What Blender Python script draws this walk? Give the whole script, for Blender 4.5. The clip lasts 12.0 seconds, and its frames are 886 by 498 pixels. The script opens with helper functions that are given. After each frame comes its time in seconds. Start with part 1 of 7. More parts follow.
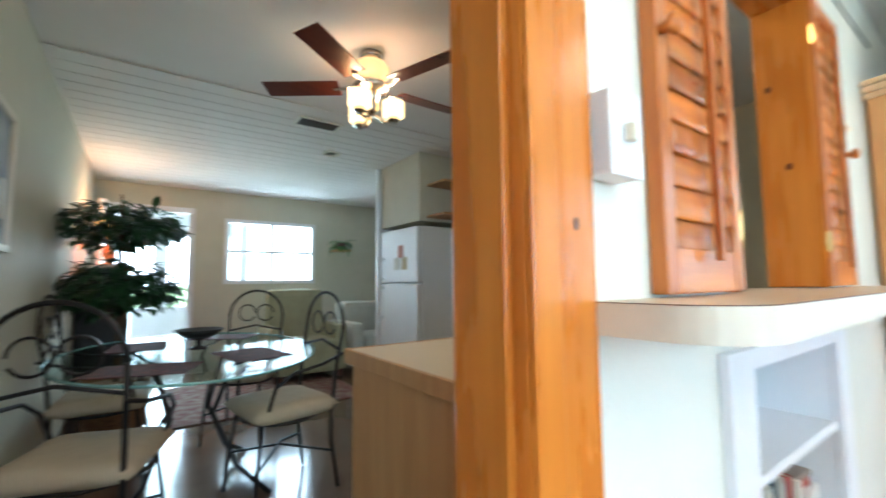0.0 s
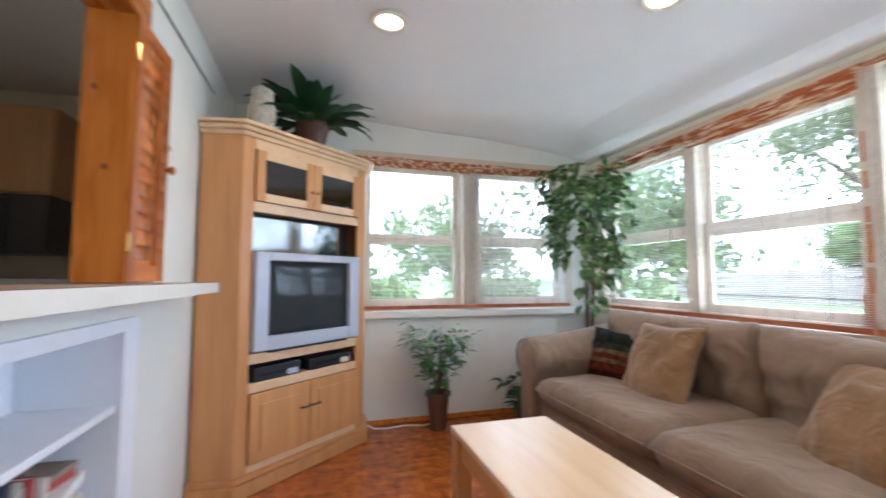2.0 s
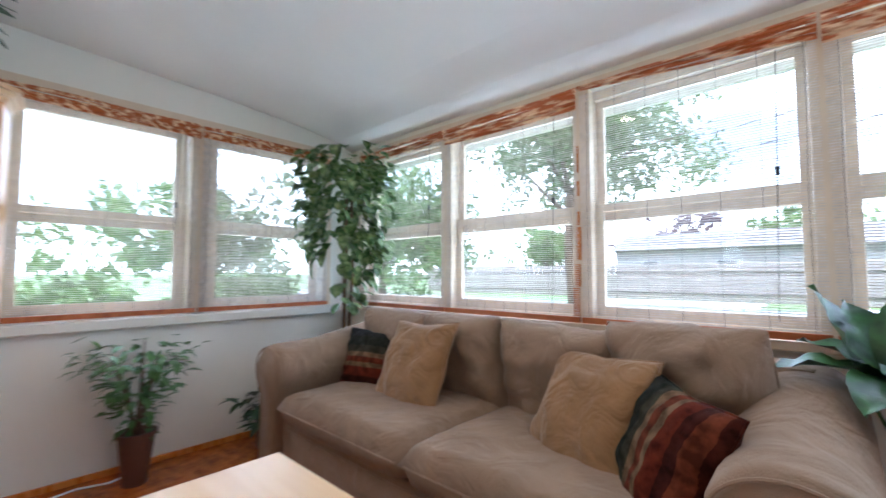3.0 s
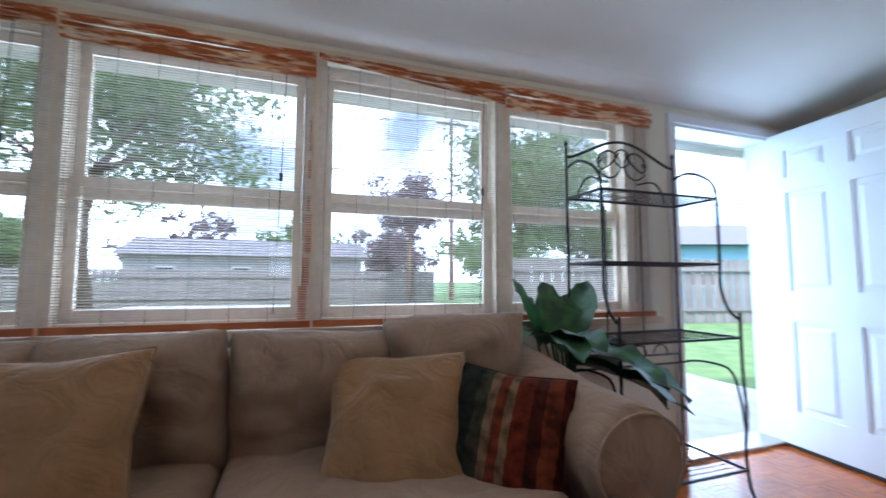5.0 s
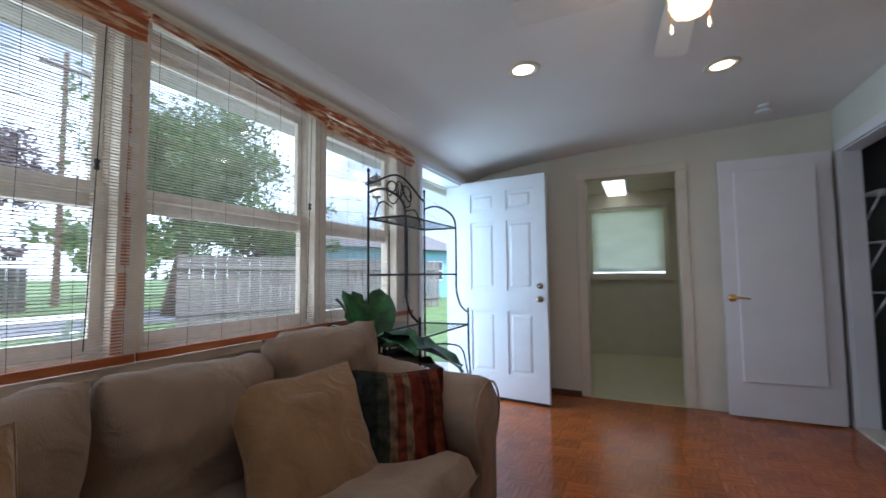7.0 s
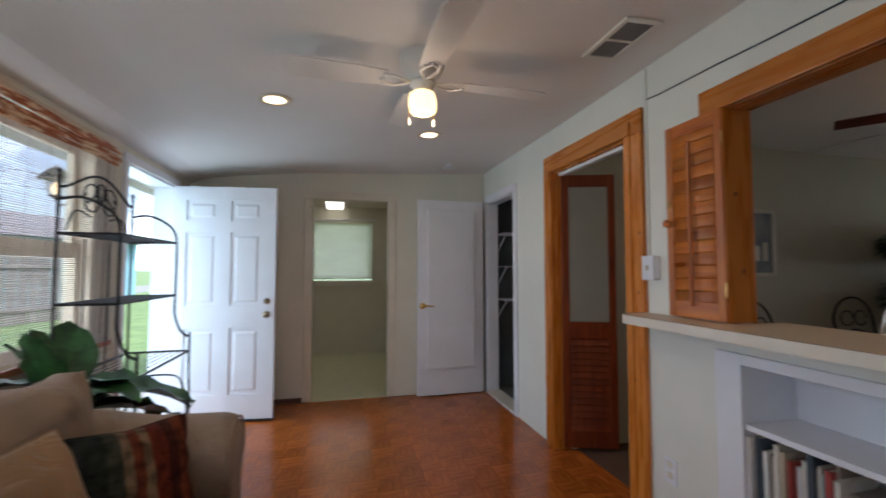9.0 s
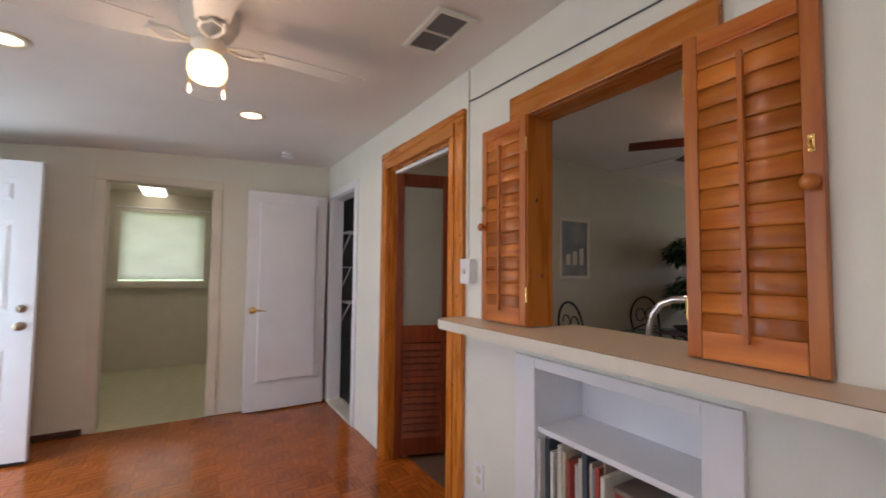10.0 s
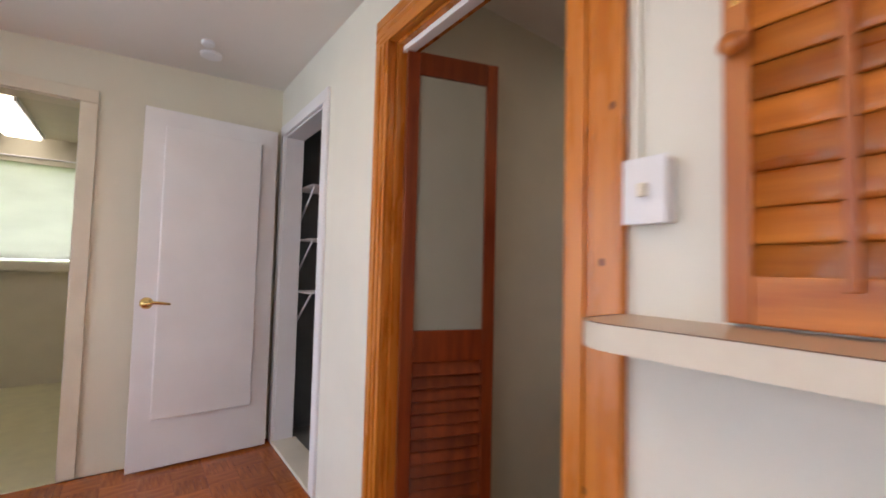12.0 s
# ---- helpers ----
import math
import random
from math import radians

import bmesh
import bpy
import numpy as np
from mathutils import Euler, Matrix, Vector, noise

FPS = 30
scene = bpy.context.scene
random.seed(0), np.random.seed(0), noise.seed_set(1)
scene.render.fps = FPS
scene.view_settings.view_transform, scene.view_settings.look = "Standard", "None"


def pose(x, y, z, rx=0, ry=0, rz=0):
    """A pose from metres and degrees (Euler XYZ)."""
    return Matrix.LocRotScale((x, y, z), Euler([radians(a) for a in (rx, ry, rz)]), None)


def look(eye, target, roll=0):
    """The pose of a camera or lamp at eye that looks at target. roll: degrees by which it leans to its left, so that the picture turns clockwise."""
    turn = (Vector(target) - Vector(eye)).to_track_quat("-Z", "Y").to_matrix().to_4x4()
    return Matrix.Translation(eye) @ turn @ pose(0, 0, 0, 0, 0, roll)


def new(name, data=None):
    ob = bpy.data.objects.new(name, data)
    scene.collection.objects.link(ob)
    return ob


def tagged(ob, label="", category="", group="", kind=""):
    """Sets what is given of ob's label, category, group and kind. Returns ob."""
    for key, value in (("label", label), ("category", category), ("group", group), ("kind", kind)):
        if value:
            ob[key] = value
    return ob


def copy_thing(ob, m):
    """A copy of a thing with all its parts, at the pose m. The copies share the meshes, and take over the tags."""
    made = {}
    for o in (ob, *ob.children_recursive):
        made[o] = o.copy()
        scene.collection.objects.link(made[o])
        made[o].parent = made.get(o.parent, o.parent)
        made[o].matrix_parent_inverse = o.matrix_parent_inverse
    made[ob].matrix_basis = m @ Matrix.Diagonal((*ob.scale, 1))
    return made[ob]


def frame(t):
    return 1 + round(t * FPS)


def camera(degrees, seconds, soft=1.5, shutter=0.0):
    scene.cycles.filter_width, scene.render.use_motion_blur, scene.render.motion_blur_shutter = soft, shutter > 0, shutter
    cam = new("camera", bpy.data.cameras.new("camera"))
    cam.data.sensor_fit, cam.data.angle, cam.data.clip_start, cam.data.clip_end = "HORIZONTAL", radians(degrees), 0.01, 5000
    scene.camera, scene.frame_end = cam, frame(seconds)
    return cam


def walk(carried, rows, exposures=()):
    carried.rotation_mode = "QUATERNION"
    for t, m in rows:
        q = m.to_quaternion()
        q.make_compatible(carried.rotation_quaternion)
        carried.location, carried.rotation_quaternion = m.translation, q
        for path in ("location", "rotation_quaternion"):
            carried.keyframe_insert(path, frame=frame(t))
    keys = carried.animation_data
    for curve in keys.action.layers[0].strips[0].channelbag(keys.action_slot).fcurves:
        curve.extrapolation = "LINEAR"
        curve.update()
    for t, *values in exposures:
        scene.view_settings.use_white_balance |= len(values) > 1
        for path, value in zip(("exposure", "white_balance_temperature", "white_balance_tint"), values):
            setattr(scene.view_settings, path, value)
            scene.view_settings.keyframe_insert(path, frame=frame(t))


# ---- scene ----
cam = camera(93.3, 12.0, soft=1.6, shutter=0.4)
PATH = [
    (0, (2.105, -0.047, 1.113), (0.938, -1.664, 1.272), -0.6),
    (0.5, (2.096, 0.038, 1.112), (0.487, -1.138, 1.272), -0.5),
    (1, (2.093, 0.102, 1.114), (0.198, -0.522, 1.257), 0.3),
    (1.5, (2.096, 0.154, 1.115), (0.101, 0.141, 1.257), 0.1),
    (2, (2.055, 0.221, 1.102), (0.14, 0.782, 1.242), 0.0),
    (2.5, (1.942, 0.361, 1.1), (0.261, 1.437, 1.23), -0.1),
    (4.5, (1.002, 0.684, 1.09), (1.066, 2.679, 1.203), 0.5),
    (5, (0.784, 0.642, 1.05), (1.44, 2.525, 1.205), 0.1),
    (5.5, (0.564, 0.641, 1.026), (1.654, 2.309, 1.198), -0.5),
    (6, (0.352, 0.718, 1.026), (1.744, 2.146, 1.182), -0.5),
    (6.5, (0.175, 0.849, 1.058), (1.811, 1.992, 1.2), -0.5),
    (8.5, (-0.261, 1.227, 1.318), (1.734, 1.121, 1.414), -0.3),
    (9, (-0.247, 1.162, 1.305), (1.692, 0.683, 1.405), 0.0),
    (9.5, (-0.237, 1.004, 1.332), (1.59, 0.196, 1.431), 0.3),
    (10, (-0.171, 0.821, 1.32), (1.539, -0.211, 1.421), 0.6),
    (10.5, (0.029, 0.632, 1.301), (1.654, -0.529, 1.402), 1.0),
    (11, (0.31, 0.456, 1.265), (1.899, -0.756, 1.361), 1.1),
    (11.5, (0.699, 0.367, 1.208), (2.286, -0.847, 1.305), 1.4),
    (12, (1.173, 0.385, 1.164), (2.782, -0.8, 1.258), 1.4),
]
EXPOSURES = [(0.0, 2.36, 5220, -3), (0.7, 2.2, 5230, 1), (1.5, 1.82, 5290, 12), (2.7, 1.58, 5200, 12), (4.3, 0.95, 5100, 12), (5.5, 0.46, 5050, 13), (6.7, 0.26, 5200, 12), (8.3, 0.2, 5650, 13), (9.0, 0.3, 5800, 14), (9.5, 0.5, 5980, 15), (10.0, 0.9, 6250, 20), (11.0, 1.32, 6350, 20), (12.0, 1.3, 6400, 22)]
walk(cam, [(t, look(eye, target, roll)) for t, eye, target, roll in PATH], EXPOSURES)

# ---- light ----
SUN_ELEV, SUN_AZ = radians(58), radians(200)
world = bpy.data.worlds.new("world")
scene.world = world
world.use_nodes = True
wn, wl = world.node_tree.nodes, world.node_tree.links
wn.clear()
w_out = wn.new("ShaderNodeOutputWorld")
w_bg = wn.new("ShaderNodeBackground")
w_sky = wn.new("ShaderNodeTexSky")
w_sky.sky_type = "NISHITA"
w_sky.sun_disc = False
w_sky.sun_elevation, w_sky.sun_rotation = SUN_ELEV, SUN_AZ
w_noise = wn.new("ShaderNodeTexNoise")
w_noise.inputs["Scale"].default_value = 3.2
w_noise.inputs["Detail"].default_value = 7
w_ramp = wn.new("ShaderNodeValToRGB")
w_ramp.color_ramp.elements[0].position, w_ramp.color_ramp.elements[1].position = 0.39, 0.57
w_ramp.color_ramp.elements[0].color = (0.12, 0.12, 0.12, 1)
w_mix = wn.new("ShaderNodeMix")
w_mix.data_type = "RGBA"
w_mix.inputs[7].default_value = (21.5, 23, 24.5, 1)
wl.new(w_noise.outputs["Fac"], w_ramp.inputs[0])
wl.new(w_ramp.outputs[0], w_mix.inputs[0])
wl.new(w_sky.outputs[0], w_mix.inputs[6])
wl.new(w_mix.outputs[2], w_bg.inputs[0])
w_bg.inputs[1].default_value = 0.15
wl.new(w_bg.outputs[0], w_out.inputs[0])

sun = new("sun", bpy.data.lights.new("sun", "SUN"))
sun.data.energy, sun.data.angle, sun.data.color = 5.0, radians(0.6), (1, 0.95, 0.87)
sun.matrix_world = look((0, 0, 0), (-math.sin(SUN_AZ) * math.cos(SUN_ELEV), -math.cos(SUN_AZ) * math.cos(SUN_ELEV), -math.sin(SUN_ELEV)))


def area_lamp(name, m, sx, sy, watts, color=(1, 1, 1)):
    lamp = new(name, bpy.data.lights.new(name, "AREA"))
    lamp.data.shape, lamp.data.size, lamp.data.size_y = "RECTANGLE", sx, sy
    lamp.data.energy, lamp.data.color = watts, color
    lamp.matrix_world = m
    return lamp


def point_lamp(name, at, watts, color, radius=0.04):
    lamp = new(name, bpy.data.lights.new(name, "POINT"))
    lamp.data.energy, lamp.data.color, lamp.data.shadow_soft_size = watts, color, radius
    lamp.location = at
    return lamp


WARM = (1.0, 0.78, 0.55)
# sky light entering through the window bands and the open doors
area_lamp("window_light", look((0.8, 2.78, 1.45), (0.8, 0, 1.9)), 3.6, 1.15, 27, (0.84, 0.94, 1))
area_lamp("window_light", look((-1.5, 1.4, 1.45), (2, 1.4, 1.8)), 1.7, 1.15, 10, (0.9, 0.97, 1))
area_lamp("window_light", look((3.36, 2.8, 1.1), (3.36, 0, 0.9)), 0.8, 2.0, 10, (0.66, 0.88, 1))

# ---- materials ----


def material(name, color, rough=0.6, metal=0.0, var=0.12, scale=6.0, stretch=(1, 1, 1), bump=0.05, bump_scale=60.0, spec=0.5, rand=0.0, hue2=None, detail=5.0, trans=0.0, alpha=1.0, sheen=0.0, lo=0.3, hi=0.7, fold=None, glowthrough=0.0):
    """Procedural surface: base colour varied at two scales, fine relief."""
    m = bpy.data.materials.new(name)
    m.use_nodes = True
    n, l = m.node_tree.nodes, m.node_tree.links
    b = n["Principled BSDF"]
    b.inputs["Roughness"].default_value, b.inputs["Metallic"].default_value = rough, metal
    b.inputs["Specular IOR Level"].default_value = spec
    b.inputs["Transmission Weight"].default_value = trans
    b.inputs["Alpha"].default_value = alpha
    b.inputs["Sheen Weight"].default_value = sheen
    tc = n.new("ShaderNodeTexCoord")
    mp = n.new("ShaderNodeMapping")
    mp.inputs["Scale"].default_value = stretch
    l.new(tc.outputs["Object"], mp.inputs[0])
    n1 = n.new("ShaderNodeTexNoise")
    n1.inputs["Scale"].default_value, n1.inputs["Detail"].default_value = scale, detail
    l.new(mp.outputs[0], n1.inputs["Vector"])
    n2 = n.new("ShaderNodeTexNoise")
    n2.inputs["Scale"].default_value, n2.inputs["Detail"].default_value = bump_scale, 4
    l.new(mp.outputs[0], n2.inputs["Vector"])
    c2 = hue2 or tuple(min(1, c * (1 + var)) for c in color)
    c1 = color if hue2 else tuple(c * (1 - var) for c in color)
    r = n.new("ShaderNodeValToRGB")
    r.color_ramp.elements[0].position, r.color_ramp.elements[1].position = lo, hi
    r.color_ramp.elements[0].color, r.color_ramp.elements[1].color = (*c1, 1), (*c2, 1)
    l.new(n1.outputs["Fac"], r.inputs[0])
    last = r.outputs[0]
    if rand:
        oi = n.new("ShaderNodeObjectInfo")
        hs = n.new("ShaderNodeHueSaturation")
        mr = n.new("ShaderNodeMapRange")
        mr.inputs["To Min"].default_value, mr.inputs["To Max"].default_value = 1 - rand, 1 + rand
        l.new(oi.outputs["Random"], mr.inputs["Value"])
        l.new(mr.outputs[0], hs.inputs["Value"])
        l.new(last, hs.inputs["Color"])
        last = hs.outputs[0]
    l.new(last, b.inputs["Base Color"])
    rr = n.new("ShaderNodeMapRange")
    rr.inputs["To Min"].default_value, rr.inputs["To Max"].default_value = max(0.02, rough - 0.08), min(1, rough + 0.08)
    l.new(n1.outputs["Fac"], rr.inputs["Value"])
    l.new(rr.outputs[0], b.inputs["Roughness"])
    if bump:
        bp = n.new("ShaderNodeBump")
        bp.inputs["Strength"].default_value, bp.inputs["Distance"].default_value = bump, 0.004
        l.new(n2.outputs["Fac"], bp.inputs["Height"])
        l.new(bp.outputs[0], b.inputs["Normal"])
        if fold:
            n3, b3 = n.new("ShaderNodeTexNoise"), n.new("ShaderNodeBump")
            n3.inputs["Scale"].default_value, n3.inputs["Detail"].default_value, n3.inputs["Distortion"].default_value = fold[0], 3, 1.2
            b3.inputs["Strength"].default_value, b3.inputs["Distance"].default_value = fold[1], 0.03
            l.new(tc.outputs["Object"], n3.inputs["Vector"])
            l.new(n3.outputs["Fac"], b3.inputs["Height"])
            l.new(b3.outputs[0], bp.inputs["Normal"])
    if glowthrough:
        tl_, mx_ = n.new("ShaderNodeBsdfTranslucent"), n.new("ShaderNodeMixShader")
        l.new(last, tl_.inputs[0])
        mx_.inputs[0].default_value = glowthrough
        l.new(b.outputs[0], mx_.inputs[1])
        l.new(tl_.outputs[0], mx_.inputs[2])
        l.new(mx_.outputs[0], n["Material Output"].inputs[0])
    return m


def glow(name, color, strength):
    m = bpy.data.materials.new(name)
    m.use_nodes = True
    b = m.node_tree.nodes["Principled BSDF"]
    b.inputs["Base Color"].default_value = (*[min(1, c) for c in color], 1)
    b.inputs["Emission Color"].default_value = (*color, 1)
    b.inputs["Emission Strength"].default_value = strength
    return m


def clear_glass(name, tint=(1, 1, 1), rough=0.0, gloss=0.035):
    m = bpy.data.materials.new(name)
    m.use_nodes = True
    n, l = m.node_tree.nodes, m.node_tree.links
    n.clear()
    out, mix = n.new("ShaderNodeOutputMaterial"), n.new("ShaderNodeMixShader")
    tr, gl = n.new("ShaderNodeBsdfTransparent"), n.new("ShaderNodeBsdfGlossy")
    tr.inputs[0].default_value = (*tint, 1)
    gl.inputs["Roughness"].default_value = 0.02 + rough
    mix.inputs[0].default_value = gloss
    l.new(tr.outputs[0], mix.inputs[1])
    l.new(gl.outputs[0], mix.inputs[2])
    l.new(mix.outputs[0], out.inputs[0])
    return m


WALL = material("wall_paint", (0.74, 0.71, 0.6), 0.7, var=0.04, scale=2.5, bump=0.12, bump_scale=90)
WALL_W = material("wall_paint_pale", (0.76, 0.75, 0.68), 0.7, var=0.04, scale=2.5, bump=0.12, bump_scale=90)
CEIL = material("ceiling_paint", (0.78, 0.75, 0.72), 0.8, var=0.03, scale=2, bump=0.1, bump_scale=120)
KNOT = material("pine_knot", (0.12, 0.03, 0.008), 0.4, var=0.2, scale=60, bump=0.05)
WHITE = material("white_gloss_paint", (0.8, 0.8, 0.83), 0.35, var=0.03, scale=4, bump=0.03)
CREAM = material("cream_trim_paint", (0.72, 0.66, 0.54), 0.45, var=0.06, scale=5, bump=0.05)
WINFRAME = material("window_paint", (0.64, 0.53, 0.39), 0.45, var=0.08, scale=5, bump=0.05)
PINE = material("varnished_pine", (0.47, 0.135, 0.013), 0.28, scale=3, stretch=(9, 9, 0.9), bump=0.06, bump_scale=20, hue2=(0.6, 0.215, 0.026), rand=0.12)
PINE_H = material("varnished_pine_crossgrain", (0.47, 0.135, 0.013), 0.28, scale=3, stretch=(0.9, 9, 9), bump=0.06, bump_scale=20, hue2=(0.6, 0.215, 0.026), rand=0.16)
SHUT = material("stained_shutter_wood", (0.36, 0.085, 0.011), 0.3, scale=3, stretch=(0.9, 9, 9), bump=0.06, bump_scale=20, hue2=(0.6, 0.2, 0.03), rand=0.24)
MAPLE = material("honey_maple", (0.54, 0.25, 0.085), 0.4, scale=2.5, stretch=(7, 7, 0.8), bump=0.04, bump_scale=25, hue2=(0.64, 0.33, 0.12))
MAPLE_H = material("honey_maple_top", (0.72, 0.48, 0.26), 0.32, scale=2.5, stretch=(0.8, 7, 7), bump=0.03, bump_scale=25, hue2=(0.8, 0.58, 0.35))
OAK = material("kitchen_oak", (0.4, 0.205, 0.075), 0.45, scale=3, stretch=(8, 8, 0.8), bump=0.05, bump_scale=25, hue2=(0.5, 0.28, 0.115))
PARQUET = material("parquet_oak", (0.24, 0.052, 0.009), 0.15, scale=5, stretch=(1.2, 8, 1), bump=0.04, bump_scale=30, hue2=(0.53, 0.145, 0.02), rand=0.16)
LAMINATE = material("beige_laminate", (0.62, 0.5, 0.37), 0.35, var=0.03, scale=40, bump=0.02)
LAM_EDGE = material("laminate_edge", (0.7, 0.64, 0.54), 0.45, var=0.03, scale=30, bump=0.02)
FABRIC = material("taupe_sofa_weave", (0.3, 0.213, 0.147), 0.95, var=0.12, scale=7, bump=0.6, bump_scale=260, spec=0.1, sheen=0.15, fold=(5.5, 0.9))
TAN = material("tan_pillow_velvet", (0.28, 0.162, 0.075), 0.9, var=0.14, scale=9, bump=0.4, bump_scale=260, spec=0.1, sheen=0.3, fold=(8, 0.85))
IRON = material("black_iron", (0.025, 0.022, 0.022), 0.45, metal=0.6, var=0.2, bump=0.1)
BRASS = material("polished_brass", (0.75, 0.5, 0.18), 0.22, metal=1, var=0.08, bump=0.02)
AGED = material("aged_brass", (0.42, 0.34, 0.24), 0.28, metal=1, var=0.1, bump=0.03)
NICKEL = material("brushed_nickel", (0.55, 0.5, 0.45), 0.25, metal=1, var=0.08, bump=0.02)
CHROME = material("chrome", (0.8, 0.8, 0.8), 0.08, metal=1, var=0.03, bump=0)
SILVER = material("silver_plastic", (0.5, 0.54, 0.62), 0.38, var=0.04, bump=0.02)
CRT = material("grey_tube_glass", (0.085, 0.095, 0.095), 0.1, var=0.05, bump=0)
SCREEN = material("dark_screen_glass", (0.03, 0.035, 0.04), 0.08, var=0.05, bump=0)
MIRRORG = material("smoked_mirror", (0.25, 0.25, 0.24), 0.06, metal=0.9, var=0.03, bump=0)
BLACK = material("black_plastic", (0.015, 0.015, 0.018), 0.35, var=0.1, bump=0.02)
DARKGLASS = clear_glass("cabinet_glass", (0.45, 0.45, 0.46), gloss=0.12)
GLASS = clear_glass("window_glass")
BAMBOO = material("bamboo_slats", (0.6, 0.56, 0.53), 0.6, var=0.2, scale=30, bump=0.05, glowthrough=0.4)
BAMBOO_V = material("bamboo_valance", (0.4, 0.1, 0.02), 0.55, scale=12, stretch=(0.8, 2.5, 4.5), bump=0.2, bump_scale=60, hue2=(0.8, 0.58, 0.36), lo=0.47, hi=0.6, detail=4)
BLIND_RAIL = material("stained_blind_rail", (0.3, 0.07, 0.014), 0.5, scale=10, stretch=(0.6, 3, 3), bump=0.15, hue2=(0.48, 0.15, 0.04))
CORD = material("dark_cord", (0.05, 0.04, 0.035), 0.8, bump=0)
LEAF = material("silk_leaf", (0.03, 0.1, 0.02), 0.5, var=0.3, scale=20, bump=0.05, hue2=(0.1, 0.22, 0.05))
LEAF_D = material("dark_leaf", (0.012, 0.04, 0.014), 0.4, scale=15, bump=0.05, hue2=(0.03, 0.09, 0.03))
BARK = material("bark", (0.12, 0.075, 0.045), 0.9, var=0.3, scale=30, bump=0.5, bump_scale=60)
POT = material("brown_pot", (0.1, 0.04, 0.025), 0.5, var=0.15, bump=0.1)
STONE = material("pale_stone", (0.55, 0.5, 0.42), 0.8, var=0.2, scale=30, bump=0.4)
VINYL = material("bath_vinyl", (0.62, 0.58, 0.38), 0.45, var=0.06, scale=9, bump=0.05)
BATHWALL = material("bath_paint", (0.66, 0.62, 0.5), 0.65, var=0.03, bump=0.05)
# dark grey carries the closet's lack of light, not a paint colour
CLOSET_SHADE = material("closet_shade_grey", (0.14, 0.15, 0.15), 0.9, var=0.1, bump=0.05)
KFLOOR = material("kitchen_tile", (0.14, 0.085, 0.06), 0.13, var=0.08, scale=4, bump=0.02)
KWALL = material("dining_paint", (0.6, 0.57, 0.46), 0.75, var=0.03, bump=0.08)
GRASS = material("lawn", (0.06, 0.11, 0.03), 0.95, scale=3, var=0.3, bump=0.8, bump_scale=40, hue2=(0.13, 0.19, 0.06))
FENCEWOOD = material("weathered_fence", (0.17, 0.15, 0.135), 0.85, scale=4, stretch=(6, 6, 0.6), var=0.25, bump=0.3, rand=0.15)
TREELEAF = material("tree_leaf", (0.08, 0.14, 0.035), 0.6, scale=3, bump=0, hue2=(0.16, 0.24, 0.07), glowthrough=0.45)
ROOFW = material("soffit_white", (0.75, 0.75, 0.74), 0.6, var=0.05, scale=4)

# ---- builders ----
WORLD = {}


def thing(name, label, category, m=None, group="", kind=""):
    """An Empty at the base of a thing."""
    m = m or Matrix()
    ob = tagged(new(name), label, category, group, kind)
    ob.empty_display_size = 0.1
    ob.matrix_basis = m
    WORLD[ob.name] = m.copy()
    return ob


def part(name, bm, mat, parent=None, label="", local=False, smooth=False, kind="", category=""):
    """One mesh object; coordinates are the world's unless local."""
    me = bpy.data.meshes.new(name)
    if parent and not local:
        bm.transform(WORLD[parent.name].inverted())
    bmesh.ops.recalc_face_normals(bm, faces=bm.faces)
    bm.to_mesh(me)
    bm.free()
    for m in (mat if isinstance(mat, (list, tuple)) else [mat]):
        me.materials.append(m)
    if smooth:
        for p in me.polygons:
            p.use_smooth = True
    ob = tagged(new(name, me), label, category, "", kind)
    if parent:
        ob.parent = parent
        WORLD[ob.name] = WORLD[parent.name].copy()
    else:
        WORLD[ob.name] = Matrix()
    return ob


def B():
    return bmesh.new()


def box(bm, x0, x1, y0, y1, z0, z1, bevel=0.0, m=None, mat=0):
    before = len(bm.verts)
    vs = [bm.verts.new((x, y, z)) for x in (x0, x1) for y in (y0, y1) for z in (z0, z1)]
    fs = [bm.faces.new([vs[i] for i in q]) for q in ((0, 1, 3, 2), (4, 6, 7, 5), (0, 4, 5, 1), (2, 3, 7, 6), (0, 2, 6, 4), (1, 5, 7, 3))]
    for f in fs:
        f.material_index = mat
    if m:
        for v in vs:
            v.co = m @ v.co
    if bevel:
        es = list({e for f in fs for e in f.edges})
        bmesh.ops.bevel(bm, geom=es, offset=bevel, segments=2, affect="EDGES", profile=0.6)
    return vs


def tube(bm, pts, r, seg=8, cap=True, radii=None):
    """A round bar along a line of points."""
    pts = [Vector(p) for p in pts]
    rings = []
    up = Vector((0, 0, 1))
    for i, p in enumerate(pts):
        d = (pts[min(i + 1, len(pts) - 1)] - pts[max(i - 1, 0)]).normalized()
        a = d.cross(up)
        if a.length < 0.05:
            a = d.cross(Vector((1, 0, 0)))
        a.normalize()
        b = d.cross(a).normalized()
        if i and (a.dot(last_a) < 0):
            a, b = -a, -b
        last_a = a
        rad = radii[i] if radii else r
        rings.append([bm.verts.new(p + rad * (math.cos(k * math.tau / seg) * a + math.sin(k * math.tau / seg) * b)) for k in range(seg)])
    for q, w in zip(rings, rings[1:]):
        for k in range(seg):
            bm.faces.new((q[k], q[(k + 1) % seg], w[(k + 1) % seg], w[k]))
    if cap:
        bm.faces.new(rings[0])
        bm.faces.new(rings[-1])


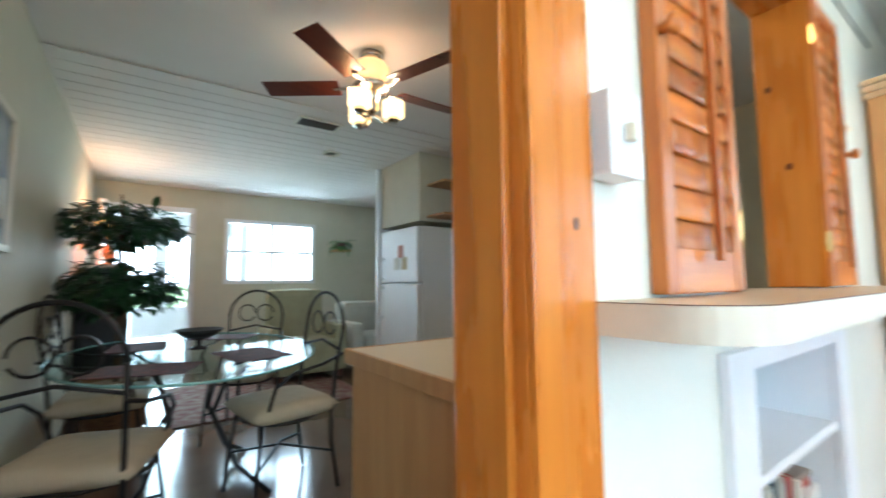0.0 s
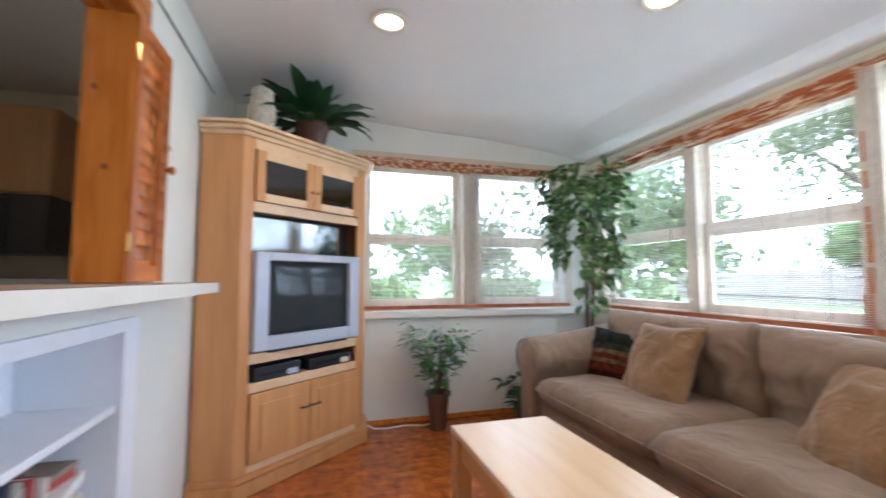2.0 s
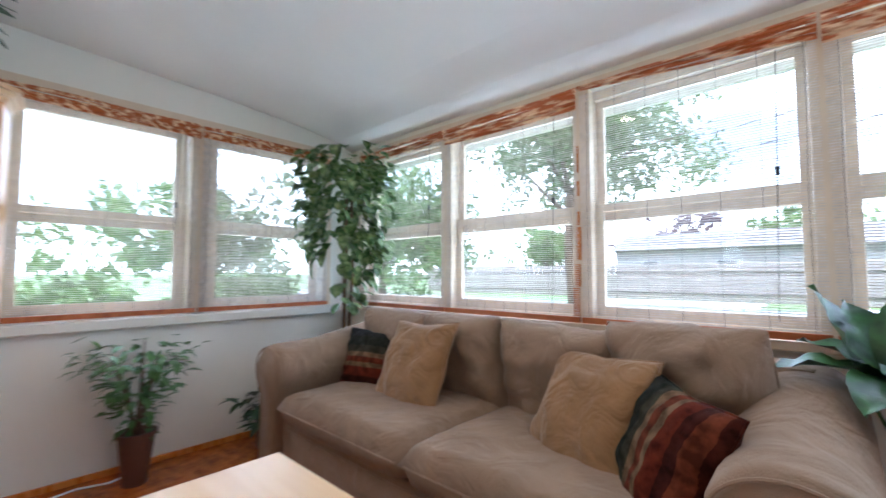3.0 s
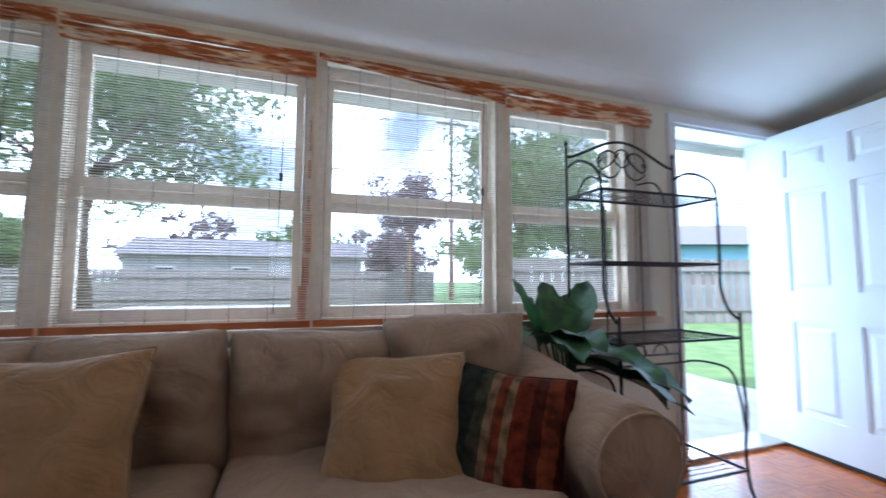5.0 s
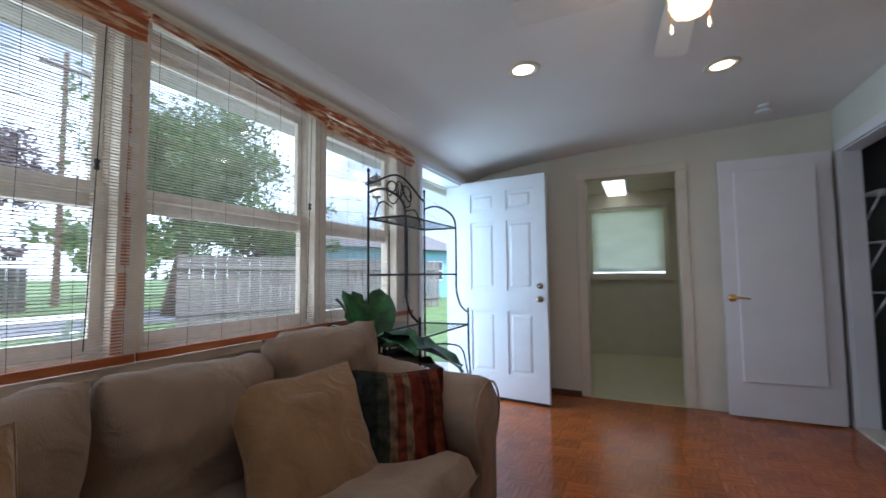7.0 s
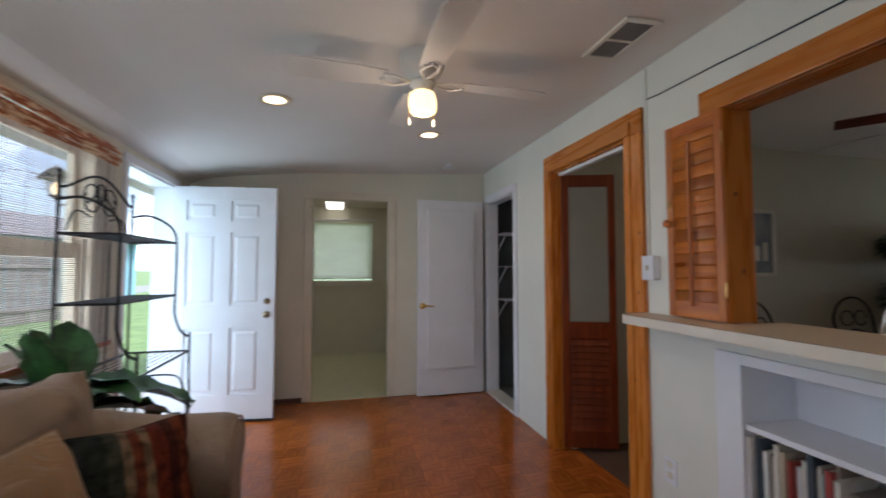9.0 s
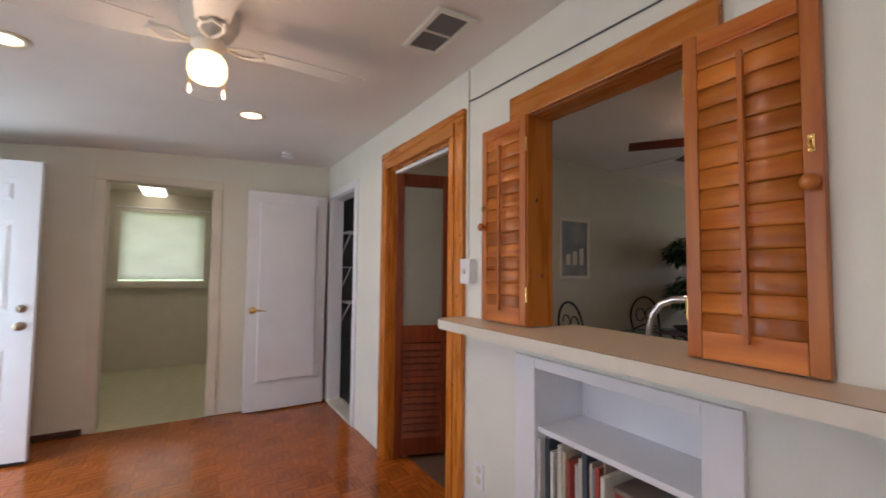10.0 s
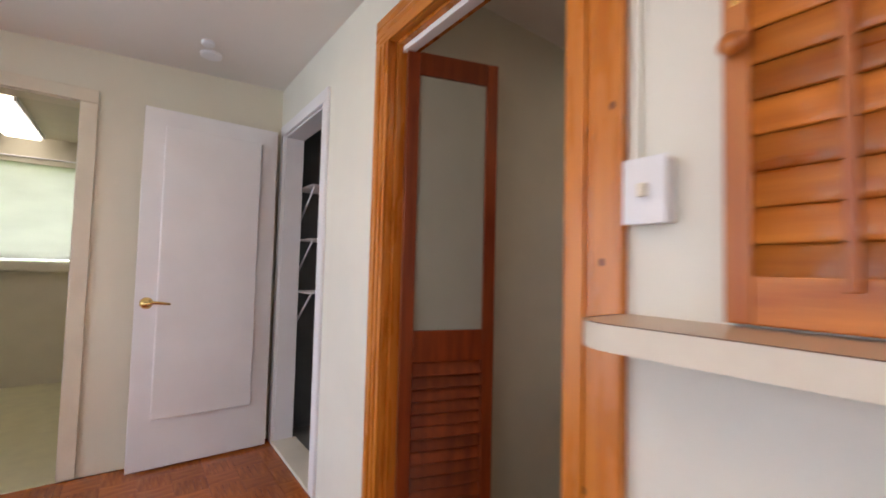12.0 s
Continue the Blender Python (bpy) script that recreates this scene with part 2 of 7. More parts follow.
def lathe(bm, prof, at=(0, 0, 0), seg=20, m=None):
    """Turn a profile of (radius, height) about the upright."""
    rings = []
    for r, z in prof:
        ring = []
        for k in range(seg):
            v = Vector((r * math.cos(k * math.tau / seg), r * math.sin(k * math.tau / seg), z))
            v = (m @ v) if m else v
            ring.append(bm.verts.new(v + Vector(at)))
        rings.append(ring)
    for q, w in zip(rings, rings[1:]):
        for k in range(seg):
            bm.faces.new((q[k], q[(k + 1) % seg], w[(k + 1) % seg], w[k]))
    bm.faces.new(rings[0])
    bm.faces.new(rings[-1])


def arc(c, r, a0, a1, n, u, v):
    c, u, v = Vector(c), Vector(u), Vector(v)
    return [c + r * math.cos(radians(a0 + (a1 - a0) * i / n)) * u + r * math.sin(radians(a0 + (a1 - a0) * i / n)) * v for i in range(n + 1)]


def cushion(bm, sx, sy, sz, m, p=3.0, nx=14, ny=14, puff=0.5, wob=0.012, seed=0, pinch=0.0):
    """A stuffed cushion, sx by sy, sz thick, with soft corners."""
    top, bot = {}, {}
    for i in range(nx + 1):
        for j in range(ny + 1):
            u, v = 2 * i / nx - 1, 2 * j / ny - 1
            u, v = math.copysign(abs(u) ** 0.8, u), math.copysign(abs(v) ** 0.8, v)
            h = max(0.0, (1 - abs(u) ** p) * (1 - abs(v) ** p)) ** puff
            sh = 1 - pinch * (1 - abs(u)) * (abs(v) ** 4) - 0.0
            sv = 1 - pinch * (1 - abs(v)) * (abs(u) ** 4)
            n = noise.noise(Vector((u * 2.3 + seed, v * 2.3, seed * 1.7))) * wob
            n2 = noise.noise(Vector((u * 6 + seed, v * 6, seed * 2.7))) * wob * 0.5
            x, y = u * sx / 2 * sv, v * sy / 2 * sh
            edge = i in (0, nx) or j in (0, ny)
            a = bm.verts.new(m @ Vector((x, y, sz / 2 * h + (0 if edge else n + n2))))
            top[i, j] = a
            bot[i, j] = a if edge else bm.verts.new(m @ Vector((x, y, -sz / 2 * h + n)))
    for i in range(nx):
        for j in range(ny):
            for g in (top, bot):
                q = [g[i, j], g[i + 1, j], g[i + 1, j + 1], g[i, j + 1]]
                try:
                    bm.faces.new(q if g is top else q[::-1])
                except ValueError:
                    pass


def leaf(bm, base, direction, length, width, up=Vector((0, 0, 1)), droop=0.3, n=3):
    """A pointed leaf, folded along its rib and bent down."""
    d = Vector(direction).normalized()
    s = d.cross(up)
    s = s.normalized() if s.length > 0.05 else Vector((1, 0, 0))
    u = s.cross(d).normalized()
    base = Vector(base)
    spine, left, right = [], [], []
    for i in range(n + 1):
        t = i / n
        w = width / 2 * math.sin(math.pi * min(1, t * 0.93 + 0.05)) ** 0.8
        c = base + d * length * t - u * droop * length * t * t
        spine.append(bm.verts.new(c))
        if 0 < i < n:
            left.append(bm.verts.new(c + s * w + u * w * 0.25))
            right.append(bm.verts.new(c - s * w + u * w * 0.25))
    bm.faces.new((spine[0], left[0], spine[1]))
    bm.faces.new((spine[0], spine[1], right[0]))
    for i in range(n - 2):
        bm.faces.new((spine[i + 1], left[i], left[i + 1], spine[i + 2]))
        bm.faces.new((spine[i + 1], spine[i + 2], right[i + 1], right[i]))
    bm.faces.new((spine[-2], left[-1], spine[-1]))
    bm.faces.new((spine[-2], spine[-1], right[-1]))


def structure(name, bm, mat, label, category="", smooth=False):
    return part(name, bm, mat, None, label, smooth=smooth, kind="structure", category=category)


def wall_cells(bm, axis, at0, at1, us, zs, holes):
    """A wall between two planes, cut on a grid, leaving out the holes (u0, u1, z0, z1)."""
    us = sorted(set(us) | {h[0] for h in holes} | {h[1] for h in holes})
    zs = sorted(set(zs) | {h[2] for h in holes} | {h[3] for h in holes})
    keep = {}
    for i, (u0, u1) in enumerate(zip(us, us[1:])):
        for j, (z0, z1) in enumerate(zip(zs, zs[1:])):
            um, zm = (u0 + u1) / 2, (z0 + z1) / 2
            keep[i, j] = not any(h[0] < um < h[1] and h[2] < zm < h[3] for h in holes)
    vert = {}

    def V(i, j, k):
        if (i, j, k) not in vert:
            a = (at0, at1)[k]
            vert[i, j, k] = bm.verts.new((us[i], a, zs[j]) if axis == "y" else (a, us[i], zs[j]))
        return vert[i, j, k]
    for (i, j), on in keep.items():
        if not on:
            continue
        for k in (0, 1):
            bm.faces.new([V(i, j, k), V(i + 1, j, k), V(i + 1, j + 1, k), V(i, j + 1, k)])
        for (di, dj, a, b) in ((-1, 0, (i, j), (i, j + 1)), (1, 0, (i + 1, j), (i + 1, j + 1)), (0, -1, (i, j), (i + 1, j)), (0, 1, (i, j + 1), (i + 1, j + 1))):
            if not keep.get((i + di, j + dj), False):
                bm.faces.new([V(*a, 0), V(*b, 0), V(*b, 1), V(*a, 1)])


# ---- the room's shell ----
XW, XE, YS, YN = -1.20, 4.17, -0.40, 2.56
PROFILE = [(-0.4, 2.375), (0.6, 2.335), (1.5, 2.29), (2.1, 2.235), (2.4, 2.19), (2.56, 2.135)]
WIN_Z0, WIN_Z1 = 0.86, 2.05

bm = B()
wall_cells(bm, "y", YN, YN + 0.16, [XW - 0.16, XE], [-0.1, 2.5], [(-1.02, 2.63, WIN_Z0, WIN_Z1), (2.95, 3.84, -0.02, 2.05)])
structure("wall_north", bm, WALL, "cream painted wall under the long window band", "wall")
bm = B()
wall_cells(bm, "x", XW - 0.16, XW, [YS - 0.16, YN], [-0.1, 2.5], [(0.5, 2.3, WIN_Z0, WIN_Z1)])
structure("wall_west", bm, WALL_W, "off-white painted wall below two windows", "wall")
bm = B()
wall_cells(bm, "x", XE, XE + 0.12, [YS - 0.14, YN + 0.16], [-0.1, 2.5], [(0.66, 1.43, -0.02, 2.03)])
structure("wall_east", bm, WALL, "cream painted end wall with a bathroom doorway", "wall")
bm = B()
wall_cells(bm, "y", YS - 0.11, YS, [XW - 0.16, XE + 0.12], [-0.1, 2.5], [(3.32, 4.06, -0.02, 2.03), (1.74, 2.585, -0.02, 2.06), (0.47, 1.15, 1.045, 1.99), (0.453, 1.098, 0.12, 0.935)])
structure("wall_south", bm, WALL_W, "cream painted wall with doorway and serving hatch", "wall")

bm = B()
rows = []
for x in [XW - 0.16 + (XE - XW + 0.28) * i / 12 for i in range(13)]:
    rows.append([bm.verts.new((x, y, z + 0.004 * math.sin(x * 2.1 + y))) for y, z in [(-0.55, 2.38)] + PROFILE + [(2.72, 2.13)]])
for a, b in zip(rows, rows[1:]):
    for k in range(len(a) - 1):
        bm.faces.new((a[k], a[k + 1], b[k + 1], b[k]))
ret = bmesh.ops.extrude_face_region(bm, geom=list(bm.faces))
bmesh.ops.translate(bm, verts=[v for v in ret["geom"] if isinstance(v, bmesh.types.BMVert)], vec=(0, 0, 0.35))
structure("ceiling", bm, CEIL, "smooth off-white painted ceiling, gently sloped", "ceiling", smooth=False)

bm = B()
box(bm, XW - 0.16, XE + 0.0, YS - 0.15, YN + 0.16, -0.2, -0.008)
floor = structure("floor", bm, PARQUET, "orange-brown parquet block floor, polished", "floor")

# ---- windows ----
MULL = [-0.097, 0.843, 1.773]


def window(name, u0, u1, axis, at, label):
    """A single-hung window: outer frame, two sashes, panes. 'axis' is the wall's normal, 'at' the glass plane."""
    w = thing(name, label, "window", kind="structure")

    def bar(bm, a, b, z0, z1, d0, d1):
        if axis == "y":
            box(bm, a, b, at + d0, at + d1, z0, z1, 0.004)
        else:
            box(bm, at - d1, at - d0, a, b, z0, z1, 0.004)
    bm = B()
    bar(bm, u0, u0 + 0.03, WIN_Z0 + 0.03, WIN_Z1, -0.03, 0.04)
    bar(bm, u1 - 0.03, u1, WIN_Z0 + 0.03, WIN_Z1, -0.03, 0.04)
    bar(bm, u0 + 0.03, u1 - 0.03, WIN_Z1 - 0.05, WIN_Z1, -0.03, 0.04)
    part("window_frame", bm, WINFRAME, w)
    for nm, z0, z1, dd in (("upper_sash", 1.37, WIN_Z1 - 0.05, 0.012), ("lower_sash", WIN_Z0 + 0.03, 1.455, -0.016)):
        bm = B()
        a, b = u0 + 0.031, u1 - 0.031
        bar(bm, a, a + 0.035, z0, z1, dd - 0.013, dd + 0.013)
        bar(bm, b - 0.035, b, z0, z1, dd - 0.013, dd + 0.013)
        bar(bm, a + 0.035, b - 0.035, z0, z0 + (0.05 if nm == "lower_sash" else 0.05), dd - 0.013, dd + 0.013)
        bar(bm, a + 0.035, b - 0.035, z1 - 0.04, z1, dd - 0.013, dd + 0.013)
        sash = part(nm, bm, WINFRAME, w)
        bm = B()
        bar(bm, a + 0.036, b - 0.036, z0 + 0.05, z1 - 0.04, dd - 0.002, dd + 0.002)
        g = part("pane", bm, GLASS, sash)
        g.visible_shadow = False
    bm = B()
    bar(bm, u0, u1, WIN_Z0 - 0.005, WIN_Z0 + 0.03, -0.06, 0.05)
    part("window_sill", bm, WINFRAME, w)
    return w


edges = [-1.02] + MULL + [2.63]
for i in range(4):
    a = edges[i] + (0.0 if i == 0 else -0.012)
    b = edges[i + 1] - (0.0 if i == 3 else -0.012)
    window("window_%d" % (i + 1), a + 0.03, b - 0.03, "y", 2.63, "cream single-hung window behind a bamboo blind")
for i, (a, b) in enumerate(((0.5, 1.37), (1.43, 2.3))):
    window("window_%d" % (i + 5), a + 0.03, b - 0.03, "x", -1.27, "cream single-hung window looking onto greenery")

bm = B()
for x in MULL:
    box(bm, x - 0.045, x + 0.045, YN - 0.02, 2.598, WIN_Z0 - 0.005, WIN_Z1 - 0.001, 0.004)
    box(bm, x - 0.0165, x + 0.0165, 2.599, 2.70, WIN_Z0 + 0.032, WIN_Z1 - 0.001, 0.003)
box(bm, -1.06, -0.975, YN - 0.02, 2.6, WIN_Z0 - 0.005, WIN_Z1 - 0.001, 0.004)
box(bm, 2.555, 2.72, YN - 0.02, 2.6, WIN_Z0 - 0.005, WIN_Z1 - 0.001, 0.004)
box(bm, -1.06, 2.72, YN - 0.02, YN - 0.001, WIN_Z1, WIN_Z1 + 0.05, 0.004)
structure("trim", bm, WINFRAME, "cream painted window posts and head casing", "trim")
bm = B()
box(bm, -1.196, 2.78, YN - 0.05, 2.61, WIN_Z0 - 0.045, WIN_Z0 - 0.006, 0.006)
structure("trim", bm, WINFRAME, "cream painted window stool along the wall", "trim")
bm = B()
box(bm, -1.26, XW + 0.015, 1.345, 1.455, WIN_Z0, WIN_Z1 - 0.001, 0.004)
box(bm, XW + 0.001, XW + 0.015, 0.44, 0.5, WIN_Z0, WIN_Z1, 0.003)
box(bm, XW + 0.001, XW + 0.015, 2.3, 2.36, WIN_Z0, WIN_Z1, 0.003)
box(bm, XW + 0.001, XW + 0.015, 0.44, 2.36, WIN_Z1 + 0.001, WIN_Z1 + 0.05, 0.003)
structure("trim", bm, WINFRAME, "cream painted casing round the window pair", "trim")
bm = B()
box(bm, XW + 0.002, XW + 0.05, 0.0, YN - 0.052, 0.795, 0.85, 0.008)
structure("trim", bm, WALL_W, "white painted ledge under the side windows", "trim")
bm = B()
box(bm, XW + 0.002, XW + 0.018, -0.1, YN - 0.02, 0.0, 0.035, 0.006)
structure("baseboard", bm, PINE, "stained wood shoe moulding at the floor", "baseboard")
bm = B()
box(bm, XE - 0.016, XE - 0.002, 1.51, YN - 0.02, 0.0, 0.045, 0.005)
structure("baseboard", bm, POT, "dark brown base strip along the end wall", "baseboard")


def blind(u0, u1, axis, at, z0, z1, drop_l, drop_r, seed, thick=1.0):
    """A matchstick blind: slats on strings, gathered valance, bottom rail, pull cord."""
    rnd = random.Random(seed)
    o = (u0, at, z0) if axis == "y" else (at, u0, z0)
    t = thing("bamboo_blind", "lowered matchstick bamboo blind with stained gathered valance", "blind", Matrix.Translation(o), "bamboo blinds")

    def bx(bm, a, b, d0, d1, za, zb, tilt=0.0):
        vs = box(bm, a, b, at + d0, at + d1, za, zb) if axis == "y" else box(bm, at - d1, at - d0, a, b, za, zb)
        if tilt:
            for v in vs:
                u = (v.co.x if axis == "y" else v.co.y)
                v.co.z += tilt * ((u - u0) / (u1 - u0) - 0.5)
    bm = B()
    z = z0 + 0.03
    while z < z1 - 0.05:
        h = rnd.uniform(0.003, 0.0046) * thick
        bx(bm, u0 + rnd.uniform(0, 0.006), u1 - rnd.uniform(0, 0.006), -0.0012, 0.0012, z, z + h, rnd.uniform(-0.0015, 0.0015))
        z += rnd.uniform(0.0096, 0.0108)
    part("slats", bm, BAMBOO, t, "thin greyish bamboo sticks", kind="stuff")
    n = 7
    for k in range(n):
        bm = B()
        u = u0 + 0.04 + (u1 - u0 - 0.08) * k / (n - 1)
        lean = rnd.uniform(-0.012, 0.012)
        run = [(u + lean * q + 0.003 * math.sin(9 * q + k), z1 - 0.04 + (z0 - z1 + 0.06) * q) for q in (0, 0.25, 0.5, 0.75, 1)]
        tube(bm, [(a_, at - 0.002, z_) if axis == "y" else (at + 0.002, a_, z_) for a_, z_ in run], 0.0008, 4)
        part("string", bm, CORD, t)
    # gathered folds of the valance, lower at one end where the cord hangs slack
    k = 16
    for f in range(5):
        prev = None
        bm = B()
        for i in range(k + 1):
            q = i / k
            u = u0 + (u1 - u0) * q
            drop = drop_l + (drop_r - drop_l) * q
            top = z1 - drop * f / 5 * 0.95 + 0.003 * math.sin(q * 9 + f * 2 + seed)
            low = z1 - drop * (f + 1) / 5 + 0.004 * math.sin(q * 7 + f + seed)
            out = -0.008 - 0.011 * (f % 2) - 0.004 * math.sin(q * 11 + f * 3 + seed)
            pts = [(u, out, top), (u, out - 0.006, (top + low) / 2), (u, out, low), (u, out + 0.012, (top + low) / 2)]
            ring = [bm.verts.new((a, at + b, c) if axis == "y" else (at - b, a, c)) for a, b, c in pts]
            if prev:
                for j in range(4):
                    bm.faces.new((prev[j], prev[(j + 1) % 4], ring[(j + 1) % 4], ring[j]))
            else:
                bm.faces.new(ring)
            prev = ring
        bm.faces.new(prev)
        part("valance_fold", bm, BAMBOO_V, t, "orange-stained gathered fold")
    bm = B()
    bx(bm, u0, u1, -0.008, 0.008, z0, z0 + 0.028)
    part("bottom_rail", bm, BLIND_RAIL, t, "orange-stained bottom rail")
    bm = B()
    u = u1 - 0.12

    def P(uu, zz):
        return (uu, at - 0.014, zz) if axis == "y" else (at + 0.014, uu, zz)
    zl = z0 + rnd.uniform(0.05, 0.3)
    tube(bm, [P(u, z1 - drop_r), P(u - 0.01, (z1 + zl) / 2), P(u - 0.025, zl)], 0.0018, 5)
    cordp = part("pull_cord", bm, CORD, t, "black pull cord")
    bm = B()
    c = P(u - 0.01, (z1 + zl) / 2)
    lathe(bm, [(0.004, -0.018), (0.009, -0.014), (0.006, 0), (0.009, 0.014), (0.004, 0.018)], c, 8)
    part("cord_lock", bm, BLACK, cordp)
    return t


BL = [-0.98, -0.067, 0.846, 1.766, 2.71]
for i, (dl, dr) in enumerate(((0.075, 0.075), (0.11, 0.12), (0.02, 0.1), (0.12, 0.11))):
    blind(BL[i] + 0.006, BL[i + 1] - 0.006, "y", 2.5, 0.858, 2.05, dl, dr, i + 3)
blind(0.46, 1.385, "x", XW + 0.035, 0.862, 2.05, 0.07, 0.09, 11)
blind(1.4, 2.32, "x", XW + 0.035, 0.862, 2.05, 0.075, 0.07, 12, 1.75)

t = thing("stained_batten", "orange-stained thin batten on the window post", "batten", Matrix.Translation((0.82, YN - 0.03, 0.88)))
BATTEN = material("orange_stain", (0.36, 0.1, 0.02), 0.6, scale=14, stretch=(3, 3, 0.6), bump=0.2, hue2=(0.62, 0.27, 0.09))
for z0, z1, dx, w in ((0.885, 1.03, -0.016, 0.034), (1.035, 1.15, -0.004, 0.03), (1.17, 1.34, 0.006, 0.026), (1.35, 1.42, 0.01, 0.016), (1.5, 1.58, 0.012, 0.014), (1.62, 1.76, 0.014, 0.01)):
    bm = B()
    box(bm, 0.805 + dx, 0.805 + dx + w, YN - 0.027, YN - 0.0205, z0, z1, 0.003)
    part("piece", bm, BATTEN, t)

# ---- doors and trims ----


def casing(name, label, mat, axis, face, u0, u1, z1, w, d, w0=None, z_cap=None):
    """Flat boards round a doorway, proud of the wall face by d."""
    bm = B()
    a, b = (face, face + d) if d > 0 else (face + d, face)
    w0 = w if w0 is None else w0

    def bx(p, q, za, zb):
        if axis == "y":
            box(bm, p, q, a, b, za, zb, 0.005)
        else:
            box(bm, a, b, p, q, za, zb, 0.005)
    bx(u0 - w0, u0, 0, z1)
    bx(u1, u1 + w, 0, z1)
    bx(u0 - w0, u1 + w, z1 + 0.0005, z1 + w)
    return structure(name, bm, mat, label, "door trim")


def lining(name, label, mat, axis, p0, p1, u0, u1, z1, t, z0=0.0, sill=False):
    """Boards lining an opening through a wall."""
    bm = B()

    def bx(p, q, za, zb):
        if axis == "y":
            box(bm, p, q, p0, p1, za, zb, 0.003)
        else:
            box(bm, p0, p1, p, q, za, zb, 0.003)
    bx(u0, u0 + t, z0, z1)
    bx(u1 - t, u1, z0, z1)
    bx(u0 + t, u1 - t, z1 - t, z1)
    return structure(name, bm, mat, label, "door trim")


# pine doorway to the kitchen
PX0, PX1, PZ = 1.755, 2.57, 2.04
bm = B()
box(bm, PX0 - 0.135, PX0 - 0.003, YS + 0.001, YS + 0.026, 0, PZ, 0.005)
box(bm, PX0 - 0.055, PX0 - 0.004, YS + 0.0265, YS + 0.034, 0, PZ, 0.004)
structure("trim", bm, PINE, "knotty varnished pine door casing", "door trim")
bm = B()
box(bm, PX1 + 0.003, PX1 + 0.135, YS + 0.001, YS + 0.026, 0, PZ, 0.005)
for k in range(3):
    box(bm, PX1 + 0.004 + k * 0.032, PX1 + 0.026 + k * 0.032, YS + 0.0265, YS + 0.04, 0, PZ, 0.006)
structure("trim", bm, PINE, "ribbed varnished pine door casing", "door trim")
bm = B()
box(bm, PX0 - 0.135, PX1 + 0.135, YS + 0.001, YS + 0.026, PZ + 0.001, PZ + 0.13, 0.005)
box(bm, PX0 - 0.055, PX1 + 0.09, YS + 0.0265, YS + 0.036, PZ + 0.002, PZ + 0.075, 0.005)
structure("trim", bm, PINE_H, "varnished pine head casing over the doorway", "door trim")
lining("trim", "varnished pine doorway lining", PINE, "y", YS - 0.1, YS + 0.0005, PX0 - 0.012, PX1 + 0.012, PZ + 0.01, 0.02)
bm = B()
box(bm, PX0 + 0.01, PX1 - 0.01, YS - 0.06, YS - 0.02, PZ - 0.035, PZ - 0.012, 0.004)
structure("trim", bm, WHITE, "white metal bifold door track", "door trim")
for k in range(4):
    bm = B()
    lathe(bm, [(0.001, 0), (0.005, 0.0004), (0.006, 0.0008), (0.001, 0.001)], (0, 0, 0), 10, Matrix.Rotation(radians(-90), 4, "X"))
    bm.transform(Matrix.Translation(((1.662, 1.64, 1.7, 2.66)[k], YS + 0.0262, (1.185, 1.5, 0.72, 1.0)[k])) @ Matrix.Diagonal((1, 1, 1.5, 1)))
    structure("trim", bm, KNOT, "dark knot in the pine board", "door trim")


def bifold_leaf(m, label):
    """A pine bifold leaf: glazed above, louvred below."""
    t = thing("bifold_door", label, "door", m, "bifold door leaves")
    w, h, d = 0.385, 1.985, 0.03
    bm = B()
    box(bm, 0, 0.05, 0, d, 0, h, 0.004)
    part("stile", bm, BIFOLD, t, local=True)
    bm = B()
    box(bm, w - 0.05, w, 0, d, 0, h, 0.004)
    part("stile", bm, BIFOLD, t, local=True)
    for z0, z1 in ((0, 0.12), (0.78, 0.9), (h - 0.09, h)):
        bm = B()
        box(bm, 0.0505, w - 0.0505, 0.001, d - 0.001, z0, z1, 0.004)
        part("rail", bm, BIFOLD, t, local=True)
    bm = B()
    box(bm, 0.0505, w - 0.0505, 0.012, 0.016, 0.9005, h - 0.0905)
    part("glass_panel", bm, FROST, t, "frosted glass panel", local=True)
    for k in range(14):
        bm = B()
        box(bm, 0.051, w - 0.051, -0.0045, 0.0045, -0.028, 0.028, 0.004, m=Matrix.Translation((0, 0.015, 0.143 + k * 0.0468)) @ Matrix.Rotation(radians(-24), 4, "X"))
        part("slat", bm, BIFOLD, t, local=True)
    return t


# redder stain than the casing, darkened further to stand in for doorway shade
BIFOLD = material("shaded_red_pine", (0.11, 0.014, 0.003), 0.35, scale=3, stretch=(9, 9, 0.9), bump=0.06, bump_scale=20, hue2=(0.22, 0.042, 0.007), rand=0.2)
FROST = material("frosted_glass", (0.3, 0.3, 0.25), 0.35, var=0.06, scale=3, bump=0.1)
bifold_leaf(Matrix.Translation((2.535, -0.43, 0.025)) @ Matrix.Rotation(radians(-108), 4, "Z"), "folded pine bifold door leaf with frosted glass and louvres")
bifold_leaf(Matrix.Translation((2.575, -0.43, 0.025)) @ Matrix.Rotation(radians(-93), 4, "Z"), "folded pine bifold door leaf with frosted glass and louvres")

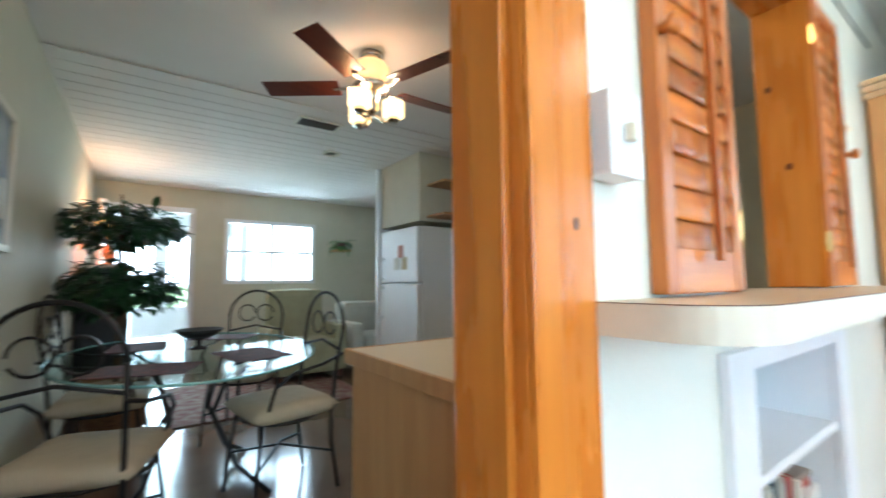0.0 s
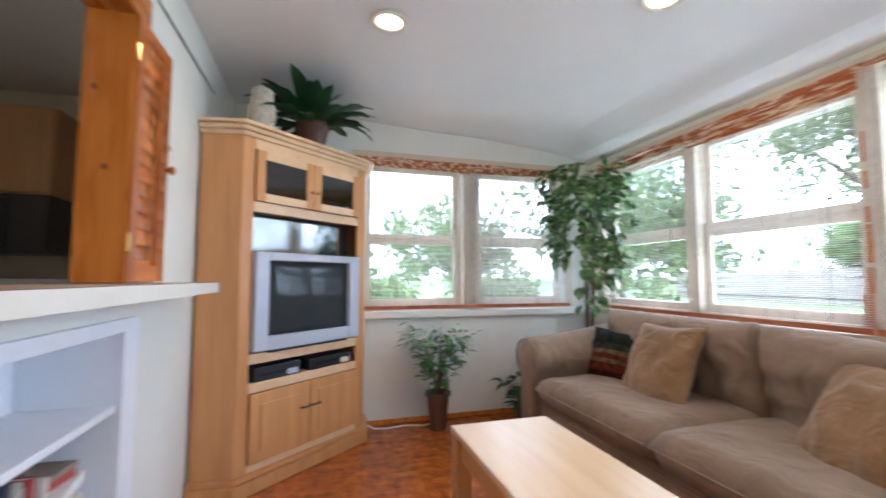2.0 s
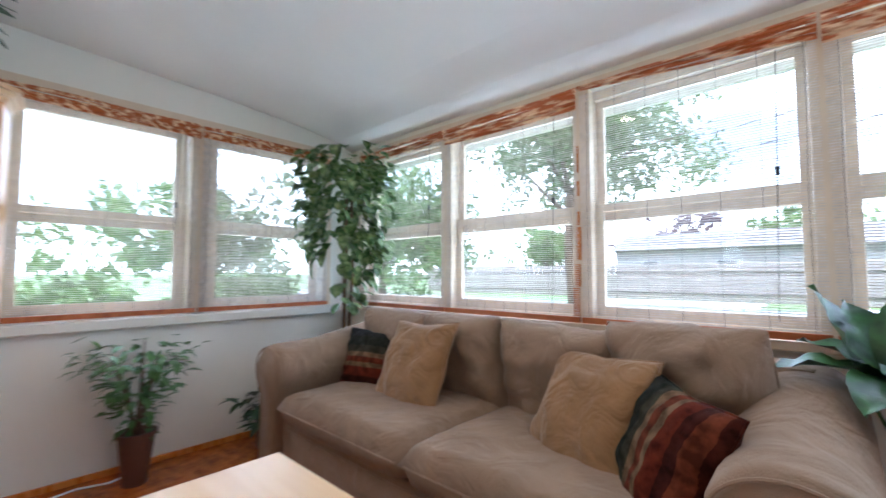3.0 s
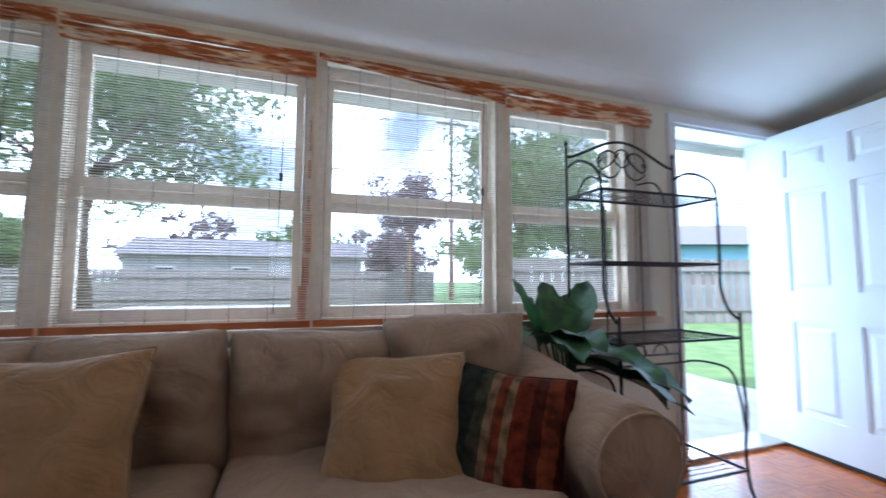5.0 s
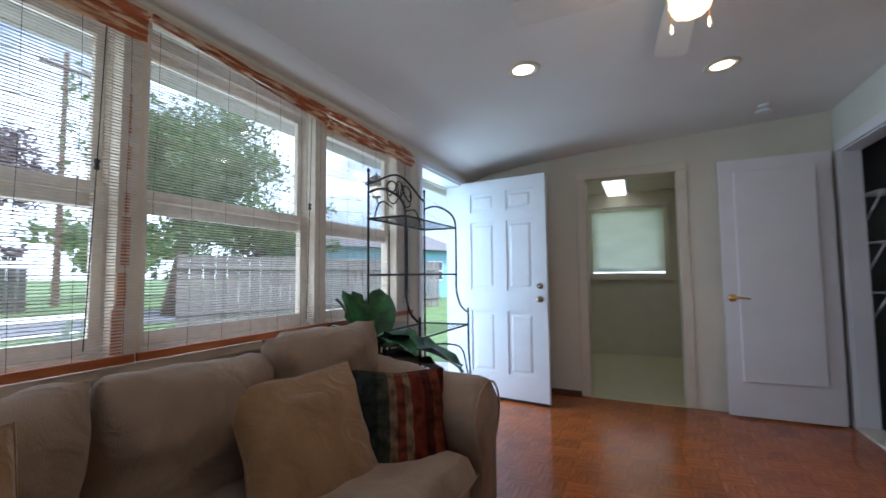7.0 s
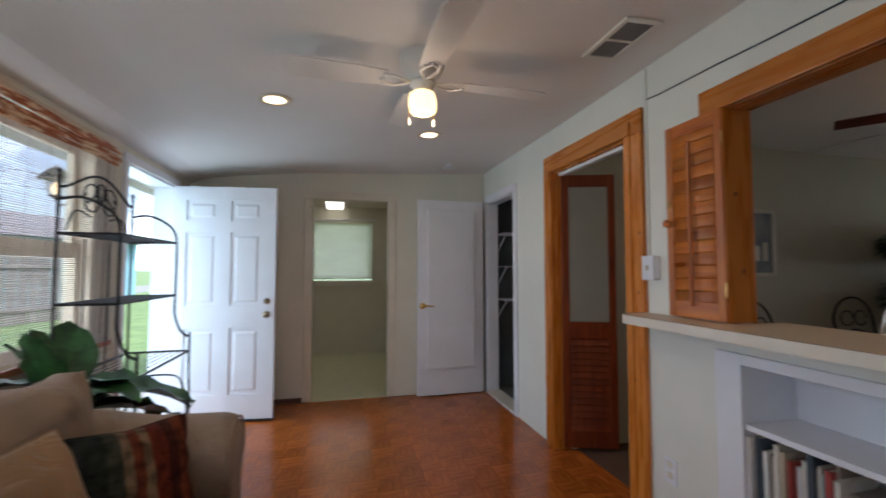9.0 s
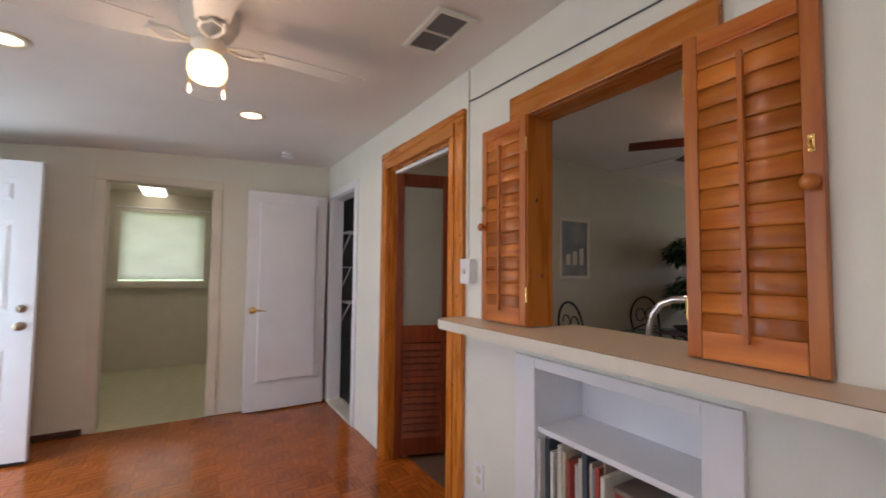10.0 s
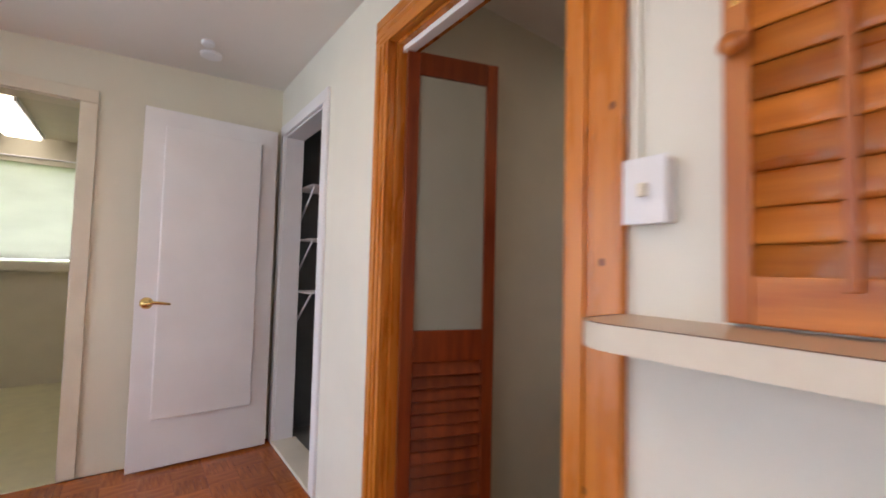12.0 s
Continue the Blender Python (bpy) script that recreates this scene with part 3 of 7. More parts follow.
# bathroom doorway, closet doorway, entrance
casing("trim", "cream painted bathroom door casing", CREAM, "x", XE - 0.0005, 0.66, 1.43, 2.03, 0.075, -0.018, w0=0.075)
lining("trim", "cream painted bathroom doorway lining", CREAM, "x", XE - 0.0, XE + 0.13, 0.645, 1.445, 2.045, 0.02)
casing("trim", "white painted closet door casing", WHITE, "y", YS + 0.0005, 3.33, 4.05, 2.03, 0.07, 0.018)
lining("trim", "white painted closet doorway lining", WHITE, "y", YS - 0.12, YS + 0.0, 3.31, 4.07, 2.045, 0.025)
bm = B()
box(bm, 3.335, 4.045, YS - 0.14, YS + 0.02, 0.0, 0.02, 0.006)
structure("trim", bm, CREAM, "worn white closet threshold", "door trim")
casing("trim", "white painted entrance door casing", WHITE, "y", YN - 0.0005, 2.96, 3.83, 2.03, 0.06, -0.02)
lining("trim", "white painted entrance door frame", WHITE, "y", YN + 0.0, YN + 0.165, 2.945, 3.845, 2.045, 0.03)
bm = B()
box(bm, 2.98, 3.81, YN - 0.02, YN + 0.19, 0.0, 0.025, 0.006)
structure("trim", bm, NICKEL, "metal entrance threshold", "door trim")


def knob(parent, at, out, mat, rose=0.03, ball=0.026):
    bm = B()
    q = Vector(out).to_track_quat("Z", "Y").to_matrix().to_4x4()
    lathe(bm, [(rose, 0), (rose, 0.004), (rose * 0.5, 0.01), (0.01, 0.014), (0.01, 0.028), (ball * 0.8, 0.034), (ball, 0.045), (ball * 0.7, 0.057), (0.004, 0.061)], (0, 0, 0), 16, q)
    bm.transform(Matrix.Translation(at))
    return part("knob", bm, mat, parent, "brass knob", local=True, smooth=True)


def panel_door(m, label):
    """A white six-panel door; x runs from the hinge."""
    t = thing("door_1", label, "door", m, kind="structure")
    w, h, d = 0.86, 2.02, 0.042
    cols = ((0.115, 0.375), (0.485, 0.745))
    rows_z = ((0.22, 0.79), (0.98, 1.62), (1.72, 1.9))
    bm = B()
    wall_cells(bm, "y", -d / 2, d / 2, [0, w], [0, h], [(a, b, c, e) for a, b in cols for c, e in rows_z])
    part("door_slab", bm, WHITE, t, local=True)
    for a, b in cols:
        for c, e in rows_z:
            bm = B()
            box(bm, a - 0.001, b + 0.001, -0.010, 0.010, c - 0.001, e + 0.001)
            vs = []
            for s in (-1, 1):
                inner = [bm.verts.new((x, s * 0.018, z)) for x, z in ((a + 0.05, c + 0.05), (b - 0.05, c + 0.05), (b - 0.05, e - 0.05), (a + 0.05, e - 0.05))]
                outer = [bm.verts.new((x, s * 0.0102, z)) for x, z in ((a + 0.03, c + 0.03), (b - 0.03, c + 0.03), (b - 0.03, e - 0.03), (a + 0.03, e - 0.03))]
                bm.faces.new(inner)
                for i in range(4):
                    bm.faces.new((outer[i], outer[(i + 1) % 4], inner[(i + 1) % 4], inner[i]))
            part("panel", bm, WHITE, t, local=True)
    for s in (-1, 1):
        knob(t, (w - 0.065, s * d / 2, 0.905), (0, s, 0), AGED)
        bm = B()
        q = Vector((0, s, 0)).to_track_quat("Z", "Y").to_matrix().to_4x4()
        lathe(bm, [(0.028, 0), (0.027, 0.01), (0.014, 0.016), (0.012, 0.024), (0.002, 0.025)], (0, 0, 0), 14, q)
        bm.transform(Matrix.Translation((w - 0.065, s * d / 2, 1.02)))
        part("deadbolt", bm, AGED, t, "aged brass deadbolt", local=True, smooth=True)
    bm = B()
    box(bm, 0.0, w, -d / 2 - 0.004, d / 2 + 0.004, -0.006, 0.012, 0.002)
    part("door_sweep", bm, BLACK, t, "dark door sweep", local=True)
    return t


hx, hy, fx, fy = 3.815, 2.565, 3.715, 1.715
ang = math.atan2(fy - hy, fx - hx)
panel_door(Matrix.Translation((hx, hy, 0.012)) @ Matrix.Rotation(ang, 4, "Z"), "white six-panel entrance door standing open into the room")


def slab_door(m, label):
    """A white flat door with one long applied panel and a brass lever."""
    t = thing("door_2", label, "door", m, kind="structure")
    w, h, d = 0.72, 2.03, 0.035
    bm = B()
    box(bm, 0, w, -d / 2, d / 2, 0, h, 0.003)
    part("door_slab", bm, WHITE, t, local=True)
    for s in (-1, 1):
        bm = B()
        y0, y1 = sorted((s * (d / 2 + 0.0005), s * (d / 2 + 0.02)))
        box(bm, 0.1, w - 0.1, y0, y1, 0.27, h - 0.1, 0.008)
        part("panel", bm, WHITE, t, local=True)
        bm = B()
        q = Vector((0, s, 0)).to_track_quat("Z", "Y").to_matrix().to_4x4()
        lathe(bm, [(0.033, 0), (0.032, 0.006), (0.02, 0.014), (0.011, 0.02), (0.011, 0.045), (0.013, 0.05), (0.002, 0.052)], (0, 0, 0), 16, q)
        bm.transform(Matrix.Translation((w - 0.055, s * d / 2, 0.92)))
        yy = s * (d / 2 + 0.042)
        tube(bm, [(w - 0.055, yy, 0.92), (w - 0.09, yy, 0.924), (w - 0.13, yy + s * 0.006, 0.92), (w - 0.165, yy + s * 0.004, 0.914)], 0.008, 8, radii=[0.011, 0.009, 0.008, 0.006])
        part("lever_handle", bm, BRASS, t, "polished brass lever", local=True, smooth=True)
    return t


hx, hy, fx, fy = 4.06, -0.345, 4.05, 0.37
ang = math.atan2(fy - hy, fx - hx)
slab_door(Matrix.Translation((hx, hy, 0.012)) @ Matrix.Rotation(ang, 4, "Z"), "white closet door with brass lever standing open")

# closet behind the south wall, its shade put into the dark grey surfaces
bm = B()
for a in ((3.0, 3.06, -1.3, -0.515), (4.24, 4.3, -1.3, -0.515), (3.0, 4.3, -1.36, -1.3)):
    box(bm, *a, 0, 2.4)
structure("wall_closet", bm, CLOSET_SHADE, "closet wall in dark grey standing in for shade", "wall")
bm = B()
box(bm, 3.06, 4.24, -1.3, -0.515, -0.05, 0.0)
structure("floor", bm, CLOSET_SHADE, "closet floor in dark grey standing in for shade", "floor")
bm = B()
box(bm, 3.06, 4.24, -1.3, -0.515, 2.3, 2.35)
structure("ceiling", bm, CLOSET_SHADE, "closet ceiling in dark grey standing in for shade", "ceiling")
for z in (0.98, 1.34, 1.7):
    t = thing("wire_shelf", "white wire closet shelf with angled brace", "shelf", Matrix.Translation((4.1, -0.9, z)), "closet shelves")
    bm = B()
    for k in range(9):
        tube(bm, [(4.235 - k * 0.042, -1.29, z), (4.235 - k * 0.042, -0.53, z)], 0.004, 5)
    part("wire_deck", bm, WHITE, t)
    for y in (-0.56, -0.85, -1.15):
        bm = B()
        tube(bm, [(4.236, y, z - 0.25), (3.91, y, z - 0.006)], 0.007, 6)
        part("brace", bm, WHITE, t)

# ---- bathroom ----
bm = B()
for a in ((4.29, 6.6, 0.18, 0.28), (4.29, 6.6, 1.9, 2.0)):
    box(bm, *a, 0, 2.35)
structure("wall_bath", bm, BATHWALL, "pale green bathroom wall", "wall")
bm = B()
wall_cells(bm, "x", 6.55, 6.67, [0.2, 2.0], [0, 2.35], [(0.66, 1.6, 1.14, 2.04)])
structure("wall_bath_end", bm, BATHWALL, "pale green bathroom wall with window", "wall")
bm = B()
box(bm, XE + 0.0, 6.6, 0.2, 2.0, -0.2, -0.004)
structure("floor", bm, VINYL, "yellow-green bathroom vinyl floor", "floor")
bm = B()
box(bm, 4.29, 6.6, 0.2, 2.0, 2.3, 2.36)
structure("ceiling", bm, BATHWALL, "pale bathroom ceiling", "ceiling")
t = thing("window_7", "bathroom window with a drawn translucent shade", "window", kind="structure")
bm = B()
for a in ((0.6, 0.66, 1.131, 2.04), (1.6, 1.66, 1.131, 2.04), (0.6, 1.66, 2.041, 2.1), (0.56, 1.7, 1.05, 1.13)):
    box(bm, 6.51 if a[2] != 1.05 else 6.49, 6.548, a[0], a[1], a[2], a[3], 0.003)
part("window_frame", bm, BATHWALL, t)
SHADE = material("translucent_shade", (0.74, 0.75, 0.66), 0.7, var=0.06, scale=2, stretch=(1, 1, 3), bump=0.05, trans=0.0)
sb = SHADE.node_tree.nodes["Principled BSDF"]
tl = SHADE.node_tree.nodes.new("ShaderNodeBsdfTranslucent")
tl.inputs[0].default_value = (0.62, 0.64, 0.52, 1)
mx = SHADE.node_tree.nodes.new("ShaderNodeMixShader")
mx.inputs[0].default_value = 0.11
SHADE.node_tree.links.new(sb.outputs[0], mx.inputs[1])
SHADE.node_tree.links.new(tl.outputs[0], mx.inputs[2])
SHADE.node_tree.links.new(mx.outputs[0], SHADE.node_tree.nodes["Material Output"].inputs[0])
bm = B()
rows = []
for i in range(13):
    z = 1.16 + 0.9 * i / 12
    rows.append([bm.verts.new((6.53 - 0.012 * math.sin(i * 1.1) * math.sin(j * 0.9), 0.65 + 0.96 * j / 8, z)) for j in range(9)])
for a, b in zip(rows, rows[1:]):
    for j in range(8):
        bm.faces.new((a[j], a[j + 1], b[j + 1], b[j]))
bmesh.ops.solidify(bm, geom=list(bm.faces), thickness=0.002)
part("shade", bm, SHADE, t, "pale yellow-green fabric shade", smooth=True)
bm = B()
tube(bm, [(6.5, 0.6, 2.1), (6.5, 1.66, 2.09)], 0.008, 8)
part("rod", bm, WHITE, t)
bm = B()
box(bm, 6.6, 6.604, 0.66, 1.6, 1.14, 2.04)
g = part("pane", bm, GLASS, t)
g.visible_shadow = False
t = thing("bath_ceiling_light", "lit rectangular bathroom ceiling light", "light", Matrix.Translation((5.86, 1.24, 2.3)))
bm = B()
box(bm, 5.3, 6.42, 1.12, 1.36, 2.24, 2.299, 0.012)
part("diffuser", bm, glow("bath_diffuser", (1, 0.94, 0.78), 1.8), t, "glowing diffuser")
for a in ((5.28, 6.44, 1.1, 1.119), (5.28, 6.44, 1.361, 1.38)):
    bm = B()
    box(bm, *a, 2.262, 2.299, 0.004)
    part("frame_bar", bm, WHITE, t)
area_lamp("bath_light", look((5.86, 1.24, 2.23), (5.86, 1.24, 0)), 0.2, 1.1, 0.36, (1, 0.93, 0.8))
area_lamp("bath_window_light", look((6.75, 1.07, 1.5), (5, 1.07, 1.2)), 0.85, 0.7, 0.15, (1, 1, 0.95))
t = thing("towel_hook", "small chrome hook on the bathroom wall", "hook", Matrix.Translation((5.6, 0.28, 1.05)))
bm = B()
tube(bm, [(5.6, 0.281, 1.08), (5.6, 0.30, 1.06), (5.6, 0.33, 1.055), (5.6, 0.34, 1.08)], 0.007, 8)
part("hook", bm, CHROME, t)

# ---- serving hatch ----
HX0, HX1, HZ0, HZ1 = 0.485, 1.135, 1.087, 1.98
bm = B()
box(bm, HX0 - 0.014, HX0, YS - 0.125, YS + 0.022, HZ0, HZ1 + 0.009, 0.003)
structure("trim", bm, PINE, "knotty pine hatch jamb", "trim")
bm = B()
box(bm, HX1, HX1 + 0.014, YS - 0.125, YS + 0.022, HZ0, HZ1 + 0.009, 0.003)
structure("trim", bm, PINE, "knotty pine hatch jamb", "trim")
bm = B()
box(bm, HX0 - 0.0, HX1 + 0.0, YS - 0.125, YS + 0.0, HZ1, HZ1 + 0.009, 0.002)
box(bm, HX0 - 0.1, HX1 + 0.115, YS + 0.001, YS + 0.026, HZ1 + 0.001, HZ1 + 0.105, 0.005)
structure("trim", bm, PINE_H, "knotty pine head board over the hatch", "trim")

for k, (x, y, z) in enumerate(((HX0 + 0.0002, YS - 0.05, 1.46), (HX0 + 0.0002, YS - 0.09, 1.72), (HX1 - 0.0002, YS - 0.06, 1.3), (HX1 - 0.0002, YS - 0.03, 1.62))):
    bm = B()
    s_ = 1 if k < 2 else -1
    lathe(bm, [(0.001, 0), (0.006, 0.0004), (0.008, 0.0008), (0.001, 0.001)], (0, 0, 0), 10, Matrix.Rotation(radians(90 * s_), 4, "Y"))
    bm.transform(Matrix.Translation((x, y, z)) @ Matrix.Diagonal((1, 1, 1.4, 1)))
    structure("trim", bm, KNOT, "dark knot in the hatch jamb", "trim")


def rounded_top(bm, x0, x1, y0, y1, z0, z1, r, n=8, mat_side=1):
    """A worktop slab with rounded front corners; the top face takes material 0, edges 1."""
    pts = [(x0, y0), (x1, y0)]
    pts += [(x1 - r + r * math.cos(math.pi / 2 * i / n), y1 - r + r * math.sin(math.pi / 2 * i / n)) for i in range(n + 1)]
    pts += [(x0 + r - r * math.sin(math.pi / 2 * i / n), y1 - r + r * math.cos(math.pi / 2 * i / n)) for i in range(n + 1)]
    lo = [bm.verts.new((x, y, z0)) for x, y in pts]
    hi = [bm.verts.new((x, y, z1)) for x, y in pts]
    bm.faces.new(hi).material_index = 0
    bm.faces.new(lo[::-1]).material_index = 1
    for i in range(len(pts)):
        f = bm.faces.new((lo[i], lo[(i + 1) % len(pts)], hi[(i + 1) % len(pts)], hi[i]))
        f.material_index = mat_side


t = thing("breakfast_counter", "beige laminate bar ledge with pale rounded edge", "counter", Matrix.Translation((0.78, -0.4, 1.04)))
bm = B()
rounded_top(bm, -0.05, 1.625, YS + 0.001, -0.2, 1.043, 1.0845, 0.09)
rounded_top(bm, HX0, HX1, -0.66, YS + 0.0, 1.047, 1.0835, 0.001)
part("top", bm, [LAMINATE, LAM_EDGE], t)
bm = B()
for z in (1.0846,):
    pts = [(1.62 - 0.085 + 0.085 * math.cos(math.pi / 2 * i / 8), -0.289 + 0.087 * math.sin(math.pi / 2 * i / 8), z) for i in range(9)]
    pts = [(1.6225, YS + 0.002, z)] + pts + [(-0.05 + 0.085 - 0.085 * math.sin(math.pi / 2 * i / 8), -0.289 + 0.087 * math.cos(math.pi / 2 * i / 8), z) for i in range(9)]
    tube(bm, pts, 0.0012, 4)
part("edge_seam", bm, POT, t, "dark laminate seam")


def shutter(m, label, seed):
    """A louvred shutter panel, x across, z up, facing +y."""
    rnd = random.Random(seed)
    t = thing("shutter", label, "shutter", m, "hatch shutters")
    w, h, d = 0.305, 0.895, 0.028
    for x0, x1 in ((0, 0.038), (w - 0.038, w)):
        bm = B()
        box(bm, x0, x1, 0, d, 0, h, 0.004)
        part("stile", bm, SHUT_V, t, local=True)
    for z0, z1 in ((0, 0.075), (h - 0.055, h)):
        bm = B()
        box(bm, 0.0385, w - 0.0385, 0.001, d - 0.001, z0, z1, 0.003)
        part("rail", bm, SHUT, t, local=True)
    n = 14
    for k in range(n):
        z = 0.1 + k * (h - 0.055 - 0.075 - 0.04) / (n - 1)
        bm = B()
        lens = [(0.0065 * math.sin(2 * math.pi * q / 14), 0.034 * math.cos(2 * math.pi * q / 14)) for q in range(14)]
        ends = [[bm.verts.new((x, y, zz)) for y, zz in lens] for x in (0.039, w - 0.039)]
        for q in range(14):
            bm.faces.new((ends[0][q], ends[0][(q + 1) % 14], ends[1][(q + 1) % 14], ends[1][q]))
        bm.faces.new(ends[0])
        bm.faces.new(ends[1][::-1])
        bm.normal_update()
        bmesh.ops.recalc_face_normals(bm, faces=bm.faces)
        bm.transform(Matrix.Translation((0, d / 2 + 0.004, z)) @ Matrix.Rotation(radians(9 + rnd.uniform(-1.5, 1.5)), 4, "X"))
        part("slat", bm, SHUT, t, local=True, smooth=True)
    bm = B()
    box(bm, w / 2 - 0.007, w / 2 + 0.007, d + 0.012, d + 0.024, 0.055, h - 0.1, 0.003)
    part("tilt_rod", bm, SHUT_V, t, local=True)
    bm = B()
    q = Vector((0, 1, 0)).to_track_quat("Z", "Y").to_matrix().to_4x4()
    lathe(bm, [(0.008, 0), (0.008, 0.008), (0.017, 0.016), (0.019, 0.024), (0.012, 0.031), (0.002, 0.033)], (0, 0, 0), 14, q)
    bm.transform(Matrix.Translation((0.02 if seed == 1 else w - 0.02, d, 0.435)))
    part("knob", bm, SHUT_V, t, "turned wooden knob", local=True, smooth=True)
    bm = B()
    x = 0.02 if seed == 1 else w - 0.02
    box(bm, x - 0.007, x + 0.007, d, d + 0.003, 0.505, 0.545, 0.001)
    tube(bm, [(x, d + 0.004, 0.535), (x + 0.004, d + 0.012, 0.525), (x, d + 0.014, 0.512)], 0.0025, 6)
    part("catch", bm, BRASS, t, "brass hook catch", local=True)
    for z in (0.13, h - 0.13):
        bm = B()
        x = w + 0.0 if seed == 1 else 0.0
        lathe(bm, [(0.005, -0.03), (0.005, 0.03)], (x, d - 0.004, z), 8)
        part("hinge", bm, BRASS, t, "brass butt hinge", local=True)
    return t


SHUT_V = material("stained_shutter_stile", (0.36, 0.085, 0.011), 0.36, scale=3, stretch=(9, 9, 0.9), bump=0.06, bump_scale=20, hue2=(0.52, 0.175, 0.027), rand=0.1)
shutter(Matrix.Translation((0.176, YS + 0.003, 1.09)), "orange-stained louvred wooden shutter folded back on the wall", 1)
shutter(Matrix.Translation((1.139, YS + 0.003, 1.09)), "orange-stained louvred wooden shutter folded back beside the switch", 2)

# bookcase niche under the ledge
t = thing("bookcase_niche", "white built-in bookcase set into the wall", "bookcase", Matrix.Translation((0.775, -0.6, 0.1)))
bm = B()
for a in ((0.353, 0.456, 0.1, 0.972), (1.095, 1.212, 0.1, 0.972)):
    box(bm, a[0], a[1], YS + 0.001, YS + 0.022, a[2], a[3], 0.003)
box(bm, 0.456, 1.095, YS + 0.001, YS + 0.0215, 0.93, 0.972, 0.003)
box(bm, 0.456, 1.095, YS + 0.001, YS + 0.0215, 0.1, 0.16, 0.003)
part("face_frame", bm, WHITE, t)
for name, x0, x1, y0, y1, z0, z1 in (
        ("side_panel", 0.440, 0.4535, -0.66, YS, 0.124, 0.934),
        ("side_panel", 1.0975, 1.112, -0.66, YS, 0.124, 0.934),
        ("top_panel", 0.44, 1.112, -0.66, YS, 0.9345, 0.944),
        ("bottom_panel", 0.44, 1.112, -0.66, YS, 0.11, 0.1235),
        ("back_panel", 0.44, 1.112, -0.672, -0.6605, 0.11, 0.944)):
    bm = B()
    box(bm, x0, x1, y0, y1, z0, z1, 0.001)
    part(name, bm, WHITE, t)
for z in (0.70, 0.40):
    bm = B()
    box(bm, 0.454, 1.097, -0.66, YS + 0.004, z - 0.022, z, 0.002)
    part("shelf", bm, WHITE, t)


def book(m, w, d, h, color, label, group):
    c = material("book_cover", color, 0.5, var=0.08, scale=20, bump=0.02)
    t = thing("book", label, "book", m, group)
    bm = B()
    box(bm, 0.0015, w - 0.0015, 0.004, d - 0.001, 0.003, h - 0.003)
    part("pages", bm, PAGE, t, local=True)
    bm = B()
    box(bm, 0, 0.0014, 0, d, 0, h)
    box(bm, w - 0.0014, w, 0, d, 0, h)
    box(bm, 0.0015, w - 0.0015, d - 0.0009, d + 0.002, 0, h)
    box(bm, 0.0013, w - 0.0013, d + 0.0021, d + 0.0026, h * 0.7, h * 0.8)
    part("cover", bm, c, t, local=True)
    return t


PAGE = material("book_pages", (0.7, 0.65, 0.53), 0.9, var=0.1, scale=60, bump=0.1)
rnd = random.Random(5)
COVERS = [((0.05, 0.07, 0.09), "dark blue"), ((0.35, 0.05, 0.04), "red"), ((0.6, 0.57, 0.5), "ivory"), ((0.08, 0.06, 0.05), "black"), ((0.5, 0.33, 0.15), "tan"), ((0.62, 0.6, 0.58), "white"), ((0.25, 0.2, 0.16), "brown"), ((0.15, 0.25, 0.25), "teal"), ((0.66, 0.63, 0.56), "ivory"), ((0.7, 0.69, 0.66), "white"), ((0.5, 0.42, 0.3), "tan")]
x = 1.094
while x > 0.8:
    w = rnd.uniform(0.009, 0.024)
    c, nm = COVERS[rnd.randrange(len(COVERS))]
    h = rnd.uniform(0.2, 0.268)
    book(Matrix.Translation((x - w, -0.59 + rnd.uniform(0, 0.03), 0.4005)), w - 0.001, rnd.uniform(0.14, 0.18), h, c, "upright %s hardback book on the niche shelf" % nm, "books in the niche")
    x -= w
z = 0.4005
for k in range(9):
    w = rnd.uniform(0.014, 0.03)
    c, nm = COVERS[rnd.randrange(len(COVERS))]
    m = Matrix.Translation((0.57, -0.58, z)) @ Matrix.Rotation(radians(rnd.uniform(-8, 8)), 4, "Z") @ Matrix.Rotation(radians(90), 4, "Y") @ Matrix.Translation((-w, 0, 0))
    book(m, w, rnd.uniform(0.13, 0.17), 0.22, c, "%s book lying flat in a stack" % nm, "stacked books")
    z += w
x = 1.094
while x > 0.5:
    w = rnd.uniform(0.018, 0.036)
    c, nm = COVERS[rnd.randrange(len(COVERS))]
    book(Matrix.Translation((x - w, -0.62, 0.1245)), w - 0.001, 0.16, rnd.uniform(0.19, 0.24), c, "upright %s hardback book on the niche shelf" % nm, "books in the niche")
    x -= w

# switch, conduit, cable, outlet
t = thing("switch_box", "white surface-mounted light switch box", "switch", Matrix.Translation((1.585, YS, 1.24)))
bm = B()
box(bm, 1.528, 1.605, YS + 0.0005, YS + 0.041, 1.256, 1.375, 0.006)
part("box", bm, WHITE, t)
bm = B()
box(bm, 1.526, 1.607, YS + 0.0415, YS + 0.045, 1.254, 1.377, 0.002)
plate = part("plate", bm, WHITE, t)
bm = B()
box(bm, 1.559, 1.574, YS + 0.0455, YS + 0.058, 1.303, 1.328, 0.003)
part("toggle", bm, CREAM, plate)
t = thing("conduit", "thin painted conduit up the wall to the ceiling", "conduit", Matrix.Translation((1.6, YS, 1.36)))
bm = B()
box(bm, 1.592, 1.604, YS + 0.0005, YS + 0.013, 1.378, 2.365, 0.002)
part("raceway", bm, WALL_W, t)
t = thing("wall_cable", "thin black cable stapled along the wall", "cable", Matrix.Translation((0.9, YS, 2.17)))
bm = B()
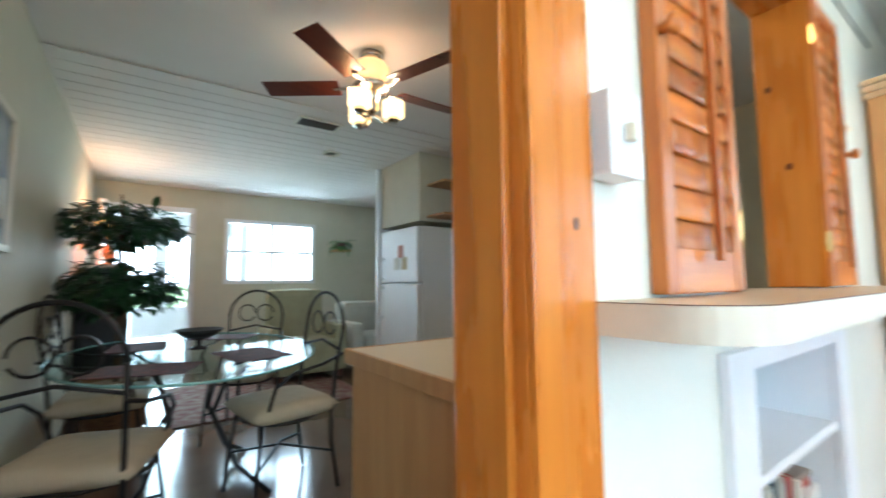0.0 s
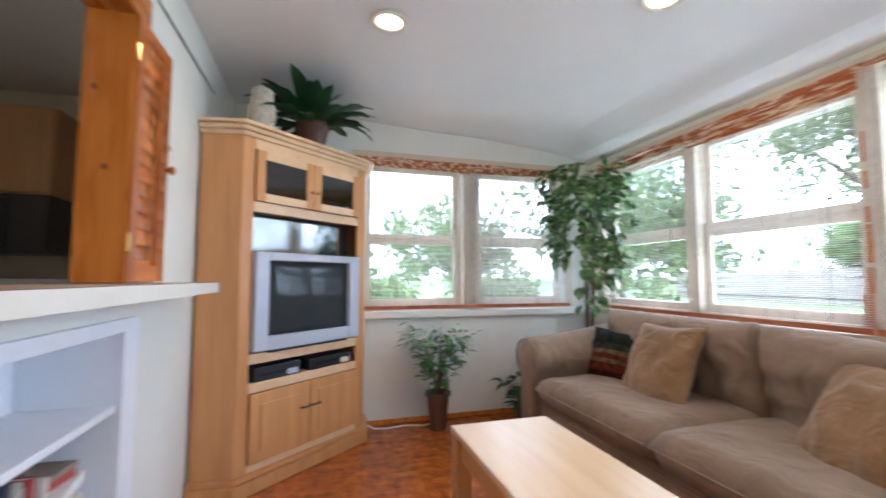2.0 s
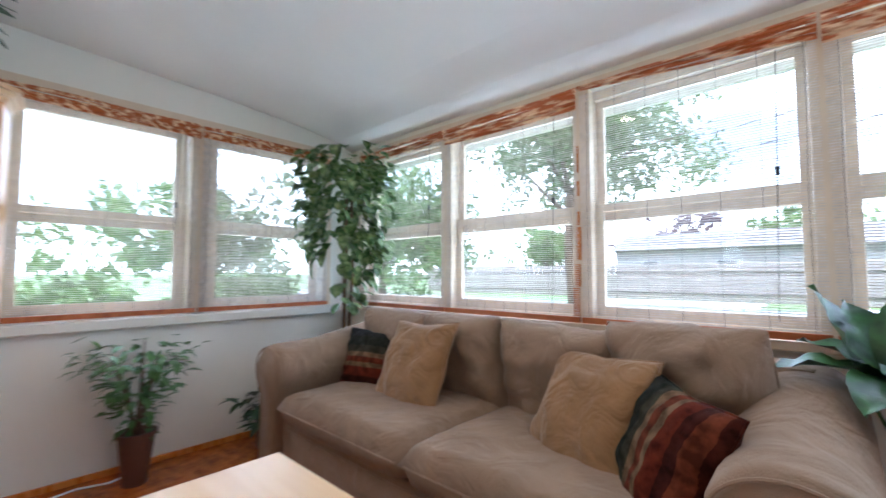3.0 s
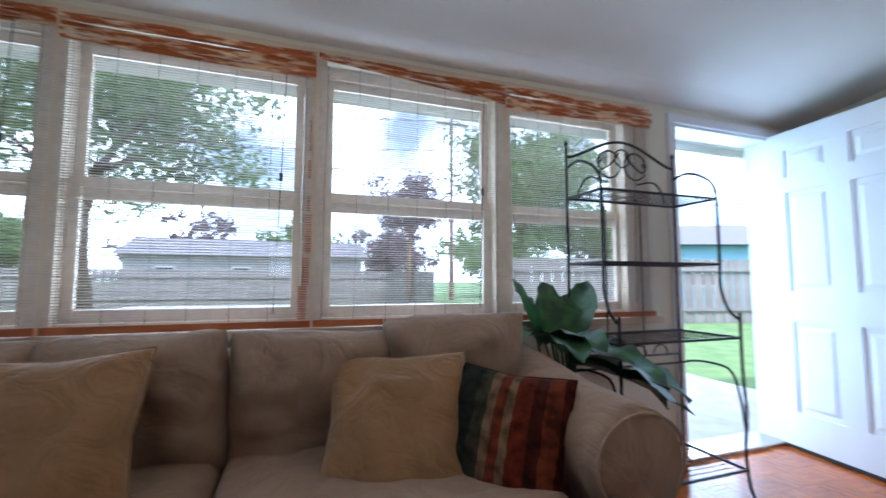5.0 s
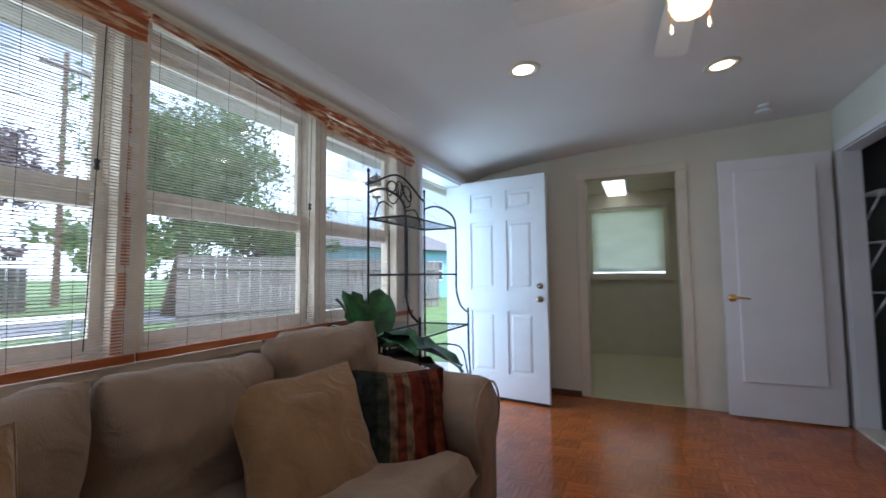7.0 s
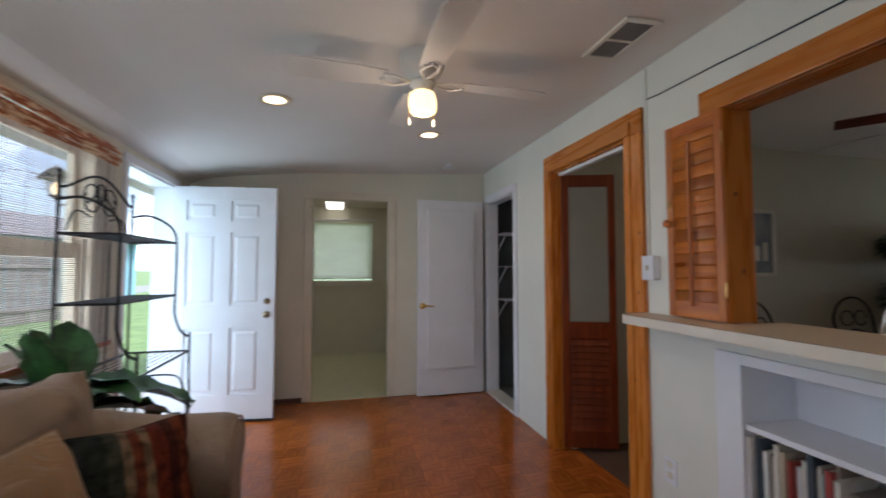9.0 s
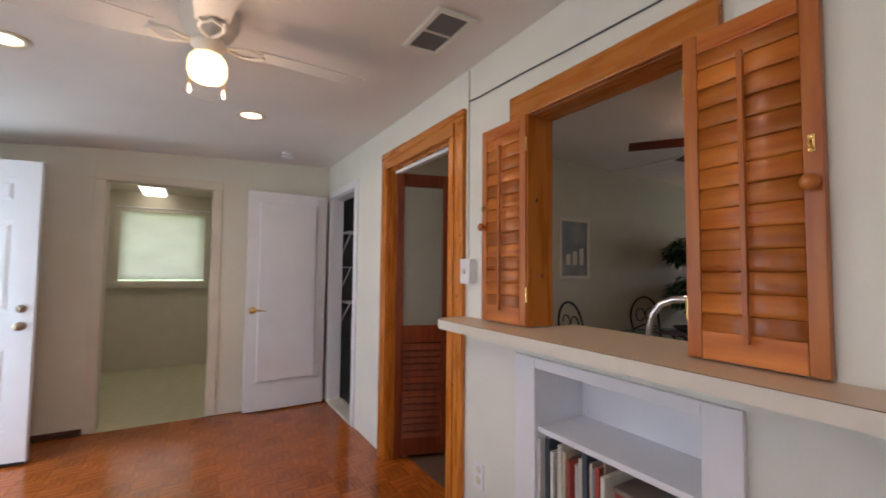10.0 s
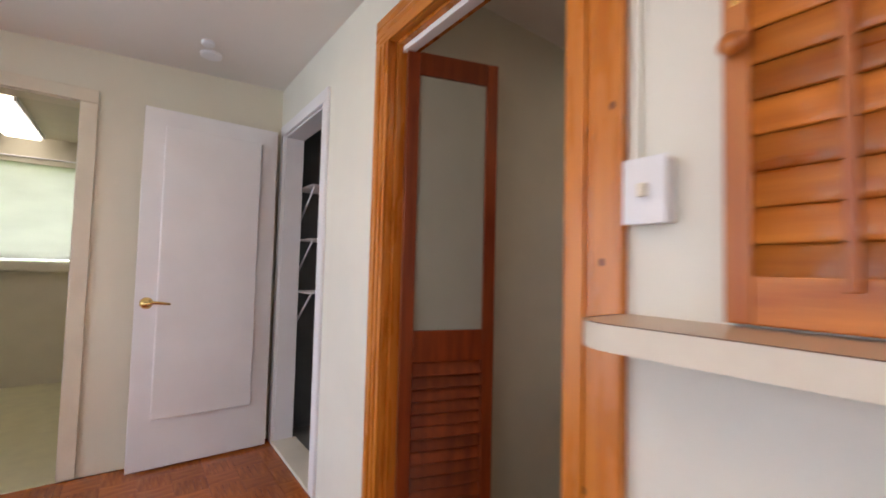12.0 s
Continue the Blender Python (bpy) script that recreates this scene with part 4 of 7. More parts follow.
tube(bm, [(1.592, YS + 0.006, 2.2), (1.5, YS + 0.005, 2.192), (1.2, YS + 0.005, 2.185), (0.93, YS + 0.006, 2.172), (0.57, YS + 0.005, 2.16), (0.1, YS + 0.005, 2.17), (-0.6, YS + 0.005, 2.18)], 0.0035, 6)
part("cable", bm, BLACK, t)
t = thing("wall_outlet", "white duplex outlet low on the wall", "outlet", Matrix.Translation((1.49, YS, 0.3)))
bm = B()
box(bm, 1.455, 1.53, YS + 0.0005, YS + 0.007, 0.28, 0.4, 0.003)
part("plate", bm, WHITE, t)
for z in (0.305, 0.355):
    bm = B()
    box(bm, 1.477, 1.508, YS + 0.0075, YS + 0.01, z, z + 0.03, 0.003)
    part("socket", bm, CREAM, t)

# ---- television cabinet in the corner ----
CC, CR = Vector((-0.31, -0.18, 0)), Vector((-0.905, 0.515, 0))
CU = (CR - CC).normalized()
CN = Vector((0, 0, 1)).cross(CU)
TVM = Matrix((CU, CN, (0, 0, 1))).transposed().to_4x4()
TVM.translation = CC
CW = (CR - CC).length


def plate(bm, pts, z0, z1, bevel=0.0):
    lo = [bm.verts.new((x, y, z0)) for x, y in pts]
    hi = [bm.verts.new((x, y, z1)) for x, y in pts]
    fs = [bm.faces.new(hi), bm.faces.new(lo[::-1])]
    for i in range(len(pts)):
        fs.append(bm.faces.new((lo[i], lo[(i + 1) % len(pts)], hi[(i + 1) % len(pts)], hi[i])))
    if bevel:
        bmesh.ops.bevel(bm, geom=list({e for f in fs for e in f.edges}), offset=bevel, segments=2, affect="EDGES")


FOOT = [(-0.345, -0.385), (CC.x, CC.y), (CR.x, CR.y), (-1.165, 0.545), (-1.165, -0.385)]


def grown(g):
    return [(-0.345 + g, -0.395), (CC.x + g * 1.2, CC.y + g * 0.4), (CR.x + g * 0.3, CR.y + g * 1.2), (-1.17, 0.545 + g), (-1.17, -0.395)]


t = thing("corner_tv_cabinet", "honey maple corner cabinet holding a television", "cabinet", Matrix.Translation((-0.7, 0.05, 0)))
for z0, z1, g in ((0.0, 0.07, 0.03), (0.0705, 0.1, 0.015)):
    bm = B()
    plate(bm, grown(g), z0, z1, 0.006)
    part("plinth", bm, MAPLE, t)
for z0, z1, g in ((1.86, 1.885, 0.01), (1.8855, 1.91, 0.025), (1.9105, 1.93, 0.045)):
    bm = B()
    plate(bm, grown(g), z0, z1, 0.005)
    part("cornice", bm, MAPLE_H, t)
for z0, z1 in ((0.52, 0.545), (0.675, 0.7), (1.47, 1.5), (0.105, 0.12)):
    bm = B()
    plate(bm, [(-0.36, -0.37), (CC.x - 0.03, CC.y - 0.01), (CR.x - 0.0, CR.y - 0.035), (-1.15, 0.5), (-1.15, -0.37)], z0, z1)
    part("shelf", bm, MAPLE, t)
bm = B()
plate(bm, [(-0.345, -0.385), (CC.x, CC.y), (CC.x - 0.02, CC.y - 0.012), (-0.365, -0.385)], 0.1, 1.86, 0.002)
part("side_panel", bm, MAPLE, t)
bm = B()
plate(bm, [(CR.x, CR.y), (-1.165, 0.545), (-1.165, 0.525), (CR.x + 0.003, CR.y - 0.02)], 0.1, 1.86, 0.002)
part("side_panel", bm, MAPLE, t)
bm = B()
plate(bm, [(-0.365, -0.384), (-0.367, -0.374), (-1.155, -0.374), (-1.155, 0.52), (-1.164, 0.524), (-1.164, -0.384)], 0.1, 1.86)
part("back_panel", bm, MAPLE, t)


def front(nm, u0, u1, z0, z1, d0=0.0, d1=0.022, mat=MAPLE, parent=None, bev=0.003, label=""):
    bm = B()
    box(bm, u0, u1, d0, d1, z0, z1, bev, m=TVM)
    return part(nm, bm, mat, parent or t, label)


front("stile", 0.0, 0.07, 0.1, 1.859)
front("stile", CW - 0.07, CW, 0.1, 1.859)
front("rail", 0.0705, CW - 0.0705, 0.1, 0.14, mat=MAPLE_H)
front("rail", 0.0705, CW - 0.0705, 0.50, 0.55, mat=MAPLE_H)
front("rail", 0.0705, CW - 0.0705, 0.65, 0.705, mat=MAPLE_H)
front("rail", 0.0705, CW - 0.0705, 1.46, 1.515, mat=MAPLE_H)
front("rail", 0.0705, CW - 0.0705, 1.8, 1.859, mat=MAPLE_H)
for k in range(2):
    a = 0.072 + k * (CW - 0.144) / 2
    b = a + (CW - 0.144) / 2 - 0.003
    # glazed upper doors
    d = front("glass_door", a, a + 0.055, 1.518, 1.797, -0.018, -0.001)
    front("door_stile", b - 0.055, b, 1.518, 1.797, -0.018, -0.001, parent=d)
    front("door_rail", a + 0.0555, b - 0.0555, 1.518, 1.565, -0.018, -0.001, MAPLE_H, d)
    front("door_rail", a + 0.0555, b - 0.0555, 1.75, 1.797, -0.018, -0.001, MAPLE_H, d)
    front("pane", a + 0.0555, b - 0.0555, 1.5655, 1.7495, -0.01, -0.006, DARKGLASS, d, 0, "dark glass pane")
    # lower solid doors with a raised panel
    d = front("door", a, b, 0.143, 0.497, -0.018, -0.001)
    front("raised_panel", a + 0.06, b - 0.06, 0.2, 0.44, -0.023, -0.0185, parent=d)
    u = b - 0.03 if k == 0 else a + 0.03
    for z in (0.36,):
        bm = B()
        tube(bm, [TVM @ Vector(q) for q in ((u - 0.035, -0.0185, z), (u - 0.03, -0.04, z), (u + 0.03, -0.04, z), (u + 0.035, -0.0185, z))], 0.006, 8)
        part("handle", bm, POT, d, "dark metal pull")
    bm = B()
    q = (TVM.to_3x3() @ Vector((0, -1, 0))).to_track_quat("Z", "Y").to_matrix().to_4x4()
    lathe(bm, [(0.006, 0), (0.006, 0.008), (0.013, 0.016), (0.01, 0.024), (0.002, 0.026)], (0, 0, 0), 12, q)
    bm.transform(Matrix.Translation(TVM @ Vector((b - 0.02 if k == 0 else a + 0.02, -0.0185, 1.62))))
    part("knob", bm, MAPLE, t, smooth=True)

front("inner_glass", 0.072, CW - 0.072, 1.255, 1.459, 0.1, 0.104, MIRRORG, None, 0, "dark reflective glass panel")
tv = thing("television", "silver tube television with a dark screen", "television", TVM @ Matrix.Translation((CW / 2, 0.05, 0.7005)))
bm = B()
a, b, z0, z1 = 0.076, CW - 0.076, 0.715, 1.245
for q in ((a, a + 0.085, z0, z1), (b - 0.085, b, z0, z1), (a + 0.0855, b - 0.0855, z0, z0 + 0.075), (a + 0.0855, b - 0.0855, z1 - 0.045, z1)):
    box(bm, q[0], q[1], -0.03, 0.06, q[2], q[3], 0.008, m=TVM)
part("bezel", bm, SILVER, tv, "silver plastic bezel")
bm = B()
n = 10
g = [[bm.verts.new(TVM @ Vector((a + 0.084 + (b - a - 0.168) * i / n, 0.0 - 0.014 * (1 - (2 * i / n - 1) ** 2) * (1 - (2 * j / n - 1) ** 2), z0 + 0.074 + (z1 - z0 - 0.118) * j / n))) for j in range(n + 1)] for i in range(n + 1)]
for i in range(n):
    for j in range(n):
        bm.faces.new((g[i][j], g[i + 1][j], g[i + 1][j + 1], g[i][j + 1]))
bmesh.ops.solidify(bm, geom=list(bm.faces), thickness=0.006)
part("screen", bm, CRT, tv, "dark curved screen", smooth=True)
bm = B()
box(bm, a + 0.03, b - 0.03, 0.061, 0.32, 0.7155, z1 - 0.02, 0.03, m=TVM)
part("housing", bm, BLACK, tv)
bm = B()
box(bm, a + 0.1, b - 0.1, -0.02, 0.2, 0.7005, 0.7148, 0.003, m=TVM)
part("stand", bm, BLACK, tv)
for u0, u1, h, nm in ((0.1, 0.4, 0.075, "video_player"), (0.47, 0.8, 0.065, "cable_box")):
    v = thing(nm, "black %s on the cabinet shelf" % nm.replace("_", " "), "electronics", TVM @ Matrix.Translation(((u0 + u1) / 2, 0.1, 0.5455)))
    bm = B()
    box(bm, u0, u1, 0.005, 0.2, 0.5505, 0.5505 + h, 0.004, m=TVM)
    part("case", bm, BLACK, v)
    bm = B()
    box(bm, u0 + 0.04, u1 - 0.1, 0.001, 0.0045, 0.575, 0.592, 0, m=TVM)
    part("slot", bm, SCREEN, v)
    for q in (u0 + 0.03, u1 - 0.03):
        bm = B()
        lathe(bm, [(0.012, 0.5452), (0.012, 0.5503)], TVM @ Vector((q, 0.05, 0)), 10)
        part("foot", bm, BLACK, v)
    bm = B()
    box(bm, u1 - 0.09, u1 - 0.02, 0.002, 0.0045, 0.56, 0.59, 0, m=TVM)
    part("display", bm, SILVER if nm == "video_player" else CREAM, v)

# things on top of the cabinet
fig = thing("owl_figurine", "pale mottled ceramic figurine on the cabinet", "figurine", Matrix.Translation((-0.43, -0.11, 1.9305)))
bm = B()
lathe(bm, [(0.05, 0), (0.062, 0.02), (0.075, 0.08), (0.072, 0.13), (0.058, 0.16), (0.062, 0.19), (0.055, 0.225), (0.03, 0.245), (0.004, 0.25)], (-0.43, -0.11, 1.9305), 18)
for v in bm.verts:
    v.co += Vector((1, 1, 0.4)) * 0.006 * noise.noise(v.co * 40)
part("body", bm, STONE, fig, smooth=True)


def big_leaf(bm, base, az, elev, length, width, droop=0.5, n=7, wob=0.0):
    """A long blade that arches over."""
    d = Vector((math.cos(az) * math.cos(elev), math.sin(az) * math.cos(elev), math.sin(elev)))
    s = Vector((-math.sin(az), math.cos(az), 0))
    rows_ = []
    p = Vector(base)
    for i in range(n + 1):
        q = i / n
        w = width / 2 * (math.sin(math.pi * min(1, 0.04 + q * 0.96)) ** 0.7) * (1.12 - 0.45 * q)
        e = elev - droop * q * 1.6
        dd = Vector((math.cos(az) * math.cos(e), math.sin(az) * math.cos(e), math.sin(e)))
        if i:
            p = p + dd * length / n
        u = s.cross(dd)
        rip = 0.06 * width * math.sin(i * 2.2 + az * 3)
        rows_.append((bm.verts.new(p - s * w - u * (w * 0.3 + rip)), bm.verts.new(p), bm.verts.new(p + s * w - u * (w * 0.3 - rip))))
    for a_, b_ in zip(rows_, rows_[1:]):
        bm.faces.new((a_[0], a_[1], b_[1], b_[0]))
        bm.faces.new((a_[1], a_[2], b_[2], b_[1]))


def pot(t, at, r0, r1, h, mat, label="", soil=True):
    bm = B()
    lathe(bm, [(r0 * 0.2, 0), (r0, 0.0), (r1, h - 0.02), (r1 + 0.01, h - 0.02), (r1 + 0.01, h), (r1 - 0.008, h), (r1 - 0.014, h - 0.04), (0.004, h - 0.04)], at, 20)
    part("pot", bm, mat, t, label, smooth=False)


def arum(at, z0, n, length, width, mat, label, seed, pot_r=0.1, pot_h=0.15, pot_mat=None, elev=(0.5, 1.4), droop=0.6, stem=0.12, az=None):
    """A houseplant of broad arching leaves."""
    rnd = random.Random(seed)
    t = thing("potted_plant", label, "plant", Matrix.Translation((at[0], at[1], z0)))
    pot(t, (at[0], at[1], z0), pot_r * 0.75, pot_r, pot_h, pot_mat or POT)
    for k in range(n):
        a = (k * 2.4 + rnd.uniform(-0.3, 0.3)) if az is None else rnd.uniform(*az)
        e = rnd.uniform(*elev)
        st = stem * rnd.uniform(0.5, 1.3)
        b0 = Vector((at[0], at[1], z0 + pot_h - 0.04))
        b1 = b0 + Vector((math.cos(a) * math.cos(e), math.sin(a) * math.cos(e), math.sin(e))) * st
        bm = B()
        tube(bm, [b0, b1], 0.004, 5)
        big_leaf(bm, b1, a, e, length * rnd.uniform(0.75, 1.15), width * rnd.uniform(0.8, 1.2), droop * rnd.uniform(0.7, 1.3))
        part("leaf", bm, mat, t, smooth=True)
    return t


arum((-0.66, 0.16), 1.9305, 40, 0.34, 0.1, LEAF_D, "dark green broad-leaved plant on the cabinet", 4, 0.1, 0.14, elev=(0.15, 1.25), droop=0.5, stem=0.1)


def bushy(name, at, trunks, leaves, leaf_len, leaf_w, mat, label, shape, pot_dims, seed, trunk_r=0.012, pot_mat=None):
    """A potted shrub: stems and many small leaves; shape(rnd) gives a leaf's place."""
    rnd = random.Random(seed)
    t = thing(name, label, "plant", Matrix.Translation(at))
    pot(t, at, *pot_dims, pot_mat or POT)
    base = Vector(at) + Vector((0, 0, pot_dims[2] - 0.03))
    for k, (dx, dy, dz) in enumerate(trunks):
        bm = B()
        top = base + Vector((dx, dy, dz))
        mid = base.lerp(top, 0.5) + Vector((rnd.uniform(-0.03, 0.03), rnd.uniform(-0.03, 0.03), 0))
        tube(bm, [base, mid, top], trunk_r, 7, radii=[trunk_r, trunk_r * 0.8, trunk_r * 0.35])
        part("stem", bm, BARK, t, smooth=True)
    bm = B()
    for k in range(leaves):
        c, d = shape(rnd)
        leaf(bm, Vector(at) + c, d, leaf_len * rnd.uniform(0.7, 1.25), leaf_w * rnd.uniform(0.8, 1.2), droop=rnd.uniform(0.1, 0.5))
    part("foliage", bm, mat, t, "many small leaves", kind="stuff")
    return t


def sprig(rnd, spread, z0, z1, top_r=0.3):
    """Leaf places along arching twigs that fan out."""
    a = rnd.uniform(0, math.tau)
    q = rnd.random() ** 0.7
    r = spread * (0.15 + 0.85 * q) * rnd.uniform(0.4, 1)
    z = z0 + (z1 - z0) * (q * 0.75 + 0.25 * rnd.random())
    c = Vector((r * math.cos(a), r * math.sin(a), z))
    return c, Vector((math.cos(a) + rnd.uniform(-0.7, 0.7), math.sin(a) + rnd.uniform(-0.7, 0.7), rnd.uniform(-0.5, 0.6)))


bushy("potted_shrub", (-0.98, 1.07, 0), [(0.1, 0.05, 0.4), (-0.08, 0.1, 0.35), (0.02, -0.12, 0.42), (0, 0.02, 0.5)], 330, 0.075, 0.035, LEAF, "bushy green plant in a tall brown pot", lambda r: sprig(r, 0.3, 0.24, 0.78), (0.055, 0.085, 0.27), 21)
bushy("small_potted_plant", (-0.93, 1.75, 0), [(0.05, 0, 0.15), (-0.05, 0.03, 0.15)], 60, 0.12, 0.05, LEAF_D, "small dark green plant on the floor by the sofa", lambda r: sprig(r, 0.18, 0.12, 0.36), (0.05, 0.07, 0.13), 22)


def column_leaf(rnd):
    strand = rnd.randrange(9)
    a = strand * 2.4
    low = 0.86 + 0.5 * abs(math.sin(strand * 1.9))
    z = rnd.uniform(low, 2.0)
    q = (2.0 - z) / 1.14
    rr = 0.06 + 0.19 * math.sin(math.pi * min(1, 0.25 + q * 0.7)) + 0.03 * math.sin(strand + z * 7)
    c = Vector((rr * math.cos(a) + rnd.gauss(0, 0.045), rr * math.sin(a) + rnd.gauss(0, 0.045), z))
    return c, Vector((math.cos(a) + rnd.uniform(-0.8, 0.8), math.sin(a) + rnd.uniform(-0.8, 0.8), rnd.uniform(-1.3, 0.1)))


LEAF_V = material("variegated_leaf", (0.04, 0.11, 0.02), 0.42, scale=22, bump=0.05, hue2=(0.3, 0.38, 0.16), lo=0.42, hi=0.72)
bushy("corner_ficus", (-0.78, 2.22, 0), [(0.02, 0.03, 1.65), (-0.05, 0.05, 1.6), (0.05, -0.03, 1.55)], 620, 0.1, 0.068, LEAF_V, "tall leafy artificial ficus in the corner", column_leaf, (0.11, 0.14, 0.25), 23, 0.016)

# ---- sofa ----
SX0, SX1, SF, SBK = -0.70, 1.84, 1.57, 2.46
sofa = thing("sofa", "taupe fabric sofa with rolled arms below the windows", "sofa", Matrix.Translation((0.62, 2.0, 0)))
bm = B()
box(bm, SX0 + 0.1, SX1 - 0.1, SF + 0.05, SBK - 0.02, 0.06, 0.31, 0.025)
part("base", bm, FABRIC, sofa)
bm = B()
box(bm, SX0 + 0.28, SX1 - 0.28, SF + 0.045, SF + 0.051, 0.26, 0.27)
part("piping", bm, FABRIC, sofa)
bm = B()
box(bm, SX0 + 0.12, SX1 - 0.12, 2.28, SBK, 0.31, 0.8, 0.04)
part("back_frame", bm, FABRIC, sofa)
for sx in (0, 1):
    xc = (SX0 + 0.16) if sx == 0 else (SX1 - 0.16)
    bm = B()
    prof = [(-0.085, 0.06), (-0.085, 0.43)] + [(0.165 * math.cos(radians(a_)) * 0.95, 0.575 + 0.135 * math.sin(radians(a_))) for a_ in range(215, -36, -12)] + [(0.085, 0.43), (0.085, 0.06)]
    secs = []
    for y, k in ((SF + 0.0, 0.9), (SF + 0.018, 0.98), (SF + 0.05, 1), (SF + 0.3, 1), (SBK - 0.3, 1.0), (SBK - 0.05, 0.98), (SBK - 0.02, 0.9)):
        rise = 0.11 * max(0, (y - SF - 0.25) / (SBK - SF - 0.25))
        secs.append([bm.verts.new((xc + px * k, y, 0.3 + (pz - 0.3) * k + (rise if pz > 0.4 else 0))) for px, pz in prof])
    for p_, q_ in zip(secs, secs[1:]):
        for i in range(len(prof)):
            j = (i + 1) % len(prof)
            bm.faces.new((p_[i], p_[j], q_[j], q_[i]))
    bm.faces.new(secs[0])
    bm.faces.new(secs[-1])
    arm = part("arm", bm, FABRIC, sofa, smooth=True)
    bm = B()
    tube(bm, [(xc + px * 0.955, SF - 0.001, 0.3 + (pz - 0.3) * 0.955) for px, pz in prof], 0.005, 6)
    part("piping", bm, FABRIC, arm)
for k in range(2):
    x0 = SX0 + 0.31 + k * 0.955
    bm = B()
    cushion(bm, 0.97, 0.80, 0.19, Matrix.Translation((x0 + 0.4775, SF + 0.38, 0.395)), p=10, nx=22, ny=20, puff=0.35, wob=0.01, seed=3 + k)
    c = part("seat_cushion", bm, FABRIC, sofa, smooth=True)
    bm = B()
    tube(bm, [(x0 + 0.02, SF - 0.0175, 0.396), (x0 + 0.93, SF - 0.0175, 0.396)], 0.005, 6)
    part("piping", bm, FABRIC, c)
for x0, x1, h, tl, sd, yaw, dy in ((-0.43, 0.07, 0.49, 2, 1, 5, 0), (0.07, 0.58, 0.49, -2, 2, -2, 0.015), (0.58, 1.12, 0.48, 2, 3, 2, 0.015), (1.11, 1.64, 0.53, -2, 4, -12, -0.03)):
    bm = B()
    m = Matrix.Translation(((x0 + x1) / 2, 2.235 + dy, 0.46 + h / 2 - 0.06)) @ Matrix.Rotation(radians(yaw), 4, "Z") @ Matrix.Rotation(radians(tl), 4, "Y") @ Matrix.Rotation(radians(-75), 4, "X")
    cushion(bm, x1 - x0 + 0.008, h, 0.26, m, p=4.2, nx=26, ny=26, puff=0.55, wob=0.04, seed=sd * 7)
    bc = part("back_cushion", bm, FABRIC, sofa, smooth=True)
    bm = B()
    w_, h_ = (x1 - x0 + 0.008) / 2, h / 2
    tube(bm, [m @ Vector(q) for q in ((-w_ + 0.01, -h_, 0), (-w_, -h_ * 0.5, 0), (-w_, h_ * 0.5, 0), (-w_ + 0.01, h_, 0), (-w_ * 0.4, h_, 0), (w_ * 0.4, h_, 0), (w_ - 0.01, h_, 0), (w_, h_ * 0.5, 0), (w_, -h_ * 0.5, 0), (w_ - 0.01, -h_, 0))], 0.004, 5)
    part("piping", bm, FABRIC, bc)
for x in (SX0 + 0.12, SX1 - 0.12):
    for y in (SF + 0.08, SBK - 0.08):
        bm = B()
        box(bm, x - 0.03, x + 0.03, y - 0.03, y + 0.03, 0, 0.06, 0.004)
        part("foot", bm, POT, sofa)


def pillow(at, size, yaw, lean, roll, mat, label, seed, fat=0.17):
    m = Matrix.Translation(at) @ Matrix.Rotation(radians(yaw), 4, "Z") @ Matrix.Rotation(radians(90 - lean), 4, "X") @ Matrix.Rotation(radians(roll), 4, "Z")
    t_ = thing("throw_pillow", label, "pillow", m @ Matrix.Translation((0, -size / 2, 0)), "throw pillows")
    up = Matrix.Translation((0, size / 2, 0))
    bm = B()
    cushion(bm, size, size, fat, up, p=2.4, nx=24, ny=24, puff=0.62, wob=0.016, seed=seed, pinch=0.1)
    c = part("cover", bm, mat, t_, local=True, smooth=True)
    bm = B()
    h = size / 2 * 0.995
    ring = []
    for ax in range(4):
        for i in range(8):
            s_ = -1 + 2 * i / 8
            x, y = ((s_, -1), (1, s_), (-s_, 1), (-1, -s_))[ax]
            k = 1 - 0.1 * (1 - abs(s_))
            ring.append(up @ Vector((x * h * (k if abs(x) == 1 else 1), y * h * (k if abs(y) == 1 else 1), 0)))
    tube(bm, ring + [ring[0]], 0.004, 5)
    part("piping", bm, mat, c, local=True)
    return t_


